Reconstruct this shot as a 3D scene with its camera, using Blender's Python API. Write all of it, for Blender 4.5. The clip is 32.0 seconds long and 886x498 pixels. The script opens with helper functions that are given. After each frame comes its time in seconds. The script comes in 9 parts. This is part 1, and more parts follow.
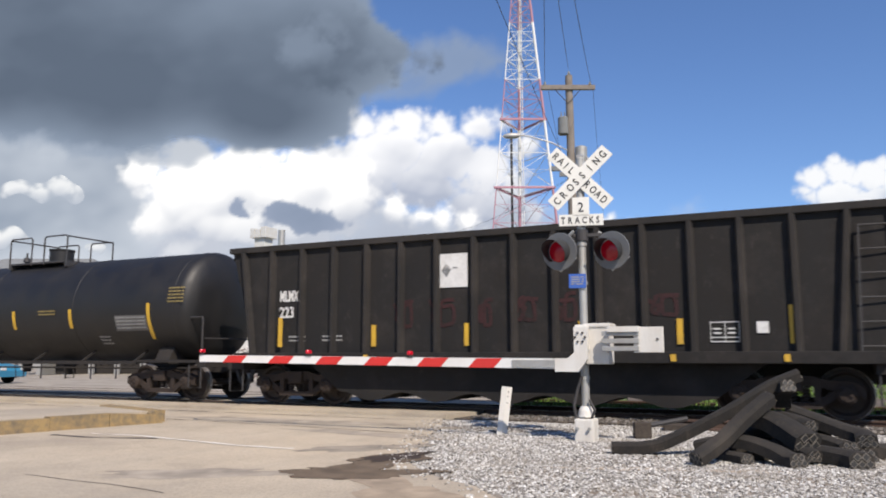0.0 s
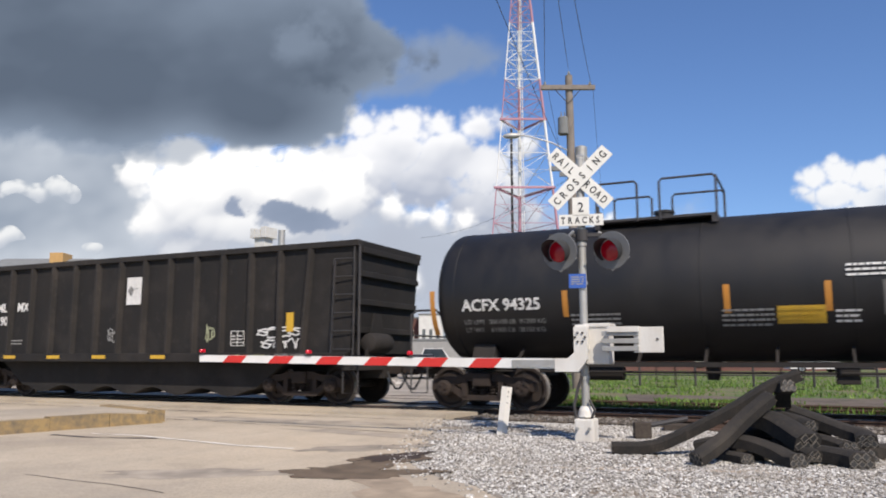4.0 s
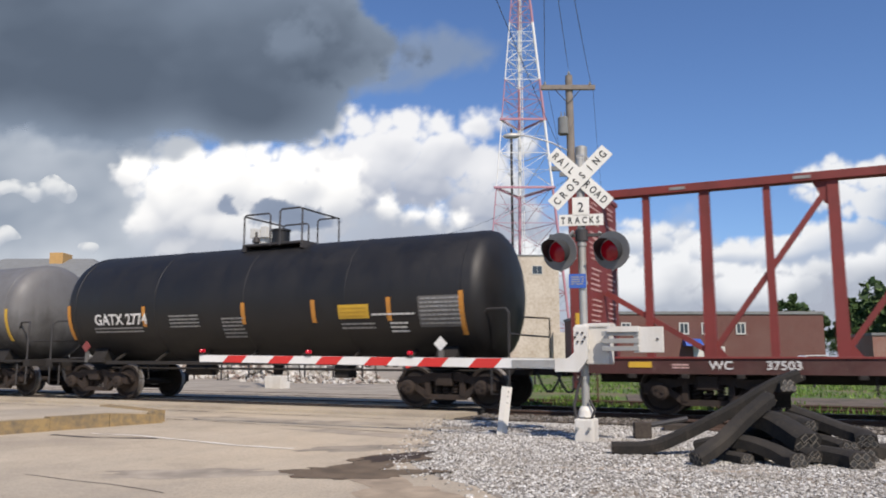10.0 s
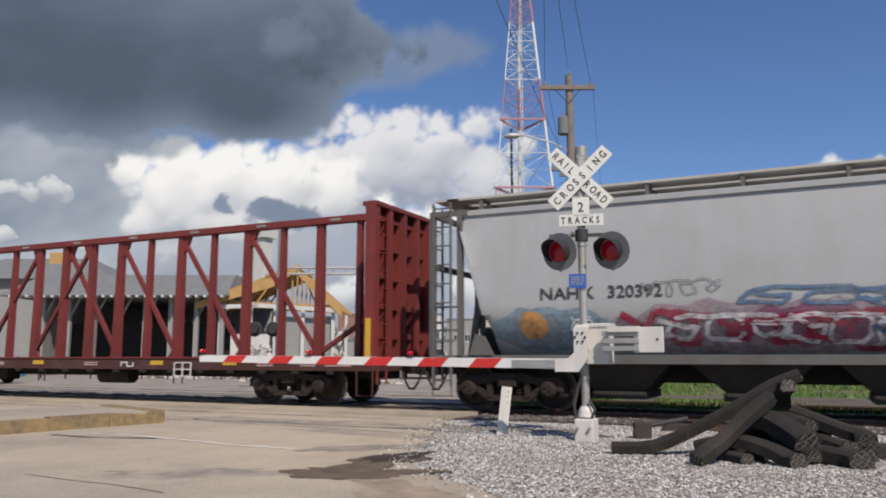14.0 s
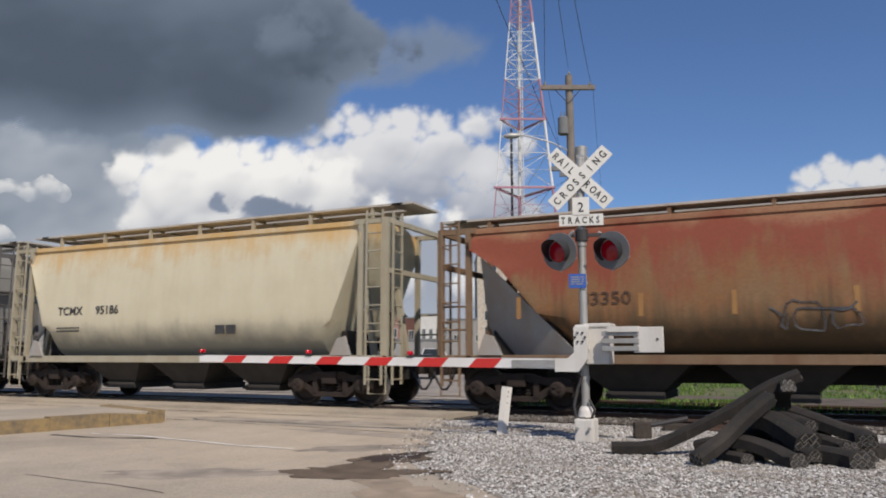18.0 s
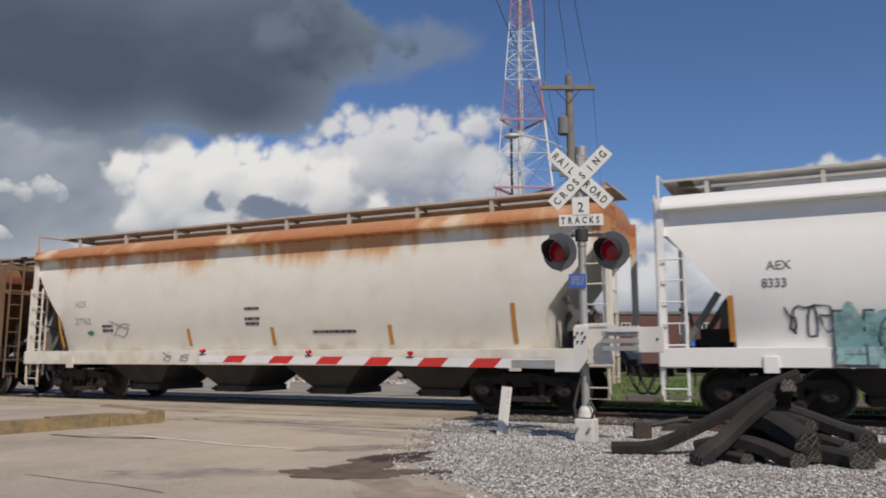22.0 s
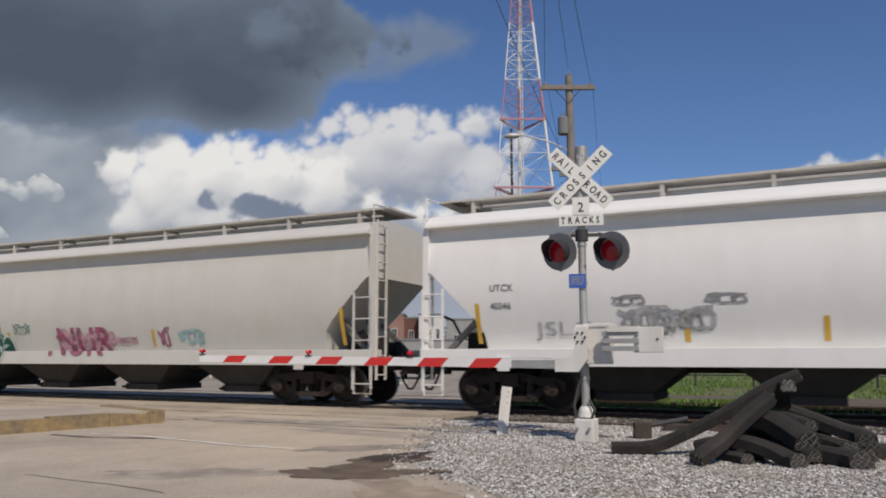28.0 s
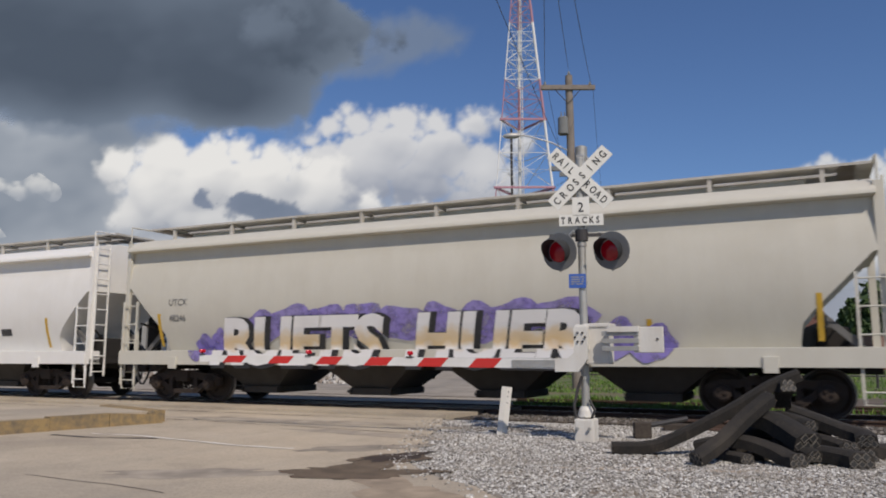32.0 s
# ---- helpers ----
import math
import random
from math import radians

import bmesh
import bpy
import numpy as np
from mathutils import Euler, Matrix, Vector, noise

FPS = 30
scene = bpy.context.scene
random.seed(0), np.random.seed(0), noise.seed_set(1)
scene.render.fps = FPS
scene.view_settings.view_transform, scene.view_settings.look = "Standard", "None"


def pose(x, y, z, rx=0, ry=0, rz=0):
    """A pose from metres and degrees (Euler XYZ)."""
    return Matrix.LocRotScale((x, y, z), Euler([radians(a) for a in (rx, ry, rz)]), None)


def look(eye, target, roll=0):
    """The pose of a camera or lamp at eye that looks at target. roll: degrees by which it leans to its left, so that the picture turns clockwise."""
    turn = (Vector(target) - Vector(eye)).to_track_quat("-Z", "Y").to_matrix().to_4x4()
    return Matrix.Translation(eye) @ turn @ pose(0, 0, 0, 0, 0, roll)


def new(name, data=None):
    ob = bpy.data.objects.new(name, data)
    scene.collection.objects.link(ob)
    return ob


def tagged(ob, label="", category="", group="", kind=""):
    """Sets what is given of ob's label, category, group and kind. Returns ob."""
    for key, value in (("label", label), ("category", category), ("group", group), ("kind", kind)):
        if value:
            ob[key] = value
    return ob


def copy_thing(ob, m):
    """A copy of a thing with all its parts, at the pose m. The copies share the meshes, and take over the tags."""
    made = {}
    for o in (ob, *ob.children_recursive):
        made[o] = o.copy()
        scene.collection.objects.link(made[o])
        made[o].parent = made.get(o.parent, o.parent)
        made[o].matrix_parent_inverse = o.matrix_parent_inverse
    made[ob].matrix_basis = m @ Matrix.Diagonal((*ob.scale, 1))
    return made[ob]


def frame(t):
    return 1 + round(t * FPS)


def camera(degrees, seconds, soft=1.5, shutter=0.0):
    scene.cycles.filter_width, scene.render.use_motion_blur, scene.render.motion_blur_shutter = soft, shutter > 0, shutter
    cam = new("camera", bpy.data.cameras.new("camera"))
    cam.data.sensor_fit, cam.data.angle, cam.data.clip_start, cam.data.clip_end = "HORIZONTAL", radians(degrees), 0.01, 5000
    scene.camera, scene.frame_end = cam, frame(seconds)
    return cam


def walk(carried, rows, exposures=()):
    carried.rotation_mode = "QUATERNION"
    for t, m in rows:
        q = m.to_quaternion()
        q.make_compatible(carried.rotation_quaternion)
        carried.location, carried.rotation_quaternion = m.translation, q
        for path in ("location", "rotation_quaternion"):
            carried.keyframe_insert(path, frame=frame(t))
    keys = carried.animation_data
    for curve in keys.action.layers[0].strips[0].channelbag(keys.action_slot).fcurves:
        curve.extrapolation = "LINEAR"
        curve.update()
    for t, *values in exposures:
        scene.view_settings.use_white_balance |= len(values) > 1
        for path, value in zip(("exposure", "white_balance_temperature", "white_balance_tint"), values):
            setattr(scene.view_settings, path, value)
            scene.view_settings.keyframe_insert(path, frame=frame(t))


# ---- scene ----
# Rail top is z = 0; the main track runs along x at y = 16.6. The train rolls towards -x.
cam = camera(60, 32.0, soft=1.9, shutter=0.2)
EYE = (0.0, 0.0, 1.11)
VIEW = (-0.4306, 0.9025, 0.14143)
STAND = look(EYE, [EYE[i] + VIEW[i] for i in range(3)])
walk(cam, [(0.0, STAND), (32.0, STAND)], exposures=[(0.0, 0.2), (6.0, 0.15), (10.0, 0.05), (13.0, -0.2), (17.0, -0.25), (18.0, -0.3), (19.0, -0.12), (21.0, -0.3), (22.0, -0.48), (25.0, -0.66), (28.0, -0.45), (30.0, -0.66), (31.0, -0.58), (32.0, -0.46)])

# ---- sky and sun ----
SUN_AZ, SUN_EL = radians(133), radians(46)
world = bpy.data.worlds.new("sky")
scene.world = world
world.use_nodes = True
wn = world.node_tree
sky = wn.nodes.new("ShaderNodeTexSky")
sky.sky_type, sky.sun_disc = "NISHITA", False
sky.sun_elevation, sky.sun_rotation = SUN_EL, SUN_AZ
sky.air_density, sky.dust_density, sky.ozone_density = 1.0, 0.2, 5.0
wn.nodes["Background"].inputs[1].default_value = 0.105
clear = wn.nodes.new("ShaderNodeMix")
clear.data_type, clear.blend_type = "RGBA", "MULTIPLY"
clear.inputs[0].default_value, clear.inputs[7].default_value = 1.0, (0.9, 0.98, 1.16, 1)
wn.links.new(sky.outputs[0], clear.inputs[6])
wn.links.new(clear.outputs[2], wn.nodes["Background"].inputs[0])
sun = new("sun", bpy.data.lights.new("sun", "SUN"))
sun.data.energy, sun.data.angle, sun.data.color = 4.8, radians(0.6), (1.0, 0.885, 0.765)
TO_SUN = Vector((math.sin(SUN_AZ) * math.cos(SUN_EL), math.cos(SUN_AZ) * math.cos(SUN_EL), math.sin(SUN_EL)))
sun.matrix_world = look(TO_SUN * 60, (0, 0, 0))


# ---- materials ----
class Nodes:
    """A small wrapper to wire a material."""

    def __init__(self, name):
        self.mat = bpy.data.materials.new(name)
        self.mat.use_nodes = True
        self.tree = self.mat.node_tree
        self.bsdf = self.tree.nodes["Principled BSDF"]
        self.coord = self.add("ShaderNodeTexCoord").outputs["Object"]

    def add(self, kind, links=(), **values):
        n = self.tree.nodes.new(kind)
        for k, v in values.items():
            n.inputs[k].default_value = v
        for k, v in links:
            self.tree.links.new(v, n.inputs[k])
        return n

    def link(self, a, b):
        self.tree.links.new(a, b)

    def scaled(self, x, y, z):
        n = self.add("ShaderNodeMapping", [("Vector", self.coord)])
        n.inputs["Scale"].default_value = (x, y, z)
        return n.outputs[0]

    def noise(self, scale, detail=4, rough=0.55, vector=None):
        n = self.add("ShaderNodeTexNoise", [("Vector", vector or self.coord)], Scale=scale, Detail=detail, Roughness=rough)
        return n.outputs[0]

    def ramp(self, value, *stops):
        n = self.add("ShaderNodeValToRGB", [("Fac", value)])
        el = n.color_ramp.elements
        while len(el) < len(stops):
            el.new(0.5)
        for e, (p, c) in zip(el, stops):
            e.position = p
            e.color = c if isinstance(c, (list, tuple)) else (c, c, c, 1)
        return n.outputs[0]

    def mix(self, fac, a, b, mode="MIX"):
        n = self.tree.nodes.new("ShaderNodeMix")
        n.data_type, n.blend_type = "RGBA", mode
        for slot, v in ((0, fac), (6, a), (7, b)):
            if isinstance(v, (int, float)):
                n.inputs[slot].default_value = v
            elif isinstance(v, (list, tuple)):
                n.inputs[slot].default_value = v
            else:
                self.link(v, n.inputs[slot])
        return n.outputs[2]

    def math(self, op, a, b=0.0, clamp=False):
        n = self.tree.nodes.new("ShaderNodeMath")
        n.operation, n.use_clamp = op, clamp
        for slot, v in ((0, a), (1, b)):
            if isinstance(v, (int, float)):
                n.inputs[slot].default_value = v
            else:
                self.link(v, n.inputs[slot])
        return n.outputs[0]

    def axis(self, i):
        n = self.add("ShaderNodeSeparateXYZ", [("Vector", self.coord)])
        return n.outputs[i]

    def finish(self, color, rough=0.6, metal=0.0, bump=None, strength=0.2, distance=0.02, rough_value=None):
        if isinstance(color, (list, tuple)):
            self.bsdf.inputs["Base Color"].default_value = color
        else:
            self.link(color, self.bsdf.inputs["Base Color"])
        self.bsdf.inputs["Roughness"].default_value = rough
        if rough_value is not None:
            self.link(rough_value, self.bsdf.inputs["Roughness"])
        self.bsdf.inputs["Metallic"].default_value = metal
        if bump is not None:
            b = self.add("ShaderNodeBump", [("Height", bump)], Strength=strength, Distance=distance)
            self.link(b.outputs[0], self.bsdf.inputs["Normal"])
        return self.mat


def paint(name, base, dirt, amount=0.5, rough=0.5, scale=1.5, streak=True, metal=0.0, bump=0.15, rim=None, low=None, scuff=None):
    """Worn paint: broad stains, vertical streaks and fine grain. rim, low: (colour, z where it starts, z where it is full)."""
    k = Nodes(name)
    broad = k.noise(scale, 5, 0.6)
    lines = k.noise(1.0, 6, 0.68, k.scaled(2.3, 2.3, 0.22)) if streak else k.noise(scale * 6, 4)
    fine = k.noise(55, 3, 0.6)
    soil = k.math("MULTIPLY", k.math("ADD", broad, lines), 0.5)
    col = k.mix(k.ramp(soil, (0.42, 0.0), (0.66, amount)), base, dirt)
    col = k.mix(k.ramp(fine, (0.35, 0.0), (0.75, 0.22)), col, dirt)
    if rim:
        colour, z0, z1 = rim
        h = k.math("DIVIDE", k.math("SUBTRACT", k.axis(2), z0), z1 - z0)
        h = k.math("ADD", h, k.math("MULTIPLY", k.math("SUBTRACT", soil, 0.5), 2.6))
        col = k.mix(k.ramp(h, (0.25, 0.0), (0.95, 0.92)), col, colour)
    # colour shift by height towards the foot; carries painted shade on the cream hopper
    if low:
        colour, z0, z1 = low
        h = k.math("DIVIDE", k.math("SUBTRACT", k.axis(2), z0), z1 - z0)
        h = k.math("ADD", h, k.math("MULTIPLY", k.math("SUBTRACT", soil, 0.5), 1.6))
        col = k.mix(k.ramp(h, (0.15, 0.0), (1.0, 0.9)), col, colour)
    if scuff:
        worn = k.noise(7, 9, 0.72, k.scaled(0.8, 0.8, 0.5))
        col = k.mix(k.ramp(worn, (0.58, 0.0), (0.76, 0.75)), col, scuff)
        dust = k.noise(0.7, 7, 0.7)
        col = k.mix(k.ramp(dust, (0.5, 0.0), (0.75, 0.55)), col, scuff)
    rv = k.ramp(soil, (0.3, min(rough + 0.02, 1)), (0.75, min(rough + 0.28, 1)))
    return k.finish(col, rough, metal, k.math("ADD", broad, k.math("MULTIPLY", fine, 0.15)), bump, 0.02, rv)


BLACK_TANK = paint("black_tank_paint", (0.007, 0.007, 0.008, 1), (0.02, 0.0185, 0.018, 1), 0.5, 0.42)
# grey that turns near-black by height towards the belly
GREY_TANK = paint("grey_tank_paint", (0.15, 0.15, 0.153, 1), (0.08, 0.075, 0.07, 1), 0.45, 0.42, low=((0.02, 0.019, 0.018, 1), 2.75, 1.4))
BLACK_GONDOLA = paint("black_gondola_paint", (0.006, 0.0055, 0.0054, 1), (0.02, 0.0165, 0.0145, 1), 0.55, 0.72, scuff=(0.043, 0.037, 0.033, 1))
RIB_BLACK = paint("dusty_rib_paint", (0.012, 0.0108, 0.0102, 1), (0.035, 0.029, 0.025, 1), 0.7, 0.75, scuff=(0.06, 0.051, 0.045, 1))
UNDER_BLACK = paint("underframe_grime", (0.013, 0.0115, 0.011, 1), (0.036, 0.029, 0.024, 1), 0.6, 0.75, streak=False)
TRUCK_RUST = paint("truck_rust", (0.018, 0.013, 0.011, 1), (0.052, 0.034, 0.024, 1), 0.7, 0.8, 4.0, False)
WHEEL_STEEL = paint("wheel_steel", (0.022, 0.017, 0.015, 1), (0.06, 0.041, 0.031, 1), 0.6, 0.6, 6.0, False, metal=0.2)
TREAD = paint("worn_tread", (0.35, 0.33, 0.31, 1), (0.12, 0.09, 0.07, 1), 0.5, 0.35, 6.0, False, metal=0.8)
CENTERBEAM_RED = paint("oxide_red_paint", (0.2, 0.03, 0.026, 1), (0.085, 0.024, 0.02, 1), 0.6, 0.55)
DECK_BROWN = paint("brown_deck_paint", (0.07, 0.021, 0.018, 1), (0.036, 0.024, 0.021, 1), 0.6, 0.7, scuff=(0.13, 0.085, 0.075, 1))
HOPPER_GREY = paint("light_grey_hopper_paint", (0.41, 0.42, 0.42, 1), (0.29, 0.285, 0.27, 1), 0.45, 0.34)
# low paints the shade of the inward-curving lower side into the cream
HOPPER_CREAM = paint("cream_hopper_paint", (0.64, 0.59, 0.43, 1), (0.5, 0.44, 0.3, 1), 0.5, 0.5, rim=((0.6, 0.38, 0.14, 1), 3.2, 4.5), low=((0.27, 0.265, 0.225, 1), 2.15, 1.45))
PANEL_GREY = paint("faded_grey_panel", (0.34, 0.35, 0.34, 1), (0.3, 0.16, 0.06, 1), 0.4, 0.6)
HOPPER_WHITE = paint("white_hopper_paint", (0.82, 0.81, 0.78, 1), (0.68, 0.66, 0.6, 1), 0.3, 0.45)
HOPPER_PALE = paint("pale_grey_hopper_paint", (0.76, 0.75, 0.72, 1), (0.62, 0.6, 0.55, 1), 0.35, 0.5)
HOPPER_PALE2 = paint("warm_grey_hopper_paint", (0.57, 0.555, 0.51, 1), (0.46, 0.435, 0.38, 1), 0.35, 0.5)
HOPPER_DIRTY = paint("dirty_grey_hopper_paint", (0.56, 0.54, 0.47, 1), (0.44, 0.41, 0.34, 1), 0.35, 0.5)
BOARD_GREY = paint("grey_walkway_grating", (0.5, 0.48, 0.44, 1), (0.3, 0.27, 0.22, 1), 0.6, 0.7)
FRAME_GREY = paint("grey_end_frame_paint", (0.13, 0.13, 0.128, 1), (0.09, 0.075, 0.06, 1), 0.6, 0.6)
RUSTY_FRAME = paint("rusty_end_frame_paint", (0.22, 0.15, 0.09, 1), (0.13, 0.06, 0.03, 1), 0.7, 0.75)
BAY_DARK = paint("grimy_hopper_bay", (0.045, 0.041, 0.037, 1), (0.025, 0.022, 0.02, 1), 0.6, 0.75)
YELLOW = paint("reflective_yellow", (0.62, 0.38, 0.03, 1), (0.35, 0.22, 0.05, 1), 0.5, 0.45, 3)
ORANGE = paint("reflective_orange", (0.55, 0.23, 0.03, 1), (0.3, 0.16, 0.05, 1), 0.5, 0.45, 3)
FADED_ORANGE = paint("faded_orange", (0.36, 0.19, 0.06, 1), (0.25, 0.13, 0.06, 1), 0.6, 0.6, 3)
LETTER_WHITE = paint("stencil_white", (0.72, 0.72, 0.7, 1), (0.4, 0.39, 0.37, 1), 0.5, 0.6, 4, False)
LETTER_PINK = paint("dusty_pink_stencil", (0.6, 0.43, 0.4, 1), (0.4, 0.2, 0.18, 1), 0.6, 0.6, 4, False)
LETTER_DIM = paint("faded_white_stencil", (0.3, 0.3, 0.29, 1), (0.12, 0.12, 0.12, 1), 0.6, 0.6, 4, False)
LETTER_BLACK = paint("stencil_black", (0.03, 0.03, 0.032, 1), (0.1, 0.1, 0.1, 1), 0.4, 0.6, 4, False)
LETTER_GREY = paint("dull_black_stencil", (0.12, 0.12, 0.12, 1), (0.25, 0.25, 0.24, 1), 0.5, 0.6, 4, False)
LETTER_FADED = paint("worn_black_stencil", (0.34, 0.33, 0.31, 1), (0.5, 0.48, 0.42, 1), 0.7, 0.6, 4, False)
LETTER_YELLOW = paint("stencil_yellow", (0.25, 0.19, 0.06, 1), (0.12, 0.1, 0.06, 1), 0.6, 0.6, 4, False)
SIGN_WHITE = paint("sign_white", (0.72, 0.72, 0.68, 1), (0.5, 0.48, 0.42, 1), 0.35, 0.4, 2)
SIGN_BLACK = paint("sign_black", (0.02, 0.02, 0.02, 1), (0.05, 0.05, 0.05, 1), 0.4, 0.5)
SIGN_BLUE = paint("sign_blue", (0.02, 0.09, 0.42, 1), (0.05, 0.12, 0.3, 1), 0.4, 0.4)
GATE_RED = paint("gate_red", (0.62, 0.03, 0.025, 1), (0.4, 0.04, 0.03, 1), 0.4, 0.4)
PLACARD_RED = paint("faded_placard_red", (0.22, 0.025, 0.025, 1), (0.2, 0.12, 0.11, 1), 0.6, 0.6, 6, False)
GATE_WHITE = paint("gate_white", (0.78, 0.78, 0.76, 1), (0.55, 0.53, 0.48, 1), 0.4, 0.4)
CABINET_WHITE = paint("cabinet_white", (0.7, 0.69, 0.65, 1), (0.42, 0.37, 0.3, 1), 0.45, 0.45)
GALVANISED = paint("galvanised_steel", (0.45, 0.45, 0.43, 1), (0.25, 0.23, 0.2, 1), 0.5, 0.42, 3, True, metal=0.5)
LAMP_BLACK = paint("signal_black", (0.018, 0.018, 0.019, 1), (0.06, 0.06, 0.06, 1), 0.4, 0.45)
VISOR_GREY = paint("signal_visor_grey", (0.11, 0.115, 0.12, 1), (0.2, 0.2, 0.2, 1), 0.5, 0.4)
DUSTY_RUBBER = paint("dusty_rubber", (0.15, 0.135, 0.115, 1), (0.22, 0.195, 0.16, 1), 0.6, 0.8, 6, False)
RUBBER = paint("black_rubber", (0.009, 0.0085, 0.008, 1), (0.04, 0.033, 0.026, 1), 0.6, 0.85, 5, False, scuff=(0.075, 0.062, 0.048, 1))
RAIL_RUST = paint("rail_rust", (0.075, 0.042, 0.028, 1), (0.035, 0.026, 0.022, 1), 0.6, 0.7, 4, False)
TIE_WOOD = paint("creosote_wood", (0.04, 0.031, 0.025, 1), (0.09, 0.075, 0.06, 1), 0.6, 0.85, 4, False)
POLE_WOOD = paint("weathered_pole_wood", (0.25, 0.22, 0.19, 1), (0.12, 0.1, 0.085, 1), 0.6, 0.85, 2)
DARK_STEEL = paint("dark_steel", (0.03, 0.03, 0.032, 1), (0.07, 0.06, 0.055, 1), 0.5, 0.5)
TOWER_RED = paint("tower_red", (0.42, 0.2, 0.25, 1), (0.36, 0.25, 0.29, 1), 0.4, 0.6)
TOWER_WHITE = paint("tower_white", (0.75, 0.75, 0.74, 1), (0.6, 0.6, 0.58, 1), 0.3, 0.6)
ROOF_GREY = paint("grey_roof", (0.2, 0.21, 0.21, 1), (0.12, 0.12, 0.12, 1), 0.5, 0.8)
FRESH_WOOD = paint("raw_timber", (0.5, 0.31, 0.12, 1), (0.32, 0.19, 0.08, 1), 0.5, 0.8)
WHITE_WALL = paint("white_render", (0.6, 0.6, 0.57, 1), (0.4, 0.39, 0.36, 1), 0.4, 0.8)
GREY_WALL = paint("grey_block_wall", (0.3, 0.3, 0.29, 1), (0.2, 0.2, 0.19, 1), 0.5, 0.85)
TOWER_CREAM = paint("cream_render", (0.55, 0.5, 0.42, 1), (0.34, 0.27, 0.2, 1), 0.8, 0.85, 0.3, False)
CAR_BLACK = paint("black_car_paint", (0.012, 0.012, 0.014, 1), (0.03, 0.03, 0.03, 1), 0.3, 0.2)
CAR_BLUE = paint("blue_car_paint", (0.03, 0.2, 0.34, 1), (0.05, 0.2, 0.3, 1), 0.3, 0.25)
CAR_WHITE = paint("white_car_paint", (0.75, 0.75, 0.75, 1), (0.6, 0.6, 0.6, 1), 0.3, 0.25)
CHROME = paint("bright_steel", (0.6, 0.6, 0.6, 1), (0.4, 0.4, 0.4, 1), 0.3, 0.25, metal=0.9)
KERB_YELLOW = paint("worn_kerb_yellow", (0.32, 0.225, 0.1, 1), (0.13, 0.11, 0.085, 1), 1.0, 0.85, 1.6, False, bump=0.5)


def rust_runs():
    """White hopper paint with rust that spreads from the roof edge and runs down in broad tongues."""
    k = Nodes("stained_white_hopper_paint")
    tongue = k.noise(1.0, 3, 0.55, k.scaled(1.0, 0.3, 0.1))
    drips = k.noise(1.0, 4, 0.65, k.scaled(5, 5, 0.35))
    broad, fine = k.noise(1.6, 5, 0.6), k.noise(45, 3)
    z = k.axis(2)
    h = k.math("SUBTRACT", z, 3.42)
    h = k.math("ADD", h, k.math("MULTIPLY", k.math("SUBTRACT", tongue, 0.5), 3.4))
    h = k.math("ADD", h, k.math("MULTIPLY", k.math("SUBTRACT", drips, 0.5), 0.9))
    h = k.math("ADD", h, k.math("MULTIPLY", k.math("SUBTRACT", broad, 0.5), 0.5))
    top = k.ramp(k.math("SUBTRACT", z, 3.05), (0.0, 0.0), (0.6, 1.0))
    runs = k.math("MULTIPLY", k.math("MULTIPLY", k.ramp(h, (0.0, 0.0), (0.6, 1.0)), top), 0.8)
    edge = k.math("ADD", z, k.math("MULTIPLY", k.math("SUBTRACT", drips, 0.5), 0.35))
    roof = k.ramp(k.math("SUBTRACT", edge, 3.6), (0.2, 0.0), (0.34, 1.0), (0.62, 0.85), (0.8, 0.1))
    roof = k.math("MULTIPLY", roof, k.ramp(tongue, (0.3, 0.35), (0.5, 1.0)))
    amount = k.math("MAXIMUM", runs, roof)
    col = k.mix(k.ramp(broad, (0.4, 0.0), (0.75, 0.5)), (0.73, 0.705, 0.63, 1), (0.6, 0.55, 0.44, 1))
    col = k.mix(k.ramp(amount, (0.05, 0.0), (0.6, 0.75)), col, (0.58, 0.27, 0.06, 1))
    col = k.mix(k.ramp(amount, (0.6, 0.0), (1.0, 0.95)), col, (0.4, 0.12, 0.03, 1))
    foot = k.math("ADD", k.math("SUBTRACT", 1.75, k.axis(2)), k.math("MULTIPLY", k.math("SUBTRACT", k.noise(2.2, 4), 0.62), 3.0))
    col = k.mix(k.ramp(foot, (0.0, 0.0), (0.6, 0.4)), col, (0.42, 0.33, 0.18, 1))
    col = k.mix(k.ramp(fine, (0.35, 0.0), (0.75, 0.2)), col, (0.4, 0.33, 0.22, 1))
    return k.finish(col, 0.6, 0, broad, 0.12, 0.02)


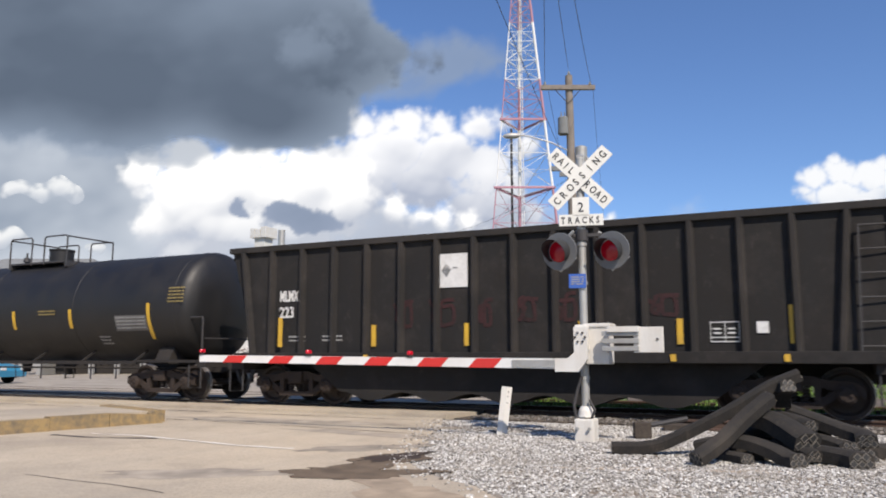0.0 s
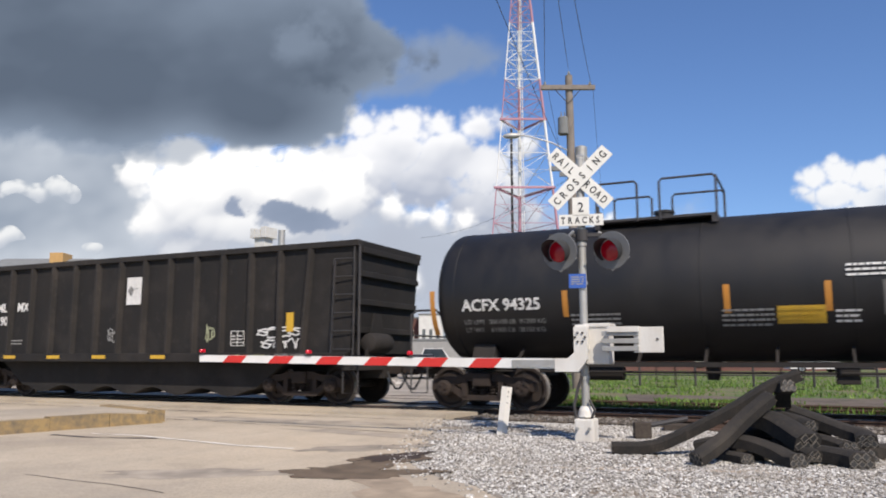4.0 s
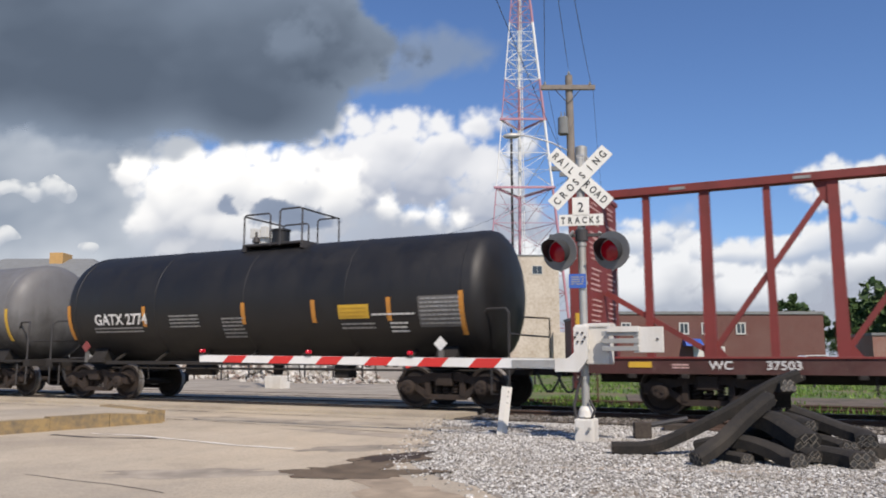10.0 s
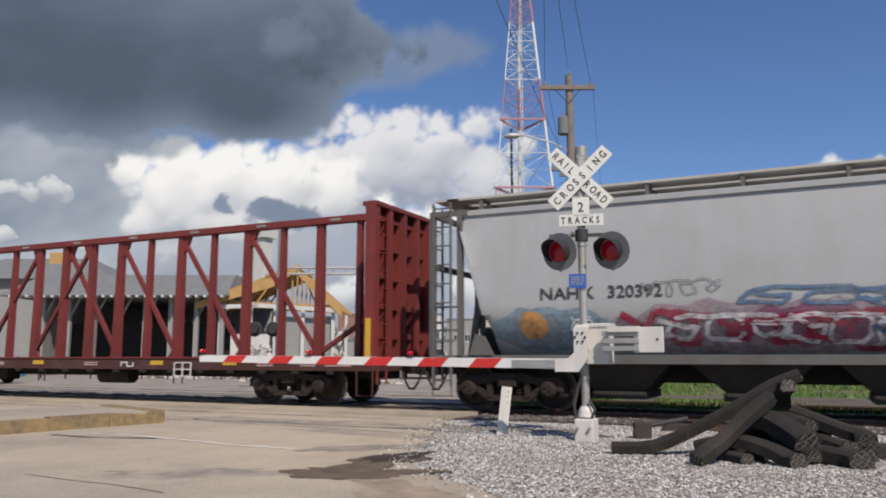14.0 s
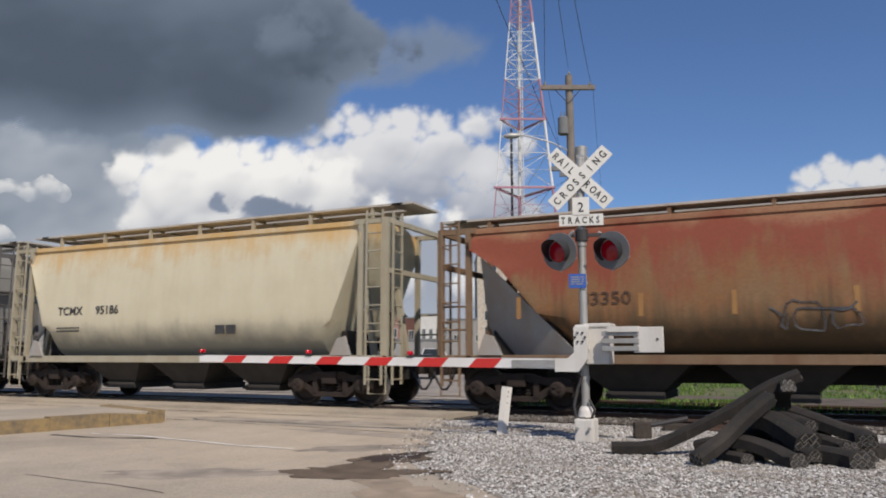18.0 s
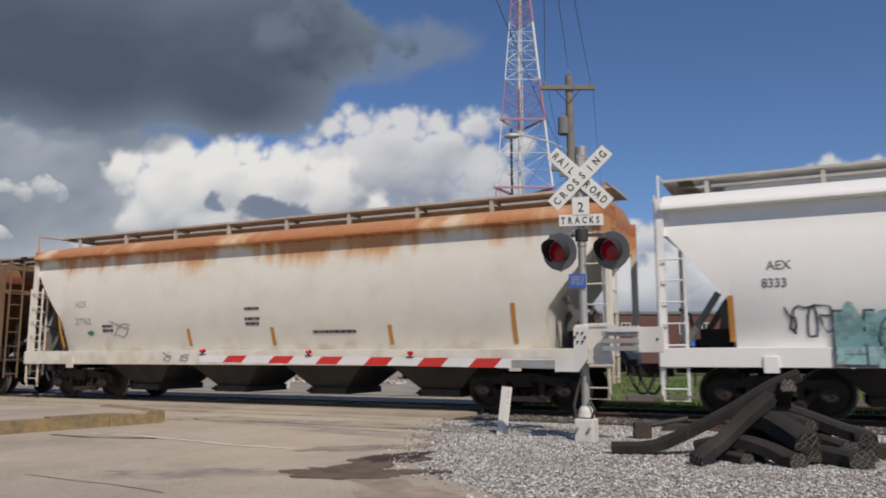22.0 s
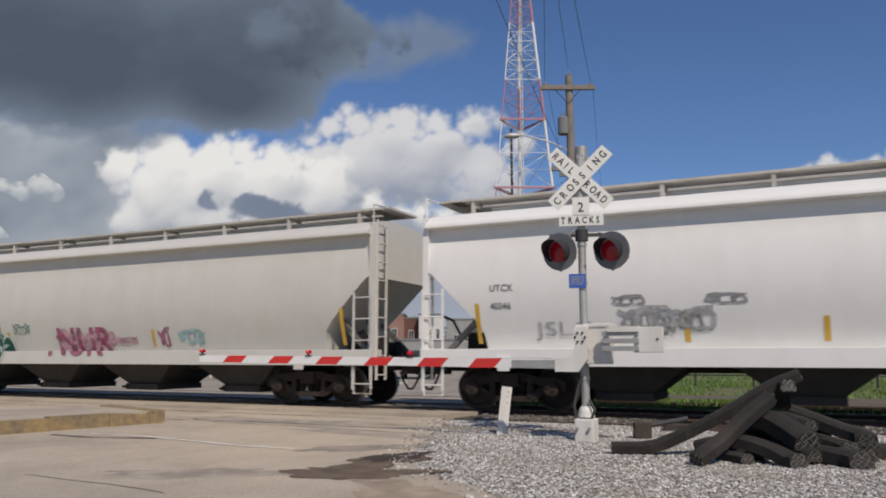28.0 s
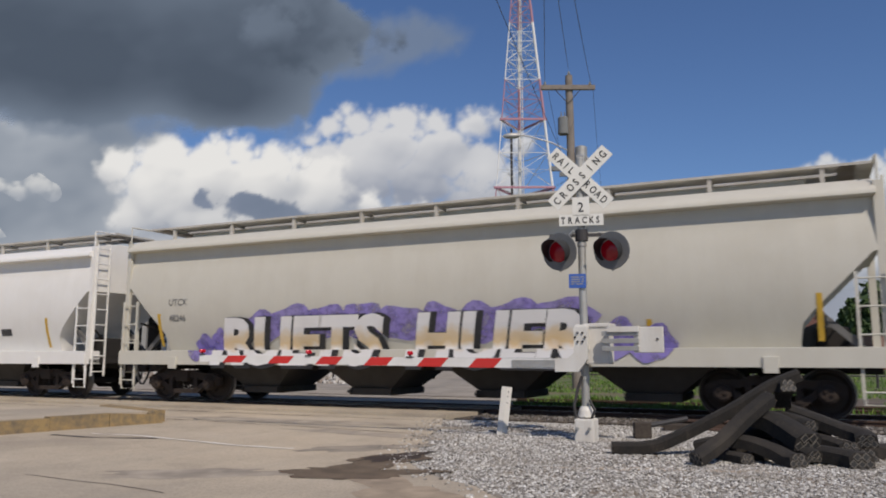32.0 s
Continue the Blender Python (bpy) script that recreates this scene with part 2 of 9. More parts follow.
def rust_hull():
    """Old brown hopper paint: red and orange rust blooms, pale chalky top, olive grime at the foot."""
    k = Nodes("rusted_hopper_paint")
    broad, bloom, fine = k.noise(0.9, 6, 0.62), k.noise(0.55, 5, 0.6, k.scaled(1, 1, 0.7)), k.noise(22, 5, 0.65)
    runs = k.noise(1.0, 5, 0.65, k.scaled(4, 4, 0.22))
    z = k.axis(2)
    col = k.mix(k.ramp(broad, (0.38, 0.0), (0.64, 1.0)), (0.25, 0.115, 0.045, 1), (0.24, 0.145, 0.07, 1))
    red = k.math("ADD", k.math("SUBTRACT", z, 2.35), k.math("MULTIPLY", k.math("SUBTRACT", bloom, 0.5), 4.0))
    red = k.math("ADD", red, k.math("MULTIPLY", k.math("SUBTRACT", runs, 0.5), 2.2))
    col = k.mix(k.ramp(red, (0.05, 0.0), (0.7, 0.9)), col, (0.25, 0.055, 0.03, 1))
    chalk = k.math("ADD", k.math("SUBTRACT", z, 3.55), k.math("MULTIPLY", k.math("SUBTRACT", broad, 0.5), 1.4))
    col = k.mix(k.ramp(chalk, (0.0, 0.0), (0.4, 0.75)), col, (0.4, 0.24, 0.13, 1))
    grime = k.math("ADD", k.math("SUBTRACT", 2.2, z), k.math("MULTIPLY", k.math("SUBTRACT", runs, 0.5), 2.4))
    col = k.mix(k.ramp(grime, (0.0, 0.0), (0.7, 0.85)), col, (0.085, 0.068, 0.035, 1))
    col = k.mix(k.ramp(fine, (0.4, 0.0), (0.75, 0.45)), col, (0.12, 0.05, 0.025, 1))
    return k.finish(col, 0.8, 0, k.math("ADD", broad, fine), 0.2, 0.01)


HOPPER_STAINED, HOPPER_RUST = rust_runs(), rust_hull()


def glass(name, tint=(0.03, 0.04, 0.05, 1), rough=0.08):
    k = Nodes(name)
    return k.finish(k.mix(k.ramp(k.noise(0.8), (0.4, 0.0), (0.7, 0.6)), tint, (0.08, 0.09, 0.1, 1)), rough)


def glow(name, colour, power):
    k = Nodes(name)
    m = k.finish(colour, 0.2)
    k.bsdf.inputs["Emission Color"].default_value = colour
    k.bsdf.inputs["Emission Strength"].default_value = power
    return m


WINDOW_DARK = glass("dark_window_glass")
RED_LENS = glow("red_lens", (0.16, 0.002, 0.008, 1), 0.3)
RED_SMALL = glow("small_red_lens", (0.45, 0.005, 0.02, 1), 0.25)


def brick_wall(name, a, b, mortar, scale=1.0):
    k = Nodes(name)
    m = k.add("ShaderNodeMapping", [("Vector", k.coord)])
    m.inputs["Rotation"].default_value = (radians(90), 0, 0)
    t = k.add("ShaderNodeTexBrick", [("Vector", m.outputs[0])], Scale=scale)
    t.inputs["Color1"].default_value, t.inputs["Color2"].default_value, t.inputs["Mortar"].default_value = a, b, mortar
    t.inputs["Brick Width"].default_value, t.inputs["Row Height"].default_value, t.inputs["Mortar Size"].default_value = 0.22, 0.075, 0.01
    col = k.mix(k.ramp(k.noise(0.5, 5), (0.4, 0.0), (0.7, 0.5)), t.outputs[0], mortar)
    return k.finish(col, 0.85, 0, k.noise(30), 0.2)


BRICK_BROWN = brick_wall("brown_brick", (0.13, 0.047, 0.038, 1), (0.095, 0.036, 0.031, 1), (0.15, 0.085, 0.07, 1))
BRICK_RED = brick_wall("red_brick", (0.25, 0.1, 0.075, 1), (0.2, 0.08, 0.06, 1), (0.3, 0.22, 0.18, 1))


def concrete():
    k = Nodes("worn_concrete")
    broad, mid, fine = k.noise(0.16, 6, 0.6), k.noise(1.1, 6, 0.65), k.noise(38, 4, 0.6)
    tyre = k.noise(1.0, 4, 0.6, k.scaled(1.1, 0.12, 1))
    col = k.mix(k.ramp(broad, (0.35, 0.0), (0.68, 1.0)), (0.55, 0.46, 0.335, 1), (0.42, 0.365, 0.285, 1))
    col = k.mix(k.ramp(mid, (0.5, 0.0), (0.8, 0.5)), col, (0.3, 0.25, 0.19, 1))
    col = k.mix(k.ramp(tyre, (0.5, 0.0), (0.8, 0.3)), col, (0.27, 0.245, 0.21, 1))
    cloudy = k.noise(0.42, 6, 0.62)
    col = k.mix(k.ramp(cloudy, (0.5, 0.0), (0.62, 0.35)), col, (0.25, 0.21, 0.165, 1))
    col = k.mix(k.ramp(cloudy, (0.36, 0.35), (0.46, 0.0)), col, (0.6, 0.52, 0.4, 1))
    col = k.mix(k.ramp(fine, (0.3, 0.35), (0.6, 0.0)), col, (0.12, 0.105, 0.09, 1))
    return k.finish(col, 0.85, 0, k.math("ADD", fine, mid), 0.25, 0.01)


def soil(name, a, b, c, scale):
    k = Nodes(name)
    broad, fine = k.noise(scale * 0.08, 6, 0.6), k.noise(scale, 6, 0.7)
    col = k.mix(k.ramp(fine, (0.35, 0.0), (0.65, 1.0)), a, b)
    col = k.mix(k.ramp(broad, (0.42, 0.0), (0.6, 0.9)), col, c)
    return k.finish(col, 0.95, 0, fine, 0.6, 0.03)


CONCRETE = concrete()
GRAVEL_BED = soil("gravel_bed", (0.24, 0.225, 0.2, 1), (0.4, 0.38, 0.345, 1), (0.22, 0.175, 0.125, 1), 30)
GRASS_SOIL = soil("grass_soil", (0.055, 0.1, 0.018, 1), (0.095, 0.15, 0.03, 1), (0.15, 0.125, 0.07, 1), 5)
DIRT = soil("dirt_strip", (0.11, 0.085, 0.062, 1), (0.16, 0.13, 0.1, 1), (0.08, 0.065, 0.05, 1), 12)
FAR_ROAD = soil("far_asphalt", (0.3, 0.27, 0.23, 1), (0.38, 0.34, 0.28, 1), (0.24, 0.215, 0.18, 1), 9)


def island(name, stops, rough=0.9, dirt=None, grain=(0.2, 0.18, 0.15, 1)):
    k = Nodes(name)
    g = k.add("ShaderNodeNewGeometry")
    col = k.ramp(g.outputs["Random Per Island"], *stops)
    col = k.mix(k.ramp(k.noise(40), (0.3, 0.0), (0.7, 0.3)), col, grain)
    if dirt:
        col = k.mix(k.ramp(k.noise(0.75, 5, 0.6), (0.5, 0.0), (0.72, 0.75)), col, dirt)
    return k.finish(col, rough)


STONES = island("crushed_stone", ((0.0, (0.06, 0.056, 0.05, 1)), (0.35, (0.33, 0.315, 0.29, 1)), (0.75, (0.55, 0.535, 0.5, 1)), (1.0, (0.86, 0.85, 0.82, 1))), dirt=(0.3, 0.27, 0.225, 1))
LEAVES = island("green_leaves", ((0.0, (0.018, 0.045, 0.012, 1)), (0.6, (0.04, 0.085, 0.02, 1)), (1.0, (0.08, 0.13, 0.03, 1))), 0.7, grain=(0.05, 0.08, 0.02, 1))
BLADES = island("grass_blades", ((0.0, (0.055, 0.1, 0.016, 1)), (0.6, (0.1, 0.2, 0.024, 1)), (1.0, (0.19, 0.25, 0.05, 1))), 0.7, grain=(0.12, 0.2, 0.03, 1))
RUBBLE = island("broken_masonry", ((0.0, (0.2, 0.14, 0.11, 1)), (0.4, (0.4, 0.38, 0.34, 1)), (1.0, (0.65, 0.63, 0.6, 1))))


# ---- mesh helpers ----
def box(bm, a, b, bevel=0.0):
    v = [bm.verts.new((x, y, z)) for z in (a[2], b[2]) for x, y in ((a[0], a[1]), (b[0], a[1]), (b[0], b[1]), (a[0], b[1]))]
    fs = [bm.faces.new([v[i] for i in q]) for q in ((3, 2, 1, 0), (4, 5, 6, 7), (0, 1, 5, 4), (1, 2, 6, 5), (2, 3, 7, 6), (3, 0, 4, 7))]
    if bevel:
        bmesh.ops.bevel(bm, geom=list({e for f in fs for e in f.edges}), offset=bevel, segments=2, affect="EDGES", profile=0.6)
    return bm


def rings(bm, loops, cap=True, closed=True):
    rows = [[bm.verts.new(p) for p in loop] for loop in loops]
    for a, b in zip(rows, rows[1:]):
        n = len(a)
        for i in range(n if closed else n - 1):
            j = (i + 1) % n
            bm.faces.new((a[i], a[j], b[j], b[i]))
    if cap:
        bm.faces.new(rows[0][::-1])
        bm.faces.new(rows[-1])
    return bm


def frame_of(p, q):
    d = (Vector(q) - Vector(p)).normalized()
    side = d.cross(Vector((0, 0, 1)))
    side = Vector((1, 0, 0)) if side.length < 1e-4 else side.normalized()
    return d, side, side.cross(d)


def tube(bm, p, q, r, n=10, r2=None):
    d, s, u = frame_of(p, q)
    def ring(c, rr):
        return [Vector(c) + s * math.cos(2 * math.pi * i / n) * rr + u * math.sin(2 * math.pi * i / n) * rr for i in range(n)]
    return rings(bm, [ring(p, r), ring(q, r if r2 is None else r2)])


def path_tube(bm, pts, r, n=8):
    """One continuous pipe along the points."""
    pts = [Vector(p) for p in pts]
    loops = []
    side = None
    for i, p in enumerate(pts):
        d = (pts[min(i + 1, len(pts) - 1)] - pts[max(i - 1, 0)])
        d = d.normalized() if d.length > 1e-6 else Vector((0, 0, 1))
        if side is None:
            side = frame_of(Vector((0, 0, 0)), d)[1]
        side = side - d * side.dot(d)
        side = side.normalized() if side.length > 1e-4 else frame_of(Vector((0, 0, 0)), d)[1]
        up = side.cross(d)
        loops.append([p + (side * math.cos(2 * math.pi * k / n) + up * math.sin(2 * math.pi * k / n)) * r for k in range(n)])
    return rings(bm, loops)


def beam(bm, p, q, w, h):
    d, s, u = frame_of(p, q)
    def ring(c):
        return [Vector(c) + s * a * w / 2 + u * b * h / 2 for a, b in ((-1, -1), (1, -1), (1, 1), (-1, 1))]
    return rings(bm, [ring(p), ring(q)])


def prism_x(bm, profile, x0, x1):
    """A (y, z) outline drawn out along x."""
    return rings(bm, [[(x0, y, z) for y, z in profile], [(x1, y, z) for y, z in profile]])


def prism_y(bm, profile, y0, y1):
    """An (x, z) outline drawn out along y."""
    return rings(bm, [[(x, y0, z) for x, z in profile], [(x, y1, z) for x, z in profile]])


def lathe(bm, profile, axis_point, axis, n=20, cap=True):
    """(distance along the axis, radius) pairs turned about an axis."""
    q = Vector(axis_point) + Vector(axis)
    d, s, u = frame_of(axis_point, q)
    loops = [[Vector(axis_point) + d * h + (s * math.cos(2 * math.pi * i / n) + u * math.sin(2 * math.pi * i / n)) * max(r, 1e-3) for i in range(n)] for h, r in profile]
    return rings(bm, loops, cap)


def as_mesh(name, bm, material, smooth=False, angle=40):
    bmesh.ops.recalc_face_normals(bm, faces=bm.faces)
    mesh = bpy.data.meshes.new(name)
    if smooth:
        for f in bm.faces:
            f.smooth = True
        for e in bm.edges:
            e.smooth = len(e.link_faces) == 2 and e.calc_face_angle(0) < radians(angle)
    bm.to_mesh(mesh)
    bm.free()
    mesh.materials.append(material)
    return mesh


def part(name, bm, material, parent, label="", smooth=False):
    ob = new(name, as_mesh(name, bm, material, smooth))
    ob.parent = parent
    return tagged(ob, label)


def share(name, mesh, parent, m=None, label=""):
    ob = new(name, mesh)
    ob.parent = parent
    if m is not None:
        ob.matrix_basis = m
    return tagged(ob, label)


def thing(name, label, category, m=None, group="", kind=""):
    ob = new(name)
    if m is not None:
        ob.matrix_basis = m
    return tagged(ob, label, category, group, kind)


def structure(name, bm, material, label, category, smooth=False):
    return tagged(new(name, as_mesh(name, bm, material, smooth)), label, category, kind="structure")


def letters(body, size, material, parent, m, thick=0.004, stretch=1.0, bold=0.0, label="", name="lettering"):
    """Raised lettering in the x-z plane, read from -y, its left foot at the pose m."""
    cu = bpy.data.curves.new("lettering", "FONT")
    cu.body, cu.size, cu.extrude, cu.offset, cu.resolution_u = body, size, thick, bold, 3
    ob = bpy.data.objects.new("lettering", cu)
    mesh = bpy.data.meshes.new_from_object(ob)
    mesh.transform(m @ Matrix.Rotation(radians(90), 4, "X") @ Matrix.Diagonal((stretch, 1, 1, 1)))
    bpy.data.objects.remove(ob)
    bpy.data.curves.remove(cu)
    mesh.materials.append(material)
    return share(name, mesh, parent, None, label)


def bars(bm, x, y, z, width, rows, height=0.04, gap=0.05, seed=0, t=0.006):
    """Unreadable small print: rows of short plain bars on a wall that faces -y."""
    rnd = random.Random(seed)
    for i in range(rows):
        px = x
        while px < x + width - 0.03:
            w = min(rnd.uniform(0.05, 0.17), x + width - px)
            box(bm, (px, y - t, z - i * (height + gap) - height), (px + w, y, z - i * (height + gap)))
            px += w + 0.022
    return bm
# ---- the train ----
TRACK_Y = 16.6
CARS = []      # (thing, place of its middle along the train)
WHEELSETS = []  # (wheelset, its pose on the truck, place along the train)
R_WHEEL = 0.455


def travelled(t):
    """How far the train has rolled, from its place at 16 s."""
    return 7.0 * ((t - 16) + 0.047 * (t - 16) ** 2 / 32)


def truck_meshes():
    bm = bmesh.new()
    box(bm, (-0.2, -1.25, 0.5), (0.2, 1.25, 0.78), 0.03)
    lathe(bm, [(0, 0.3), (0.08, 0.3)], (0, 0, 0.78), (0, 0, 1), 16)
    bolster = as_mesh("truck", bm, TRUCK_RUST)
    bm = bmesh.new()
    arch = [(-1.2, 0.40), (-1.2, 0.60), (-0.95, 0.70), (-0.6, 0.70), (-0.35, 0.78), (0.35, 0.78), (0.6, 0.70), (0.95, 0.70), (1.2, 0.60), (1.2, 0.40), (0.95, 0.44), (0.42, 0.60), (-0.42, 0.60), (-0.95, 0.44)]
    prism_y(bm, arch, -0.09, 0.09)
    low = [(-0.9, 0.50), (-0.45, 0.20), (0.45, 0.20), (0.9, 0.50), (0.72, 0.54), (0.36, 0.31), (-0.36, 0.31), (-0.72, 0.54)]
    prism_y(bm, low, -0.08, 0.08)
    for sx in (-1, 1):
        box(bm, (sx * 0.42 - 0.06, -0.1, 0.28), (sx * 0.42 + 0.06, 0.1, 0.66))
        lathe(bm, [(-0.05, 0.17), (0.16, 0.17), (0.2, 0.12)], (sx * 0.89, 0.0, R_WHEEL), (0, -1, 0), 14)
        for k in range(3):
            a = 2 * math.pi * k / 3
            lathe(bm, [(0.2, 0.03), (0.23, 0.03)], (sx * 0.89 + 0.07 * math.cos(a), 0, R_WHEEL + 0.07 * math.sin(a)), (0, -1, 0), 6)
    side = as_mesh("side_frame", bm, TRUCK_RUST)
    bm = bmesh.new()
    turns = [(0.075 * math.cos(a * 0.9), 0.075 * math.sin(a * 0.9), 0.31 + a * 0.27 / 28) for a in range(29)]
    path_tube(bm, turns, 0.02, 5)
    spring = as_mesh("spring", bm, WHEEL_STEEL)
    bm = bmesh.new()
    tube(bm, (0, -1.0, 0), (0, 1.0, 0), 0.085, 12)
    prof = [(-0.07, 0.10), (-0.06, 0.16), (-0.02, 0.17), (-0.012, 0.34), (-0.07, 0.39), (-0.072, R_WHEEL), (0.05, R_WHEEL + 0.005), (0.06, R_WHEEL + 0.03), (0.085, R_WHEEL + 0.03), (0.085, 0.39), (0.03, 0.34), (0.02, 0.17), (0.07, 0.15), (0.075, 0.10)]
    lathe(bm, prof, (0, -0.79, 0), (0, 1, 0), 28)
    lathe(bm, prof, (0, 0.79, 0), (0, -1, 0), 28)
    for y in (-0.86, 0.86):
        for k in range(2):
            a = math.pi * k + 0.4
            box(bm, (0.22 * math.cos(a) - 0.03, y - 0.03, 0.22 * math.sin(a) - 0.03), (0.22 * math.cos(a) + 0.03, y + 0.03, 0.22 * math.sin(a) + 0.03))
    wheels = as_mesh("wheelset", bm, WHEEL_STEEL, True, 35)
    wheels.materials.append(TREAD)
    for f in wheels.polygons:
        c = f.center
        if 0.71 < abs(c.y) < 0.87 and math.hypot(c.x, c.z) > R_WHEEL - 0.015:
            f.material_index = 1
    return bolster, side, spring, wheels


BOLSTER, SIDE_FRAME, SPRINGS, WHEELS = truck_meshes()


def add_truck(car, x, middle):
    tr = share("truck", BOLSTER, car, pose(x, 0, 0), "rusty two-axle truck with cast side frames")
    for y in (-1.08, 1.08):
        share("side_frame", SIDE_FRAME, tr, pose(0, y, 0, 0, 0, 0 if y < 0 else 180))
        for sx in (-0.22, 0.0, 0.22):
            share("spring", SPRINGS, tr, pose(sx, y * 0.97, 0))
    for wx in (-0.89, 0.89):
        w = share("wheelset", WHEELS, tr, pose(wx, 0, R_WHEEL))
        WHEELSETS.append((w, wx, middle + x))


def add_coupler(car, x, way):
    bm = bmesh.new()
    box(bm, (min(x, x + way * 0.55), -0.11, 0.72), (max(x, x + way * 0.55), 0.11, 0.95), 0.02)
    box(bm, (min(x + way * 0.42, x + way * 0.68), -0.2, 0.70), (max(x + way * 0.42, x + way * 0.68), 0.16, 0.99), 0.04)
    part("coupler", bm, TRUCK_RUST, car)
    bm = bmesh.new()
    pts = [(x + way * (0.1 + 0.11 * i), -0.35, 0.78 - 0.42 * math.sin(math.pi * i / 5)) for i in range(6)]
    path_tube(bm, pts, 0.028, 8)
    part("air_hose", bm, LAMP_BLACK, car)


def add_ladder(car, x, y, z0, z1, material, along="x", width=0.42, n=None, r=0.018):
    bm = bmesh.new()
    n = n or max(3, int((z1 - z0) / 0.38))
    def p(a, z):
        return (x + a, y, z) if along == "x" else (x, y + a, z)
    for a in (0, width):
        beam(bm, p(a, z0), p(a, z1), 0.05, 0.03)
    for i in range(n):
        z = z0 + 0.12 + (z1 - z0 - 0.24) * i / (n - 1)
        tube(bm, p(0, z), p(width, z), r, 6)
    return part("ladder", bm, material, car)


def stripe(car, x, y, z0, z1, material=YELLOW, w=0.1):
    bm = bmesh.new()
    box(bm, (x - w / 2, y - 0.012, z0), (x + w / 2, y + 0.01, z1))
    return part("reflector_strip", bm, material, car)


def car_base(name, label, category, x_left, x_right, truck_in):
    mid, half = (x_left + x_right) / 2, (x_right - x_left) / 2
    car = thing(name, label, category, group="cars of the freight train")
    CARS.append((car, mid))
    for s in (-1, 1):
        add_truck(car, s * (half - truck_in), mid)
        add_coupler(car, s * half, s)
    return car, half


def tank_radius_y(R, zc, z):
    return -math.sqrt(max(R * R - (z - zc) ** 2, 0.01))


def tank_car(label, x_left, x_right, paint_mat, shell_in, R, zc, text, dome=0.0, deck=(-1.25, 1.25), rails=((-1.28, -0.28), (0.28, 1.28)), can=(0.36, 0.4), ladder_dx=None, end_text=None, marks=(), dark=True, stripes=(), stripe_mat=ORANGE, lettering=LETTER_WHITE, text_x=1.0, text_z=2.6, text_size=0.42, placards=(), limits=()):
    """Marks, strips and placards are given by their place along the train."""
    mid = (x_left + x_right) / 2
    car, half = car_base("tank_car", label, "railway tank car", x_left, x_right, 1.75)
    L = half - shell_in
    bm = bmesh.new()
    dish = [(0.0, 0.05), (0.05, R * 0.4), (0.15, R * 0.72), (0.27, R * 0.89), (0.4, R * 0.975), (0.52, R)]
    prof = [(-L + h, r) for h, r in dish] + [(-L + 0.7 + (2 * L - 1.4) * i / 8, R) for i in range(1, 8)] + [(L - h, r) for h, r in dish[::-1]]
    lathe(bm, prof, (0, 0, zc), (1, 0, 0), 56)
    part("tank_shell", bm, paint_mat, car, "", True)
    for x in [-L + 0.7 + (2 * L - 1.4) * i / 4 for i in range(5)]:
        bm = bmesh.new()
        lathe(bm, [(-0.025, R - 0.004), (-0.015, R + 0.008), (0.015, R + 0.008), (0.025, R - 0.004)], (x, 0, zc), (1, 0, 0), 56, False)
        part("weld_seam", bm, paint_mat, car, "", True)
    bm = bmesh.new()
    for s in (-1, 1):
        x = s * (half - 1.75)
        prism_x(bm, [(-1.2, 0.95), (1.2, 0.95), (0.95, zc - R * 0.72), (-0.95, zc - R * 0.72)], x - 0.25, x + 0.25)
        box(bm, (min(s * half, s * (half - 3.0)), -0.3, 0.72), (max(s * half, s * (half - 3.0)), 0.3, 1.08))
        box(bm, (min(s * half, s * (half - 0.28)), -1.42, 0.86), (max(s * half, s * (half - 0.28)), 1.42, 1.06), 0.01)
        box(bm, (min(s * (half - 0.28), s * (half - 2.4)), -1.46, 0.98), (max(s * (half - 0.28), s * (half - 2.4)), -1.2, 1.05))
        box(bm, (min(s * (half - 0.28), s * (half - 2.4)), 1.2, 0.98), (max(s * (half - 0.28), s * (half - 2.4)), 1.46, 1.05))
    lathe(bm, [(0, 0.12), (0.3, 0.16), (0.45, 0.22)], (0, 0, 0.66), (0, 0, 1), 14)
    for y in (-1.38, 1.38):
        box(bm, (-half + 2.4, y - 0.03, 0.93), (half - 2.4, y + 0.03, 1.02))
        for k in range(7):
            x = -half + 2.6 + (2 * half - 5.2) * k / 6
            beam(bm, (x, y, 0.95), (x, y * 0.62, zc - R * 0.82), 0.05, 0.05)
    part("underframe", bm, UNDER_BLACK, car)
    bm = bmesh.new()
    tube(bm, (-2.6, -0.5, 0.8), (-1.7, -0.5, 0.8), 0.16, 14)
    part("air_tank", bm, UNDER_BLACK, car)
    bm = bmesh.new()
    box(bm, (2.2, -0.7, 0.62), (2.6, -0.3, 0.95), 0.02)
    part("brake_valve", bm, UNDER_BLACK, car)
    bm = bmesh.new()
    path_tube(bm, [(-half + 1.0, -0.75, 0.82), (half - 1.0, -0.75, 0.82)], 0.025)
    part("brake_pipe", bm, UNDER_BLACK, car)
    for x in (-3.6, -0.9, 1.3, 3.4):
        bm = bmesh.new()
        path_tube(bm, [(x, -1.36, 0.95), (x, -1.3, 0.55), (x + 0.35, -1.3, 0.55), (x + 0.35, -1.36, 0.95)], 0.016, 5)
        part("pipe_hanger", bm, UNDER_BLACK, car)
    # dome platform
    top = zc + R
    bm = bmesh.new()
    d0, d1 = deck
    for y in (-0.62, 0.62):
        box(bm, (dome + d0, y - 0.22, top - 0.06), (dome + d1, y + 0.22, top - 0.01))
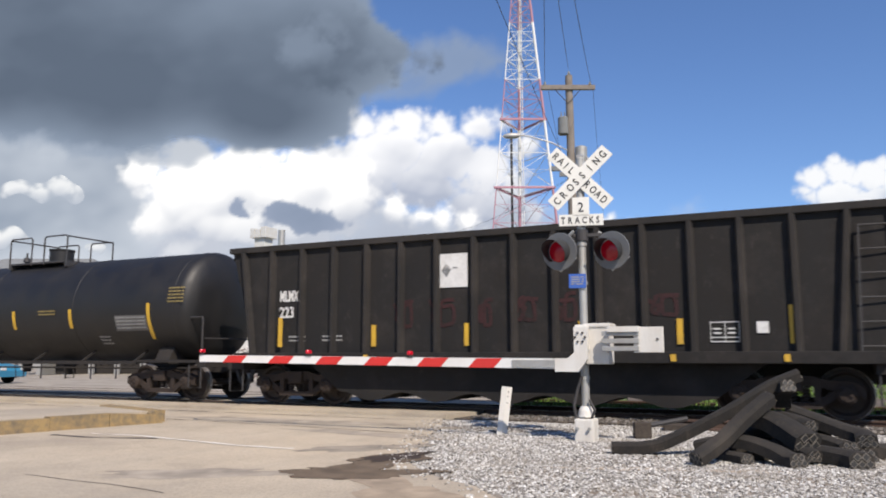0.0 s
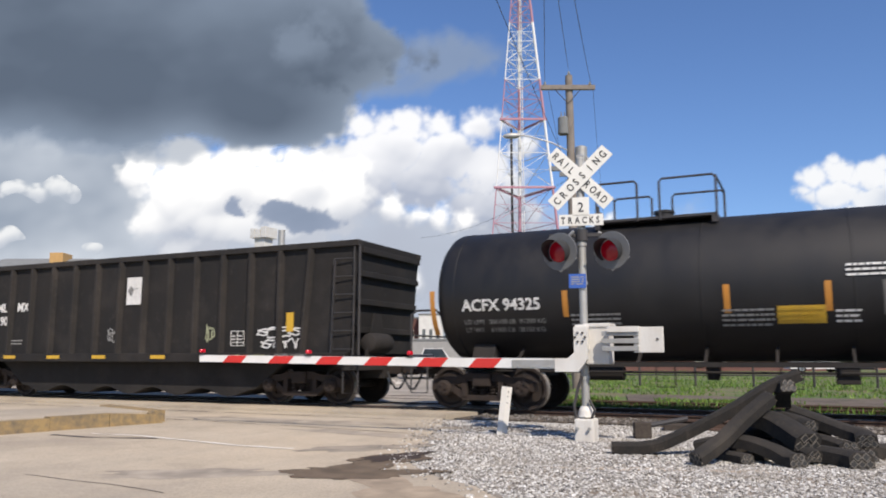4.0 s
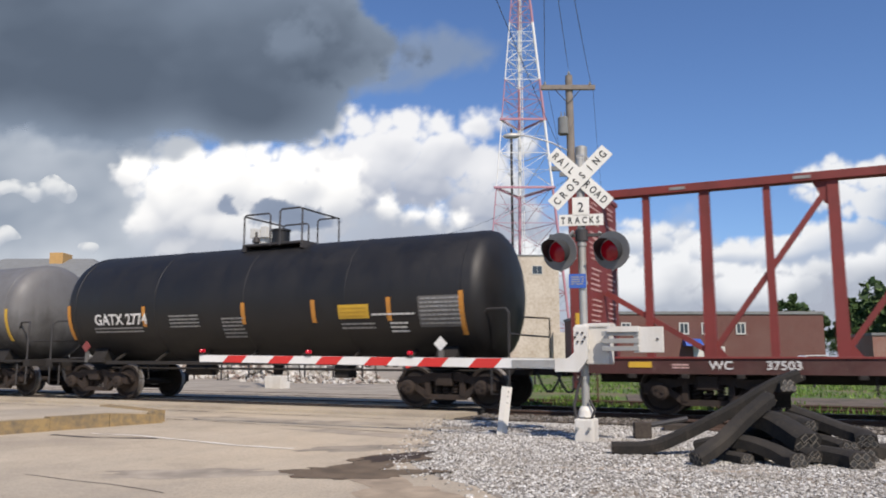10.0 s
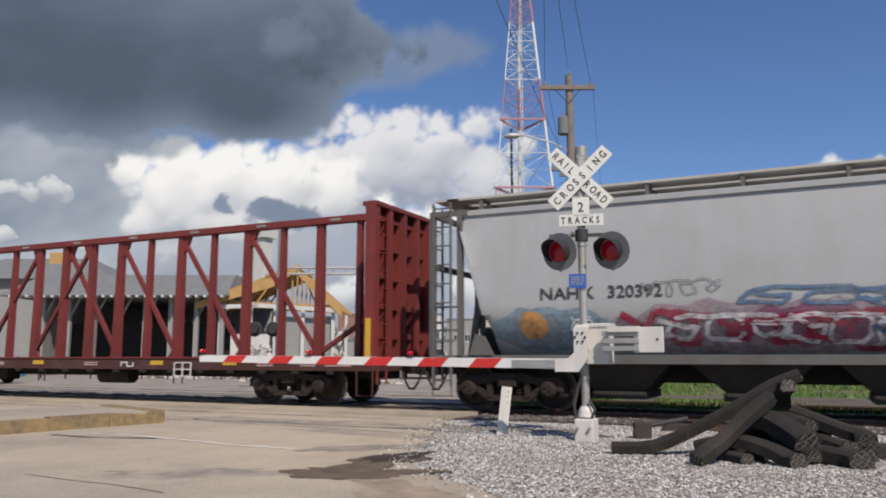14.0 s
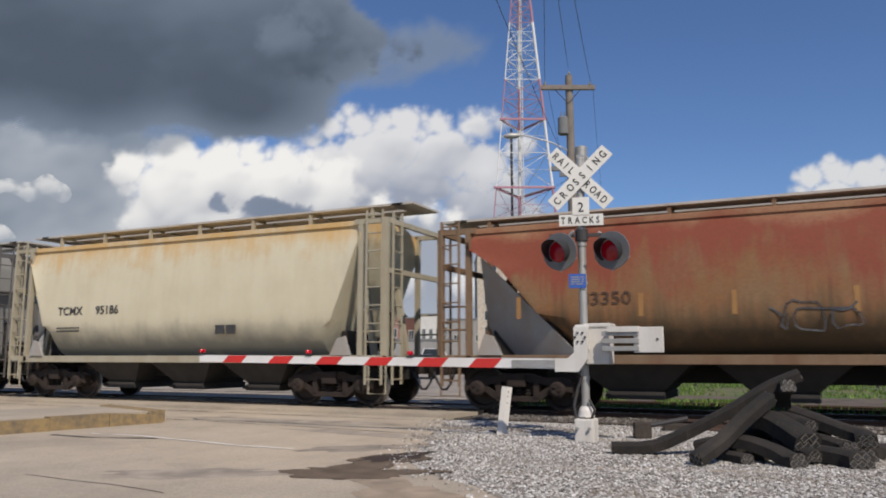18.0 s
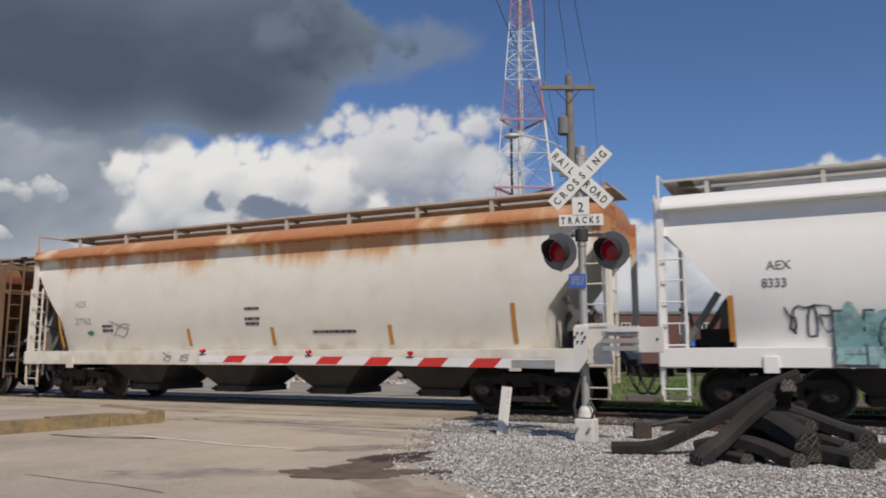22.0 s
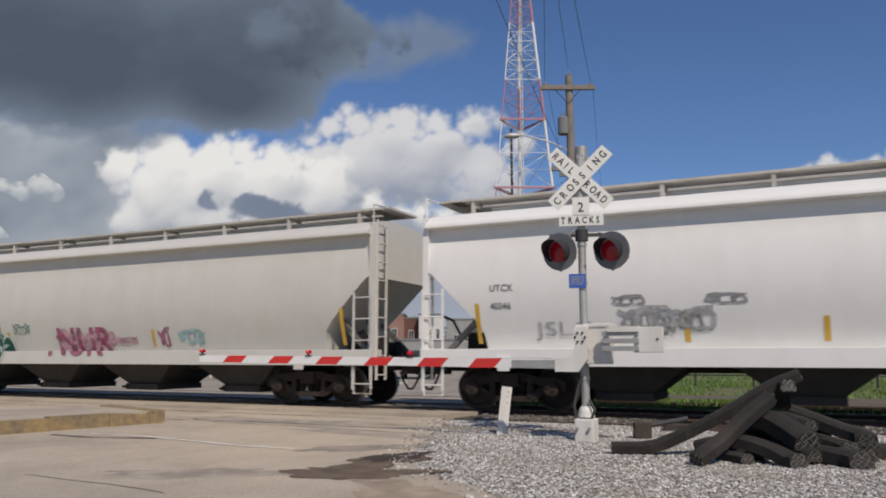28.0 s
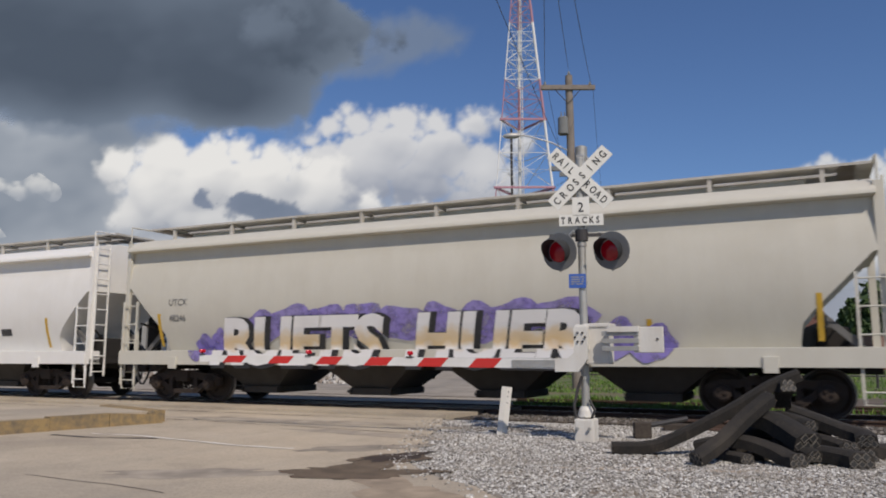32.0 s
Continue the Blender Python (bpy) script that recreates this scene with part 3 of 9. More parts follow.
    for x in (d0, d1):
        box(bm, (dome + x - 0.05, -0.84, top - 0.2), (dome + x + 0.05, 0.84, top - 0.01))
    part("dome_platform", bm, DARK_STEEL if dark else FRAME_GREY, car)
    bm = bmesh.new()
    cr, ch = can
    lathe(bm, [(-0.1, cr), (ch, cr), (ch + 0.02, cr + 0.02), (ch + 0.07, cr + 0.02), (ch + 0.1, cr * 0.5)], (dome, 0, top), (0, 0, 1), 20)
    part("manway", bm, paint_mat if dark else FRAME_GREY, car, "round manway housing", True)
    bm = bmesh.new()
    lathe(bm, [(-0.1, 0.07), (0.12, 0.07), (0.14, 0.11), (0.26, 0.09), (0.3, 0.03), (0.42, 0.03)], (dome + d0 - 0.12, -0.2, top), (0, 0, 1), 12)
    part("relief_valve", bm, DARK_STEEL, car, "small relief valve", True)
    for y in (-0.84, 0.84):
        for a, b in rails:
            up = 0.76 if b - a > 0.8 else 0.84
            bm = bmesh.new()
            path_tube(bm, [(dome + a, y, top - 0.1), (dome + a, y, top + up - 0.06), (dome + a + 0.06, y, top + up), (dome + b - 0.06, y, top + up), (dome + b, y, top + up - 0.06), (dome + b, y, top - 0.1)], 0.024, 6)
            side = a if a < 0 else b
            if y < 0:
                path_tube(bm, [(dome + side, -0.84, top + up - 0.03), (dome + side, 0.84, top + up - 0.03)], 0.024, 6)
            part("safety_railing", bm, DARK_STEEL, car)
    # side ladder that follows the shell
    if ladder_dx is not None:
        bm = bmesh.new()
        for dx in (-0.22, 0.22):
            pts = [(dome + ladder_dx + dx, -(R + 0.06) * math.sin(radians(a)), zc + (R + 0.06) * math.cos(radians(a))) for a in range(38, 96, 8)]
            pts += [(dome + ladder_dx + dx, -(R + 0.05), 1.0), (dome + ladder_dx + dx * 0.9, -1.36, 0.45)]
            path_tube(bm, pts, 0.025, 6)
        for i in range(9):
            a = radians(42 + 6.5 * i)
            y, z = -(R + 0.06) * math.sin(a), zc + (R + 0.06) * math.cos(a)
            tube(bm, (dome + ladder_dx - 0.22, y, z), (dome + ladder_dx + 0.22, y, z), 0.016, 6)
        for z in (0.5, 0.85, 1.2, 1.55, 1.9):
            tube(bm, (dome + ladder_dx - 0.2, -(R + 0.03), z), (dome + ladder_dx + 0.2, -(R + 0.03), z), 0.016, 6)
        part("ladder", bm, DARK_STEEL if dark else FRAME_GREY, car)
    # end rails and steps
    for s in (-1, 1):
        bm = bmesh.new()
        x = s * (half - 0.15)
        path_tube(bm, [(x, -1.4, 1.0), (x, -1.4, 2.05), (x - s * 0.1, -1.3, 2.15), (x - s * 0.55, -1.25, 2.15), (x - s * 0.7, -1.2, 1.95)], 0.025, 6)
        path_tube(bm, [(x, 1.4, 1.0), (x, 1.4, 2.05), (x - s * 0.7, 1.25, 2.1)], 0.025, 6)
        path_tube(bm, [(x, -1.4, 1.0), (x, -1.4, 0.35), (x - s * 0.4, -1.4, 0.35), (x - s * 0.4, -1.4, 0.95)], 0.022, 6)
        path_tube(bm, [(x, -1.3, 1.6), (x, 1.3, 1.6)], 0.022, 6)
        part("end_rail", bm, DARK_STEEL, car)
    # reflector strips, lettering and panels lie on the shell
    def on_shell(z, lift=0.012):
        return tank_radius_y(R + lift, zc, z)
    def plate(x0, x1, z0, z1, lift=0.012, t=0.014, n=6):
        b = bmesh.new()
        zs = [z0 + (z1 - z0) * i / n for i in range(n + 1)]
        rings(b, [[(x0, on_shell(z, lift), z), (x1, on_shell(z, lift), z), (x1, on_shell(z, lift - t), z), (x0, on_shell(z, lift - t), z)] for z in zs])
        return b
    for i, at in enumerate(stripes):
        x = at - mid
        big = i in (0, len(stripes) - 1)
        part("reflector_strip", plate(x - 0.055, x + 0.055, 1.6 if big else 1.93, 2.55 if big else 2.46), stripe_mat, car)
    if text:
        def wrapped(ob):
            for v in ob.data.vertices:
                v.co.y += on_shell(v.co.z, 0.012)
            return ob
        wrapped(letters(text, text_size, lettering, car, Matrix.Translation((text_x - mid, 0, text_z)), 0.003, 0.98, 0.008, "", "reporting_mark"))
    for i, line in enumerate(limits):
        wrapped(letters(line, 0.135, LETTER_DIM, car, Matrix.Translation((text_x + 0.02 - mid, 0, text_z - 0.28 - 0.17 * i)), 0.003, 1.05, 0.0, "", "load_limit"))
    if end_text:
        at, z, size, mat = end_text
        ob = letters(text, size, mat, car, Matrix.Translation((at - mid, 0, z)), 0.003, 0.95, 0.004, "", "end_mark")
        for v in ob.data.vertices:
            v.co.y += on_shell(v.co.z, 0.012)
    for x0, z0, w, rows, mat, backing in marks:
        x = x0 - mid
        if backing:
            part("warning_panel", plate(x - 0.05, x + w + 0.05, z0 - rows * 0.09 - 0.01, z0 + 0.04, 0.01), backing, car)
        b = bmesh.new()
        bars(b, x, 0, z0, w, rows, seed=int(x0 * 10))
        for v in b.verts:
            v.co.y += on_shell(v.co.z, 0.014)
        part("small_print", b, mat, car)
    for at, pmat in placards:
            x = at - mid
            bm = bmesh.new()
            prism_y(bm, [(x, 1.25), (x + 0.16, 1.41), (x, 1.57), (x - 0.16, 1.41)], -1.5, -1.485)
            pl = part("placard", bm, pmat, car, "diamond hazard placard on a post")
            bm = bmesh.new()
            box(bm, (x - 0.05, -1.48, 0.98), (x + 0.05, -1.42, 1.3))
            part("placard_post", bm, FRAME_GREY, pl)
    return car, half, L


def gondola(label, x_left, x_right, number, mark, seed, number_mat=LETTER_WHITE):
    car, half = car_base("gondola_car", label, "railway gondola", x_left, x_right, 1.85)
    top, sill, w = 3.83, 1.2, 1.5
    # side walls, each with its ribs
    for s in (-1, 1):
        bm = bmesh.new()
        prism_y(bm, [(-half + 0.85, sill), (half - 0.25, sill), (half - 0.02, top), (-half + 0.02, top)], s * w, s * (w - 0.08))
        wall = part("side_wall", bm, BLACK_GONDOLA, car)
        bm = bmesh.new()
        box(bm, (-half, min(s * (w + 0.09), s * (w - 0.12)), top - 0.14), (half, max(s * (w + 0.09), s * (w - 0.12)), top), 0.012)
        part("top_chord", bm, RIB_BLACK, wall)
        first, n = (-6.86, 16) if seed % 2 else (-6.4, 15)
        for i in range(n):
            x = first + 0.892 * i
            bm = bmesh.new()
            y0, y1 = s * w, s * (w + 0.13)
            lean = 0.35 if i == 0 else -0.22 if i == n - 1 else 0.0
            rings(bm, [[(x + d - 0.08, y0, z), (x + d - 0.035, y1, z), (x + d + 0.035, y1, z), (x + d + 0.08, y0, z)] for z, d in ((sill, lean), (top - 0.14, 0))])
            part("rib", bm, RIB_BLACK, wall)
        bm = bmesh.new()
        box(bm, (-half + 0.3, min(s * (w + 0.16), s * (w - 0.1)), sill - 0.2), (half - 0.3, max(s * (w + 0.16), s * (w - 0.1)), sill + 0.02), 0.015)
        part("side_sill", bm, BLACK_GONDOLA, car)
    for s in (-1, 1):
        bm = bmesh.new()
        cut = 0.85 if s < 0 else 0.25
        rings(bm, [[(s * (half - cut), -w, sill), (s * (half - cut), w, sill), (s * (half - cut - 0.08), w, sill), (s * (half - cut - 0.08), -w, sill)],
                   [(s * (half - 0.02), -w, top), (s * (half - 0.02), w, top), (s * (half - 0.1), w, top), (s * (half - 0.1), -w, top)]])
        end = part("end_wall", bm, BLACK_GONDOLA, car)
        for z in (1.75, 2.4, 3.05, 3.6):
            x = s * (half - cut + (cut - 0.02) * (z - sill) / (top - sill))
            bm = bmesh.new()
            box(bm, (min(x, x + s * 0.1), 0.08 - w, z - 0.07), (max(x, x + s * 0.1), w - 0.08, z + 0.07), 0.02)
            part("end_rib", bm, BLACK_GONDOLA, end)
        bm = bmesh.new()
        box(bm, (min(s * half, s * (half - 0.5)), -1.5, 0.82), (max(s * half, s * (half - 0.5)), 1.5, 1.02), 0.01)
        box(bm, (min(s * half, s * (half - 3.2)), -0.35, 0.62), (max(s * half, s * (half - 3.2)), 0.35, 1.0))
        part("end_platform", bm, UNDER_BLACK, car)
        bm = bmesh.new()
        path_tube(bm, [(s * (half - 0.05), -1.45, 1.0), (s * (half - 0.05), -1.45, 0.3), (s * (half - 0.45), -1.45, 0.3), (s * (half - 0.45), -1.45, 1.0)], 0.022, 6)
        part("sill_step", bm, DARK_STEEL, car)
    # corner ladder, grab pipe and brake gear at one end
    bm = bmesh.new()
    beam(bm, (half - 0.7, -w - 0.1, 1.0), (half - 0.62, -w - 0.1, 3.4), 0.06, 0.03)
    for i in range(6):
        tube(bm, (half - 0.7 + 0.014 * i, -w - 0.1, 1.3 + 0.42 * i), (half - 0.12, -w - 0.06, 1.3 + 0.42 * i), 0.015, 6)
    part("ladder", bm, DARK_STEEL, car)
    bm = bmesh.new()
    path_tube(bm, [(half - 0.12, -w - 0.06, 3.72), (half + 0.03, -w - 0.06, 3.68), (half + 0.03, -w - 0.06, 0.95)], 0.028, 8)
    path_tube(bm, [(half - 0.12, -w - 0.06, 3.7), (half - 0.12, -w - 0.06, 0.95)], 0.02, 8)
    part("grab_pipe", bm, DARK_STEEL, car)
    bm = bmesh.new()
    lathe(bm, [(0.0, 0.08), (0.05, 0.2), (0.12, 0.23), (0.85, 0.23), (0.92, 0.2), (0.97, 0.08)], Vector((half + 0.04, -1.2, 1.45)), Vector((0, 1, 0)), 18)
    part("air_reservoir", bm, UNDER_BLACK, car, "", True)
    bm = bmesh.new()
    prism_x(bm, [(-1.3, 1.02), (-0.3, 1.02), (-0.55, 2.15), (-0.85, 2.15)], half + 0.0, half + 0.04)
    part("reservoir_bracket", bm, BLACK_GONDOLA, car)
    # scalloped tub below the sill
    for y in (-0.75, 0.75):
        bm = bmesh.new()
        x0, x1 = -half + 2.95, half - 2.95
        low = []
        n = 5
        for i in range(n):
            for j in range(9):
                u = (i + j / 8) / n
                low.append((x0 + (x1 - x0) * (0.02 + 0.96 * u), 0.34 - 0.2 * math.sin(math.pi * j / 8) ** 2))
        prof = [(x0 - 0.75, 1.02)] + low + [(x1 + 0.75, 1.02)]
        prism_y(bm, prof, y - 0.5, y + 0.5)
        part("tub_bottom", bm, BLACK_GONDOLA, car, "", True)
    bm = bmesh.new()
    prism_x(bm, [(-1.45, 1.0), (1.45, 1.0), (1.45, 1.15), (-1.45, 1.15)], -half + 0.4, half - 0.4)
    part("floor_plate", bm, UNDER_BLACK, car)
    # load of dark scrap, out of sight below the rim; marks on the near wall
    face = -w - 0.012
    px = -1.44 if seed % 2 else half - 7.38
    bx, bw = (half - 3.15, 0.5) if seed % 2 else (half - 3.72, 0.4)
    pz = 2.62 if seed % 2 else 2.52
    for i, word in enumerate(mark.split()):
        letters(word, 0.36, number_mat, car, Matrix.Translation((-half + (1.55 if seed % 2 else 2.14) + 0.89 * i, face, 2.45)), 0.004, 0.55 if len(word) > 2 else 0.95, 0.008, "", "reporting_mark")
    letters(number, 0.36, number_mat, car, Matrix.Translation((-half + (1.55 if seed % 2 else 2.14), face, 2.06)), 0.004, 0.8 if seed % 2 else 0.92, 0.008, "", "car_number")
    bm = bmesh.new()
    bars(bm, -half + 1.85, face, 1.62, 0.5, 2, seed=seed)
    part("small_print", bm, LETTER_DIM, car)
    bm = bmesh.new()
    bars(bm, -half + 2.8, face, 1.62, 0.55, 2, seed=seed + 1)
    part("small_print", bm, LETTER_DIM, car)
    bm = bmesh.new()
    box(bm, (px, face - 0.01, pz), (px + (0.66 if seed % 2 else 0.72), face, pz + 0.74))
    pl = part("white_panel", bm, LETTER_WHITE, car, "white metal panel with a grey emblem")
    bm = bmesh.new()
    for k in range(3):
        beam(bm, (px + 0.07 + 0.06 * k, face - 0.015, pz + 0.37), (px + 0.17 + 0.05 * k, face - 0.015, pz + 0.5 - 0.05 * k), 0.01, 0.035)
        beam(bm, (px + 0.08 + 0.06 * k, face - 0.015, pz + 0.37), (px + 0.18 + 0.03 * k, face - 0.015, pz + 0.24 + 0.05 * k), 0.01, 0.03)
    box(bm, (px + 0.32, face - 0.02, pz + 0.42), (px + 0.42, face - 0.011, pz + 0.44))
    part("emblem", bm, LETTER_GREY, pl)
    if seed % 2:
        for i, x in enumerate((-5.6, -3.1, -0.8, 1.7, 3.6, 5.55)):
            stripe(car, x, -w - 0.02 - 0.14 * (i == 0), 1.36, 2.05 if i in (0, 5) else 1.84, YELLOW, 0.11)
            if i % 2 or i == 4:
                stripe(car, x - 0.12, -w - 0.175, 1.04, 1.17, YELLOW, 0.1)
        bm = bmesh.new()
        box(bm, (4.95, face - 0.01, 1.55), (5.15, face, 1.76))
        part("card", bm, LETTER_WHITE, car, "small white card")
    else:
        stripe(car, -half + 1.2, -w - 0.02, 1.56, 2.08, YELLOW, 0.2)
        stripe(car, half - 1.93, -w - 0.02, 1.72, 2.18, YELLOW, 0.2)
        bm = bmesh.new()
        box(bm, (-half + 1.3, face - 0.03, 1.26), (-half + 1.7, face, 1.5), 0.01)
        part("card_holder", bm, ORANGE, car, "small rusty orange card board")
        for x in (2.8, 4.65, 6.45, 8.6, 10.3):
            bm = bmesh.new()
            box(bm, (-half + x, -w - 0.172, 1.08), (-half + x + 0.5, -w - 0.16, 1.17))
            part("reflector", bm, YELLOW, car, "flat yellow reflector on the sill")
    bm = bmesh.new()
    for a, b in (((0, 0), (1, 0)), ((0, 1), (1, 1)), ((0, 0), (0, 1)), ((0.5, 0), (0.5, 1)), ((1, 0), (1, 1)), ((0, 0.22), (1, 0.22))):
        beam(bm, (bx + a[0] * bw, face, 1.4 + 0.36 * a[1]), (bx + b[0] * bw, face, 1.4 + 0.36 * b[1]), 0.012, 0.016)
    for dx in (0.1, 0.6):
        for dz in (0.4, 0.62):
            box(bm, (bx + dx * bw, face - 0.008, 1.4 + 0.36 * dz), (bx + (dx + 0.26) * bw, face - 0.002, 1.4 + 0.36 * dz + 0.03))
    part("stencil_box", bm, LETTER_WHITE, car)
    return car, half


def centerbeam(x_left, x_right):
    car, half = car_base("centerbeam_flatcar", "empty oxide-red centerbeam lumber flatcar with bulkhead ends", "flat railway car", x_left, x_right, 2.55)
    top, deck = 4.74, 1.1
    for s in (-1, 1):
        bm = bmesh.new()
        prism_x(bm, [(s * 1.42, 0.8), (s * 1.34, 0.8), (s * 1.34, 1.09), (s * 1.42, 1.12)], -half, half)
        part("side_sill", bm, DECK_BROWN, car)
    bm = bmesh.new()
    box(bm, (-half + 0.05, -1.34, 1.02), (half - 0.05, 1.34, deck))
    part("deck", bm, DECK_BROWN, car)
    bm = bmesh.new()
    box(bm, (-half + 0.3, -0.3, 0.6), (half - 0.3, 0.3, 0.97))
    for k in range(15):
        x = -half + 1 + (2 * half - 2) * k / 14
        box(bm, (x - 0.06, -1.34, 0.8), (x + 0.06, 1.34, 0.97))
    box(bm, (-3.2, -0.8, 0.45), (-1.9, -0.35, 0.8), 0.03)
    tube(bm, (2.0, -0.6, 0.6), (3.2, -0.6, 0.6), 0.2, 12)
    for x in (-6.2, -5.9, 0.2, 0.45, 5.4, 5.7):
        tube(bm, (x, -1.3, 0.8), (x, -1.3, 0.45), 0.02, 6)
    part("center_sill", bm, UNDER_BLACK, car)
    for s in (-1, 1):
        x = s * (half - 0.35)
        bm = bmesh.new()
        box(bm, (min(x, x + s * 0.06), -1.36, deck), (max(x, x + s * 0.06), 1.36, top))
        bh = part("bulkhead", bm, CENTERBEAM_RED, car)
        for y in (-1.36, -0.7, 0.0, 0.7, 1.36):
            bm = bmesh.new()
            wid = 0.1 if abs(y) > 1 else 0.08
            box(bm, (min(x + s * 0.06, x + s * 0.34), y - wid, deck), (max(x + s * 0.06, x + s * 0.34), y + wid, top))
            part("bulkhead_post", bm, CENTERBEAM_RED, bh)
        for z in (1.6, 2.3, 3.0, 3.7, 4.4):
            bm = bmesh.new()
            box(bm, (min(x + s * 0.06, x + s * 0.2), -1.3, z - 0.06), (max(x + s * 0.06, x + s * 0.2), 1.3, z + 0.06))
            part("bulkhead_rib", bm, CENTERBEAM_RED, bh)
        bm = bmesh.new()
        box(bm, (min(x - s * 0.02, x + s * 0.36), -1.46, top - 0.1), (max(x - s * 0.02, x + s * 0.36), 1.46, top))
        part("bulkhead_cap", bm, CENTERBEAM_RED, bh)
        add_ladder(car, s * half - (0.02 if s > 0 else -0.02), -1.3, 0.5, 4.5, CENTERBEAM_RED, "y")
        bm = bmesh.new()
        box(bm, (min(x + s * 0.1, x + s * 0.24), -1.475, 1.1), (max(x + s * 0.1, x + s * 0.24), -1.462, 2.0))
        part("reflector_strip", bm, YELLOW, car)
        # loading notes, inside and outside
        bm = bmesh.new()
        rnd = random.Random(5 + s)
        face = x - s * 0.004
        for i in range(30):
            z = top - 0.3 - i * 0.108
            if i in (3, 6, 13, 19):
                continue
            high = 0.055 if i in (4, 8) else 0.034
            for y0, y1 in ((-1.12, -0.2), (0.35, 1.12)):
                indent = rnd.uniform(0.0, 0.28) if i < 9 else rnd.choice((0.0, 0.0, 0.1))
                a, stop = y0 + indent, y1 - (indent if i < 9 else rnd.uniform(0, 0.25))
                while a < stop - 0.05:
                    w = rnd.uniform(0.04, 0.13)
                    box(bm, (min(face, face - s * 0.006), a, z), (max(face, face - s * 0.006), min(a + w, stop), z + high))
                    a += w + 0.028
        part("loading_notes", bm, LETTER_PINK, bh)
        bm = bmesh.new()
        box(bm, (min(s * half, s * (half - 0.3)), -1.42, 0.8), (max(s * half, s * (half - 0.3)), 1.42, 0.97))
        path_tube(bm, [(s * (half - 0.08), -1.4, 0.8), (s * (half - 0.08), -1.4, 0.25), (s * (half - 0.5), -1.4, 0.25), (s * (half - 0.5), -1.4, 0.8)], 0.022, 6)
        part("end_sill", bm, DECK_BROWN, car)
    # centre truss
    bm = bmesh.new()
    box(bm, (-half + 0.35, -0.14, top - 0.17), (half - 0.35, 0.14, top), 0.01)
    part("top_chord", bm, CENTERBEAM_RED, car)
    n = 18
    gap = (2 * half - 0.7) / (n + 0.6)
    xs = [-(n - 1) / 2 * gap + i * gap for i in range(n)]
    for i, x in enumerate(xs):
        bm = bmesh.new()
        wid = 0.105 if i in (1, 3, 5, 7, 8, 9, 10, 12, 14, 16) else 0.07
        rings(bm, [[(x - wid * 1.15, -0.1, deck), (x + wid * 1.15, -0.1, deck), (x + wid * 1.15, 0.1, deck), (x - wid * 1.15, 0.1, deck)],
                   [(x - wid, -0.07, top - 0.17), (x + wid, -0.07, top - 0.17), (x + wid, 0.07, top - 0.17), (x - wid, 0.07, top - 0.17)]])
        part("post", bm, CENTERBEAM_RED, car)
    # braces fall outwards over two bays; those of the middle cross each other
    for s in (-1, 1):
        for k in (-0.5, 1.5, 3.5, 5.5):
            hi, lo = s * gap * k, s * gap * (k + 2)
            y = 0.05 * s if k < 0 else 0.0
            bm = bmesh.new()
            beam(bm, (hi, y, top - 0.2), (lo, y, deck + 0.06), 0.1, 0.11)
            prism_y(bm, [(hi, top - 0.17), (hi + s * 0.36, top - 0.17), (hi + s * 0.16, top - 0.6), (hi, top - 0.72)], y - 0.045, y + 0.045)
            prism_y(bm, [(lo, deck), (lo - s * 0.34, deck), (lo - s * 0.08, deck + 0.36), (lo, deck + 0.36)], y - 0.045, y + 0.045)
            part("brace", bm, CENTERBEAM_RED, car)
        bm = bmesh.new()
        beam(bm, (s * (half - 0.4), 0, 2.5), (s * gap * 7.5, 0, deck + 0.1), 0.1, 0.11)
        part("end_brace", bm, CENTERBEAM_RED, car)
    for i in range(9):
        x = -half + 2 + (2 * half - 4) * i / 8
        bm = bmesh.new()
        box(bm, (x - 0.16, -0.152, top - 0.12), (x + 0.16, -0.14, top - 0.06))
        part("chord_label", bm, LETTER_DIM, car)
    for x in (-10.2, -5.0, 0.3, 4.9, 7.35):
        bm = bmesh.new()
        box(bm, (x - 0.22, -1.432, 0.92), (x + 0.22, -1.42, 1.03))
        part("reflector_strip", bm, YELLOW, car)
    letters("WC", 0.22, LETTER_WHITE, car, Matrix.Translation((-half + 2.62, -1.43, 0.89)), 0.003, 1.1, 0.003, "", "reporting_mark")
    letters("37503", 0.22, LETTER_WHITE, car, Matrix.Translation((-half + 3.6, -1.43, 0.89)), 0.003, 1.1, 0.003, "", "car_number")
    bm = bmesh.new()
    for a, b in (((0, 0), (0.62, 0)), ((0, 0.34), (0.62, 0.34)), ((0, 0), (0, 0.34)), ((0.31, 0), (0.31, 0.34)), ((0.62, 0), (0.62, 0.34)), ((0, 0.17), (0.62, 0.17))):
        beam(bm, (5.55 + 0.9 * a[0], -1.45, 0.64 + a[1]), (5.55 + 0.9 * b[0], -1.45, 0.64 + b[1]), 0.02, 0.025)
    part("stencil_box", bm, LETTER_WHITE, car)
    # plain white emblem and small notes along the sill, and the bright lip of the deck
    bm = bmesh.new()
    path_tube(bm, [(3.62, -1.43, 0.88), (3.62, -1.43, 0.98), (3.84, -1.43, 0.98), (3.84, -1.43, 0.88), (4.06, -1.43, 0.88), (4.06, -1.43, 0.98)], 0.018, 6)
    part("emblem", bm, LETTER_WHITE, car)
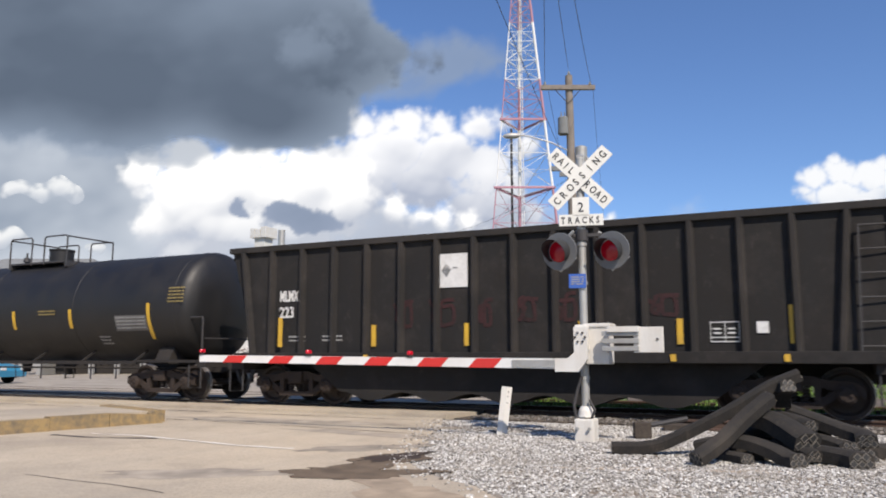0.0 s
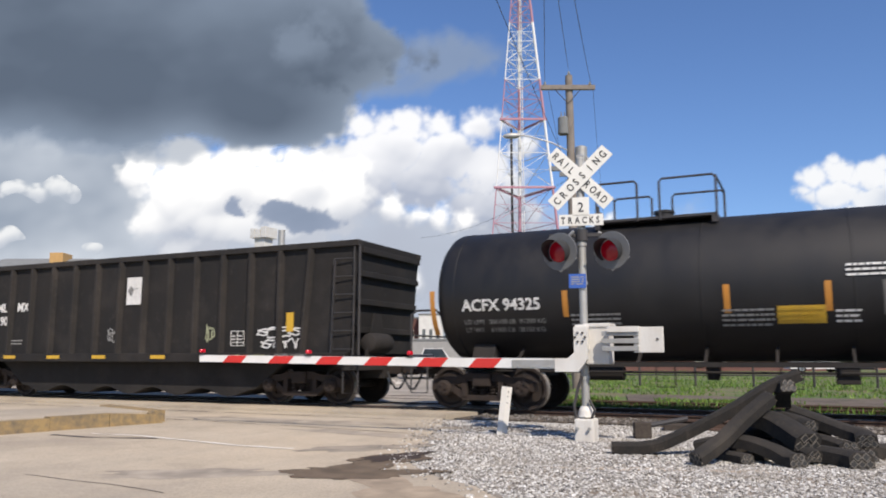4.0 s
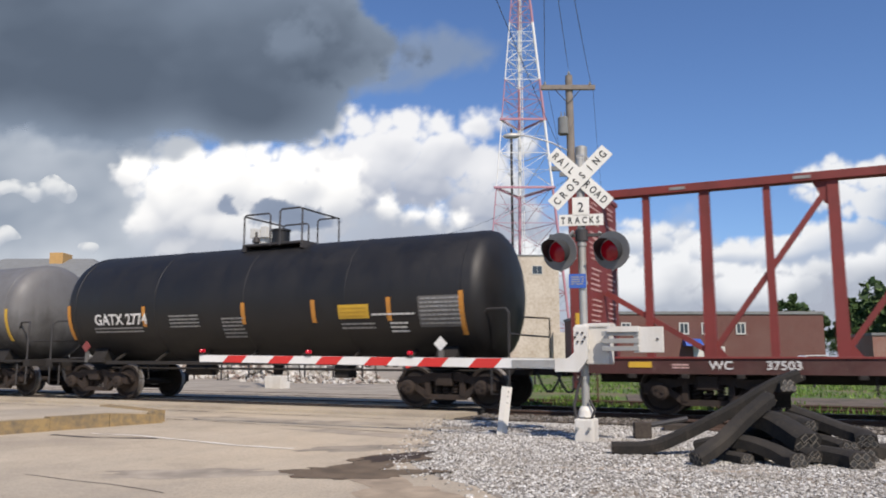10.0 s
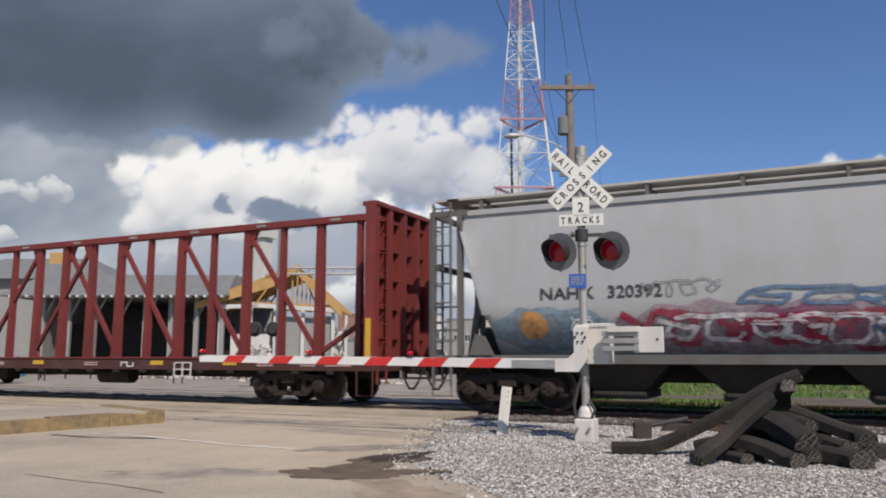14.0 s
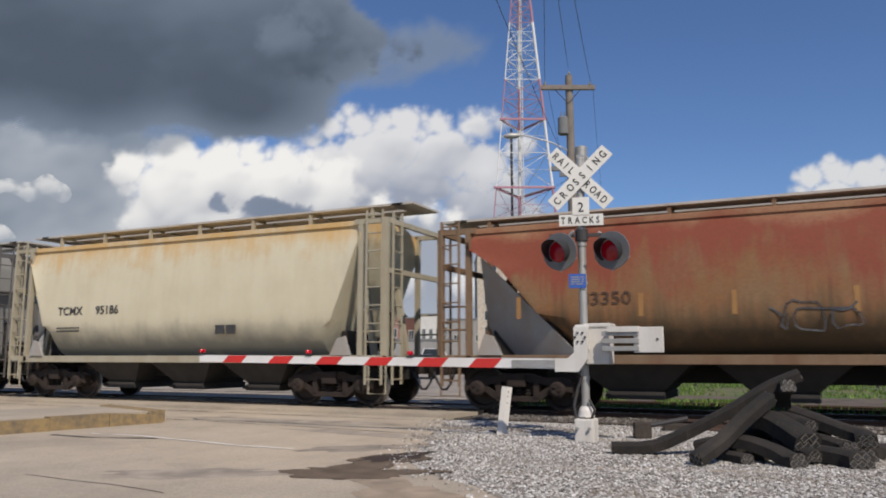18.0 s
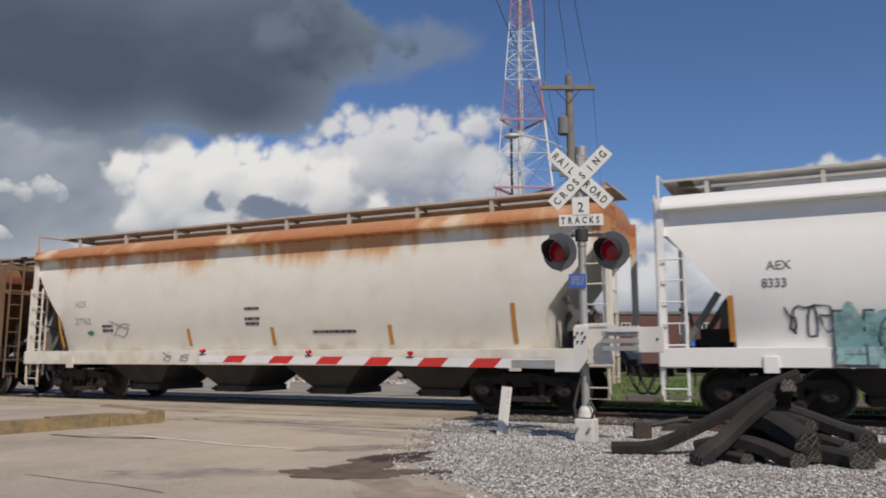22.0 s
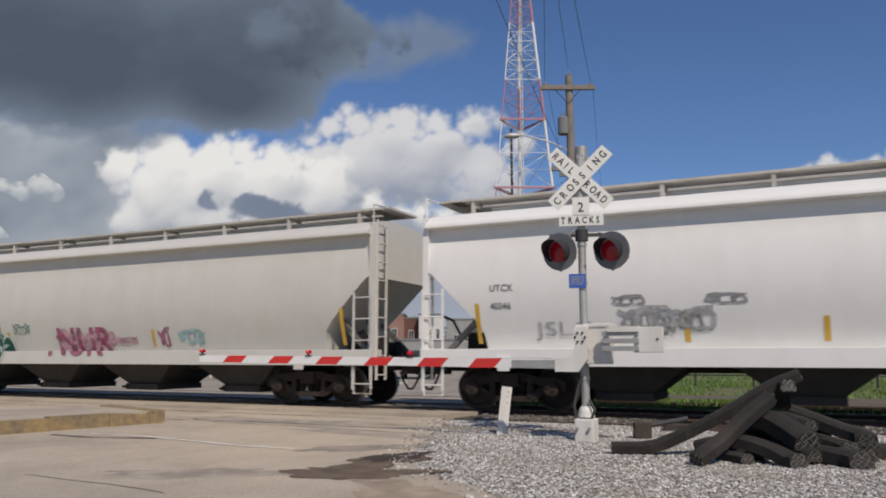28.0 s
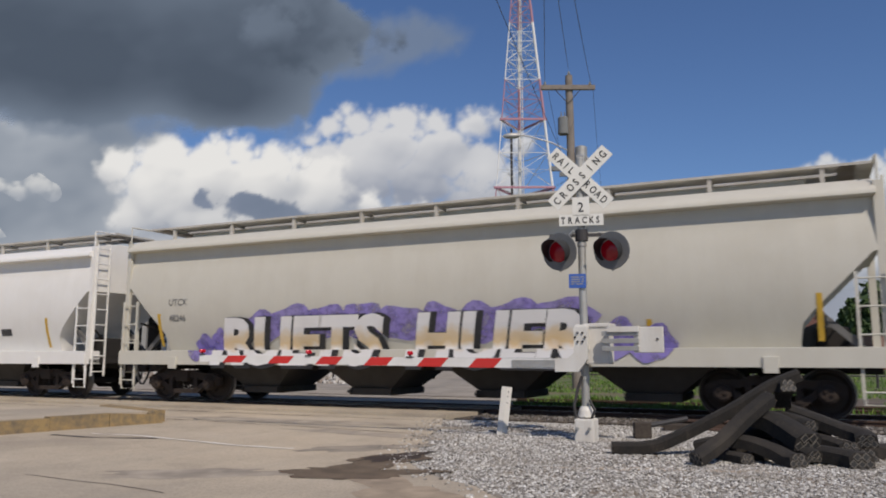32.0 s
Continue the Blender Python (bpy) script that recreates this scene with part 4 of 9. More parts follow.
    for x, wide in ((-9.6, 0.3), (-3.2, 0.7), (-1.6, 0.4), (2.2, 0.5), (8.2, 0.5), (9.5, 0.42), (10.2, 0.7)):
        bm = bmesh.new()
        bars(bm, x, -1.421, 0.99, wide, 2, 0.03, 0.025, int(x * 10) + 200)
        part("small_print", bm, LETTER_PINK, car)
    bm = bmesh.new()
    box(bm, (-half, -1.45, 1.085), (half, -1.33, 1.125), 0.008)
    part("deck_lip", bm, CENTERBEAM_RED, car)
    for k in range(22):
        bm = bmesh.new()
        x = -half + 1.2 + (2 * half - 2.4) * k / 21
        box(bm, (x - 0.07, -1.5, 0.72), (x + 0.07, -1.36, 0.8), 0.015)
        part("winch", bm, UNDER_BLACK, car)
    return car, half


def running_board(car, half, z, y, material, post_mat, inset=0.1):
    bm = bmesh.new()
    for s in (-1, 1):
        box(bm, (-half + inset, s * y - 0.3, z - 0.05), (half - inset, s * y + 0.3, z))
    for s in (-1, 1):
        box(bm, (s * (half - inset) - 0.3, -y - 0.3, z - 0.05), (s * (half - inset) + 0.3, y + 0.3, z))
    rb = part("running_board", bm, material, car)
    n = int(2 * half / 2.1)
    for s in (-1, 1):
        for i in range(n + 1):
            x = -half + 0.9 + (2 * half - 1.8) * i / n
            bm = bmesh.new()
            box(bm, (x - 0.04, min(s * (y + 0.2), s * (y + 0.27)), z - 0.42), (x + 0.04, max(s * (y + 0.2), s * (y + 0.27)), z - 0.05))
            box(bm, (x - 0.03, s * y - 0.26, z - 0.11), (x + 0.03, s * y + 0.26, z - 0.05))
            part("bracket", bm, post_mat, rb)
    return rb


def bay(car, x, width, z_top, z_low, material=BAY_DARK, low=0.2):
    bm = bmesh.new()
    t, b = width / 2, width * low
    rings(bm, [[(x - t, -1.3, z_top), (x + t, -1.3, z_top), (x + t, 1.3, z_top), (x - t, 1.3, z_top)],
               [(x - b, -0.75, z_low + 0.14), (x + b, -0.75, z_low + 0.14), (x + b, 0.75, z_low + 0.14), (x - b, 0.75, z_low + 0.14)]], cap=True)
    box(bm, (x - b - 0.06, -0.85, z_low), (x + b + 0.06, 0.85, z_low + 0.16), 0.02)
    tube(bm, (x - b, -1.0, z_low + 0.08), (x - b, 1.0, z_low + 0.08), 0.035, 8)
    return part("hopper_bay", bm, material, car)


def barrel(z):
    """Half width of a curved hopper side at height z."""
    z = min(max(z, 1.1), 3.69)
    return 1.46 - (0.045 * (z - 2.65) ** 2 + 0.075 * max(z - 2.65, 0) ** 2 if z > 2.65 else 0.17 * (2.65 - z) ** 2)


def drape(car):
    """Lays marks and spray paint on the curved side, over the ledge and down the sill of a large hopper."""
    for ob in car.children:
        if ob.name.split(".")[0] not in ("graffiti", "reporting_mark", "small_print", "stencil_box", "reflector_strip", "rust_stain"):
            continue
        bm = bmesh.new()
        bm.from_mesh(ob.data)
        for z in (1.289, 1.294, 1.6, 1.85, 2.1, 2.35):
            bmesh.ops.bisect_plane(bm, geom=bm.verts[:] + bm.edges[:] + bm.faces[:], plane_co=(0, 0, z), plane_no=(0, 0, 1))
        for v in bm.verts:
            wide = barrel(v.co.z) if v.co.z > 1.292 else 1.574
            v.co.y = -wide - 0.005 - 0.16 * (-1.46 - v.co.y)
        bm.to_mesh(ob.data)
        bm.free()


def hopper_flat(label, x_left, x_right, paint_mat, bays=4, ladder_mat=None, text=(), stripes=(), stripe_mat=YELLOW, rake=(3.45, 2.25, 1.3)):
    """Large covered hopper: tall side with an eave flange, deep side sill, slope sheets and open ends."""
    car, half = car_base("covered_hopper", label, "covered hopper car", x_left, x_right, 1.95)
    ladder_mat = ladder_mat or paint_mat
    s0, s1, eave, roof, w = 0.93, 1.29, 3.95, 4.4, 1.46
    foot = half - 2.55
    z_end, z_knee, knee = rake
    # body: barrel-curved side sheets, overhanging roof edge and slope sheets as one shell
    bm = bmesh.new()
    def section(x, low):
        side = [low + (3.69 - low) * i / 9 for i in range(10)]
        side = [(barrel(z), z) for z in side]
        side += [(w - 0.12, 3.8), (w - 0.11, 3.93), (w + 0.06, 3.945), (w + 0.09, 3.96), (w + 0.09, eave + 0.05), (w + 0.05, eave + 0.12), (w - 0.07, eave + 0.19), (w - 0.2, eave + 0.29), (w - 0.5, eave + 0.38), (0.5, roof)]
        return [(x, -y, z) for y, z in side] + [(x, y, z) for y, z in side[::-1]]
    run = knee - 0.3
    cuts = [(-half + 0.1, z_end + 0.02), (-half + 0.2, z_end)] + [(-half + 0.2 + run * u, z_end + (z_knee - z_end) * u) for u in (0.3, 0.6, 0.9)]
    cuts += [(-half + knee - 0.02, z_knee - 0.12), (-half + knee + 0.03, z_knee - 0.4), (-half + knee + 0.05, s1 - 0.2)]
    cuts += [(-foot + 2 * foot * i / 10, s1 - 0.2) for i in range(0, 11)] + [(-x, z) for x, z in cuts[::-1]]
    rings(bm, [section(x, z) for x, z in cuts])
    part("body", bm, paint_mat, car, "", True)
    for s in (-1, 1):
        bm = bmesh.new()
        box(bm, (-half, min(s * (w - 0.4), s * (w + 0.11)), s0), (half, max(s * (w - 0.4), s * (w + 0.11)), s1), 0.012)
        part("side_sill", bm, paint_mat, car)
    running_board(car, half, 4.72, 0.42, BOARD_GREY, BOARD_GREY, 0.32)
    bm = bmesh.new()
    box(bm, (-half + 1.2, -0.3, roof - 0.02), (half - 1.2, 0.3, roof + 0.16), 0.02)
    part("hatch_trough", bm, paint_mat, car)
    for i in range(bays):
        x = -foot + 2 * foot * (i + 0.5) / bays
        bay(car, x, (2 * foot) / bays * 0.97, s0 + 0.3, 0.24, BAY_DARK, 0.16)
    bm = bmesh.new()
    box(bm, (-half + 0.1, -0.3, 0.8), (half - 0.1, 0.3, 1.1))
    part("center_sill", bm, UNDER_BLACK, car)
    for s in (-1, 1):
        hx = s * half
        bm = bmesh.new()
        box(bm, (min(hx, s * (half - 2.7)), -w + 0.05, s0 + 0.02), (max(hx, s * (half - 2.7)), w - 0.05, s0 + 0.14))
        part("end_platform", bm, UNDER_BLACK, car)
        # corner posts and the arched top panel
        for y in (-w + 0.02, w - 0.12):
            bm = bmesh.new()
            box(bm, (min(hx, hx - s * 0.14), y, s1), (max(hx, hx - s * 0.14), y + 0.08, 4.2))
            part("corner_post", bm, paint_mat, car)
        add_ladder(car, hx - s * 0.03 - (0.48 if s > 0 else 0), -w - 0.03, 0.4, z_end - 0.35, ladder_mat, "x", 0.48)
        add_ladder(car, hx + s * 0.02, -w + 0.12, 0.6, 4.3, ladder_mat, "y")
        bm = bmesh.new()
        path_tube(bm, [(hx - s * 0.06, -w + 0.06, 4.1), (hx - s * 0.06, -w + 0.06, 4.66), (hx - s * 0.06, -0.7, 4.68)], 0.022, 6)
        part("roof_grab", bm, ladder_mat, car)
        # braces below the slope sheet; their dark grey paints in the shade of the open end
        for y in (-0.95, 0.95):
            bm = bmesh.new()
            beam(bm, (s * (half - 0.2), y, s1 - 0.25), (s * (half - knee + 0.25), y, z_knee + 0.1), 0.1, 0.12)
            part("slope_brace", bm, FRAME_GREY, car)
        bm = bmesh.new()
        prism_y(bm, [(s * (half - knee - 0.05), s1 - 0.3), (s * (half - knee + 0.4), s1 - 0.3), (s * (half - knee + 0.3), z_knee - 0.05), (s * (half - knee - 0.05), z_knee - 0.2)], -0.1, -0.02)
        part("center_web", bm, FRAME_GREY, car)
        bm = bmesh.new()
        box(bm, (s * (half - 0.9) - 0.3, -0.35, s0 + 0.14), (s * (half - 0.9) + 0.3, 0.35, s0 + 0.75), 0.04)
        part("brake_valve", bm, UNDER_BLACK, car)
        bm = bmesh.new()
        tube(bm, (s * (half - 1.3), 0.5, s0 + 0.4), (s * (half - 0.4), 0.5, s0 + 0.4), 0.17, 12)
        part("air_tank", bm, UNDER_BLACK, car)
        bm = bmesh.new()
        path_tube(bm, [(s * (half - 0.5), -0.4, s0 + 0.6), (s * (half - 0.5), -0.9, s0 + 1.0), (s * (half - 0.35), -1.2, s0 + 1.1)], 0.03, 6)
        part("brake_pipe", bm, UNDER_BLACK, car)
        bm = bmesh.new()
        path_tube(bm, [(hx - s * 0.05, -w - 0.05, s0), (hx - s * 0.05, -w, 0.3), (hx - s * 0.5, -w, 0.3), (hx - s * 0.5, -w, s0)], 0.022, 6)
        part("sill_step", bm, ladder_mat, car)
        bm = bmesh.new()
        box(bm, (s * (half - 1.95) - 0.13, -w - 0.15, s0 - 0.1), (s * (half - 1.95) + 0.13, -w - 0.11, s0 + 0.2), 0.01)
        part("jacking_pad", bm, paint_mat, car)
    face = -w - 0.006
    for body, x, z, size, mat in text:
        letters(body, size, mat, car, Matrix.Translation((x - half, face, z)), 0.003, 0.95, 0.004, "", "reporting_mark")
    for x in stripes:
        stripe(car, x - half, face, 1.4, 2.25 if x in (stripes[0], stripes[-1]) else 1.85, stripe_mat)
    return car, half


def hopper_round(label, x_left, x_right, paint_mat, end_mat, frame_mat, top=4.2, rb=4.76, bays=3, bulge=0.12, slope=3.0, panels=True):
    """Older covered hopper with rounded sides, triangular end panels and open post-and-rail ends."""
    car, half = car_base("covered_hopper", label, "covered hopper car", x_left, x_right, 1.7)
    w, z0 = 1.42, 1.12
    foot = half - slope
    bm = bmesh.new()
    def section(x, low):
        pts = []
        for i in range(15):
            u = i / 14
            z = z0 + (top - z0) * u
            y = w - 0.48 + (bulge + 0.48) * math.sin(math.pi / 2 * min(1, u / 0.31)) ** 0.8 if u < 0.31 else w + bulge - 0.16 * ((u - 0.31) / 0.69) ** 2
            pts.append((y, max(z, low)))
        return [(x, -y, z) for y, z in pts] + [(x, -0.6, top + 0.24), (x, 0.6, top + 0.24)] + [(x, y, z) for y, z in pts[::-1]]
    run = slope - 0.75
    cuts = [(-half + 0.72, top - 0.2), (-half + 0.75, top - 0.35), (-half + 0.75 + run * 0.33, 2.95), (-half + 0.75 + run * 0.69, 2.0), (-foot, z0)]
    cuts += [(-foot + 2 * foot * i / 8, z0) for i in range(1, 8)] + [(-x, z) for x, z in cuts[::-1]]
    rings(bm, [section(x, z) for x, z in cuts])
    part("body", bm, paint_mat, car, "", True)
    bm = bmesh.new()
    for s in (-1, 1):
        box(bm, (-half + 0.7, min(s * (w - 0.06), s * (w + 0.02)), top - 0.02), (half - 0.7, max(s * (w - 0.06), s * (w + 0.02)), top + 0.1), 0.01)
    part("roof_edge", bm, paint_mat, car)
    for s in (-1, 1):
        bm = bmesh.new()
        box(bm, (-half, min(s * (w - 0.05), s * (w + 0.06)), 0.98), (half, max(s * (w - 0.05), s * (w + 0.06)), 1.16), 0.01)
        part("side_sill", bm, frame_mat, car)
    running_board(car, half, rb, 0.4, BOARD_GREY, frame_mat, 0.05)
    span = half - 2.7
    for i in range(bays):
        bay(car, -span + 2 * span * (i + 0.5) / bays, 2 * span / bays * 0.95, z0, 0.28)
    bm = bmesh.new()
    box(bm, (-half + 0.1, -0.3, 0.6), (half - 0.1, 0.3, 1.0))
    part("center_sill", bm, UNDER_BLACK, car)
    for s in (-1, 1):
        hx = s * half
        # triangular side panel under the slope
        for y in (-1, 1) if panels else ():
            bm = bmesh.new()
            tri = [(s * (foot - 0.15), y * (w + 0.02), 1.14), (s * (half - 0.95), y * (w - 0.75), 1.14), (s * (half - 0.95), y * (w - 0.1), top - 0.5)]
            rings(bm, [tri, [(p[0], p[1] - y * 0.05, p[2]) for p in tri]])
            part("end_side_panel", bm, end_mat, car)
        for x, y in ((hx - s * 0.06, -w), (hx - s * 0.06, w), (hx - s * 0.72, -w), (hx - s * 0.72, w)):
            bm = bmesh.new()
            box(bm, (x - 0.06, y - 0.06, 1.0), (x + 0.06, y + 0.06, top + 0.12))
            part("end_post", bm, frame_mat, car)
        bm = bmesh.new()
        for z in (top + 0.06, 3.1):
            box(bm, (hx - s * 0.06 - 0.05, -w, z - 0.06), (hx - s * 0.06 + 0.05, w, z + 0.06))
        for y in (-w, w):
            box(bm, (min(hx, hx - s * 0.9), y - 0.05, top), (max(hx, hx - s * 0.9), y + 0.05, top + 0.12))
            tube(bm, (hx - s * 0.06, y, 2.2), (hx - s * 0.72, y, 2.2), 0.025, 6)
            tube(bm, (hx - s * 0.06, y, 1.7), (hx - s * 0.72, y, 1.7), 0.025, 6)
        part("end_rail", bm, frame_mat, car)
        add_ladder(car, hx - s * 0.1 - (0.44 if s > 0 else 0), -w - 0.08, 0.5, top + 0.3, frame_mat)
        add_ladder(car, hx + s * 0.01, -w + 0.2, 0.5, top + 0.3, frame_mat, "y")
        bm = bmesh.new()
        box(bm, (min(hx, s * (half - 2.9)), -w, 0.98), (max(hx, s * (half - 2.9)), w, 1.1))
        part("end_platform", bm, UNDER_BLACK, car)
        for y in (-0.8, 0.8):
            bm = bmesh.new()
            beam(bm, (hx - s * 0.7, y, 1.1), (hx - s * (1.5 if panels else 1.0), y, 2.9), 0.12, 0.14)
            part("slope_brace", bm, frame_mat, car)
        bm = bmesh.new()
        box(bm, (s * (half - 1.35) - 0.28, -0.9, 1.1), (s * (half - 1.35) + 0.28, -0.3, 1.75), 0.05)
        part("brake_valve", bm, UNDER_BLACK, car)
        bm = bmesh.new()
        tube(bm, (s * (half - 1.8), 0.4, 1.45), (s * (half - 0.9), 0.4, 1.45), 0.18, 12)
        part("air_tank", bm, UNDER_BLACK, car)
        bm = bmesh.new()
        tube(bm, (s * (half - 0.4), -0.6, 1.1), (s * (half - 0.4), -0.6, 2.2), 0.04, 8)
        part("brake_stand", bm, UNDER_BLACK, car)
        bm = bmesh.new()
        prism_y(bm, [(s * (half - 0.95), 1.16), (s * (half - 1.5), 1.16), (s * (half - 1.3), 1.55), (s * (half - 1.1), 1.6)], -w - 0.1, -w - 0.02)
        part("jacking_pad", bm, end_mat, car)
        bm = bmesh.new()
        path_tube(bm, [(hx - s * 0.05, -w, 1.0), (hx - s * 0.05, -w, 0.3), (hx - s * 0.5, -w, 0.3), (hx - s * 0.5, -w, 1.0)], 0.022, 6)
        part("sill_step", bm, frame_mat, car)
    return car, half, w, bulge
# ---- ground ----
def sheet(name, corners, material, label, category, z0, z1, parent=None):
    bm = bmesh.new()
    rings(bm, [[(x, y, z0) for x, y in corners], [(x, y, z1) for x, y in corners]])
    return structure(name, bm, material, label, category)


def wavy(pts, step=0.5, amp=0.12, seed=3):
    """Roughens a polyline."""
    out = []
    for (x0, y0), (x1, y1) in zip(pts, pts[1:]):
        n = max(1, int(math.hypot(x1 - x0, y1 - y0) / step))
        for i in range(n):
            u = i / n
            x, y = x0 + (x1 - x0) * u, y0 + (y1 - y0) * u
            d = noise.noise_vector(Vector((x * 1.3, y * 1.3, seed))) * amp
            out.append((x + d.x, y + d.y))
    return out + [pts[-1]]


GZ = -0.12
bm = bmesh.new()
xs = [-3000, -400, -120] + list(range(-60, 61, 6)) + [120, 400, 3000]
ys = [-3000, -200, -40, -10, 0, 5, 10, 14, 20] + list(range(24, 90, 6)) + [120, 300, 1000, 3000]
grid = [[bm.verts.new((x, y, GZ - 0.09)) for x in xs] for y in ys]
for r0, r1 in zip(grid, grid[1:]):
    for i in range(len(xs) - 1):
        bm.faces.new((r0[i], r0[i + 1], r1[i + 1], r1[i]))
structure("ground", bm, GRASS_SOIL, "flat grassy ground reaching the horizon", "ground")

EDGE = [(-6.9, 14.6), (-6.2, 12.9), (-5.5, 11.0), (-5.0, 9.7), (-4.45, 8.4), (-3.9, 7.7), (-3.1, 7.1), (-2.5, 6.4), (-1.0, 5.0), (2.0, 2.0), (6.0, -4.0)]
edge = wavy(EDGE)
sheet("road", [(-40, -20), (6.0, -20)] + edge[::-1] + [(-40, 14.6)], CONCRETE, "worn pale concrete road before the crossing", "road", GZ - 0.3, GZ)
sheet("gravel_ground", edge + [(40, -4), (40, 14.4), (-6.8, 14.4)], GRAVEL_BED, "bed of pale crushed stone beside the track", "ground", GZ - 0.3, GZ - 0.015)
# crossing surface between and beyond the rails, and the road that goes on behind
sheet("crossing_surface", [(-24, 14.6), (-6.9, 14.6), (-6.6, 15.74), (-24, 15.74)], CONCRETE, "concrete approach at the rails", "road", GZ - 0.3, -0.05)
sheet("crossing_panel", [(-24, 15.95), (-6.4, 15.95), (-6.2, 17.25), (-24, 17.25)], FAR_ROAD, "asphalt panel between the rails", "road", GZ - 0.3, -0.03)
sheet("road_beyond", wavy([(-24, 17.5), (-7.4, 17.5), (-7.5, 20), (-9.5, 26), (-14, 38), (-30, 80), (-54, 150)], 2, 0.3) + [(-90, 150), (-60, 60), (-40, 24)], FAR_ROAD, "pale asphalt road beyond the crossing", "road", GZ - 0.3, GZ + 0.01)
sheet("lot_beyond", [(-60, 17.6), (-24.2, 17.6), (-40.2, 24), (-60.2, 60), (-90.2, 150), (-200, 150), (-140, 17.6)], GRAVEL_BED, "pale gravel lot beyond the tracks", "ground", GZ - 0.3, GZ - 0.03)
sheet("ballast_left", [(-140, 13.2), (-40, 13.2), (-40, 14.62), (-24.1, 14.62), (-24.1, 18.4), (-140, 18.4)], GRAVEL_BED, "pale ballast along the track", "ground", GZ - 0.3, GZ + 0.02)
sheet("ballast_right", wavy([(-6.6, 14.45), (60, 14.45)], 0.6, 0.08) + [(60, 18.9), (-6.2, 18.9)], DIRT, "dark fouled ballast under the track", "ground", GZ - 0.3, GZ + 0.015)
sheet("dirt_strip", wavy([(-5.0, 23.5), (60, 23.5)], 1.5, 0.4) + wavy([(60, 27.5), (-6, 27.5)], 1.5, 0.4), DIRT, "brown dirt strip of an old siding", "ground", GZ - 0.3, GZ - 0.05)

# joints, cracks and the wet stain on the near road
def crack(pts, width, material, name, label, z=0.004, seed=1, category="road joint"):
    line = wavy(pts, 0.25, 0.05, seed)
    bm = bmesh.new()
    n = len(line)
    rows = []
    for i, (x, y) in enumerate(line):
        a, b = line[max(i - 1, 0)], line[min(i + 1, n - 1)]
        d = Vector((b[0] - a[0], b[1] - a[1], 0)).normalized()
        s = Vector((-d.y, d.x, 0)) * width * (0.15 + 0.9 * abs(noise.noise(Vector((x * 2, y * 2, seed))) + 0.5))
        c = Vector((x, y, GZ + z))
        rows.append((bm.verts.new(c - s), bm.verts.new(c + s)))
    for (a, b), (c, d) in zip(rows, rows[1:]):
        bm.faces.new((a, b, d, c))
    return structure(name, bm, material, label, "road joint")


TAR = paint("tar_joint", (0.05, 0.045, 0.04, 1), (0.12, 0.1, 0.08, 1), 0.6, 0.8, 4, False)
PALE_SEAM = paint("pale_seam", (0.85, 0.81, 0.74, 1), (0.6, 0.55, 0.46, 1), 0.5, 0.8, 4, False)
crack([(-24, 11.95), (-11.9, 11.9), (-8.5, 11.65), (-5.7, 11.3)], 0.03, TAR, "joint", "dark tarred joint across the road")
crack([(-10.65, 9.1), (-9.66, 9.15), (-8.53, 8.97), (-7.35, 8.75), (-6.43, 8.78)], 0.05, PALE_SEAM, "joint", "pale raised seam in the concrete", 0.007, 2)
crack([(-11.1, 8.67), (-10.32, 8.66), (-9.71, 8.8), (-9.13, 9.0)], 0.09, TAR, "crack", "broken dark edge of a slab", 0.006, 4)
crack([(-7.6, 5.68), (-6.89, 5.61), (-6.25, 5.6), (-5.44, 5.46)], 0.016, TAR, "crack", "thin crack in the concrete", 0.004, 5)
crack([(-12.5, 7.0), (-11.2, 7.15), (-10.2, 7.1)], 0.05, TAR, "crack", "dark patch seam", 0.004, 6)
crack([(-20, 13.9), (-7.2, 13.8)], 0.05, TAR, "joint", "dark joint before the rails", 0.004, 7)


def blot(name, cx, cy, rx, ry, material, label, z, seed, turn=0.0, category="stain"):
    bm = bmesh.new()
    vs = []
    for i in range(72):
        a = 2 * math.pi * i / 72
        k = 1 + 0.6 * noise.fractal(Vector((math.cos(a) * 1.6, math.sin(a) * 1.6, seed)), 1.0, 2.0, 4)
        x, y = rx * k * math.cos(a), ry * k * math.sin(a)
        vs.append(bm.verts.new((cx + x * math.cos(turn) - y * math.sin(turn), cy + x * math.sin(turn) + y * math.cos(turn), GZ + z)))
    c = bm.verts.new((cx, cy, GZ + z))
    for i in range(72):
        bm.faces.new((c, vs[i], vs[(i + 1) % 72]))
    return structure(name, bm, material, label, category)


def wet(name, col, rough):
    k = Nodes(name)
    return k.finish(k.mix(k.ramp(k.noise(3, 5), (0.35, 0.0), (0.7, 1.0)), col, [c * 1.7 for c in col[:3]] + [1]), rough, 0, k.noise(25), 0.15, 0.01)


DAMP, WET, SANDY = wet("damp_concrete", (0.1, 0.074, 0.049, 1), 0.92), wet("wet_concrete", (0.034, 0.023, 0.016, 1), 0.8), wet("sandy_dirt", (0.25, 0.2, 0.145, 1), 0.9)
blot("damp_stain", -4.5, 7.35, 0.7, 0.42, DAMP, "brown damp stain on the concrete", 0.005, 2.3, 0.35)
blot("damp_stain", -4.75, 8.1, 0.9, 0.42, DAMP, "brown damp stain on the concrete", 0.006, 3.7, 1.45)
blot("damp_stain", -4.75, 8.6, 0.6, 0.24, WET, "dark wet patch on the concrete", 0.009, 5.1, 1.3)
blot("sand_drift", -3.5, 6.5, 1.0, 0.4, SANDY, "brown sandy dirt at the road edge", 0.0035, 8.9, 2.4)
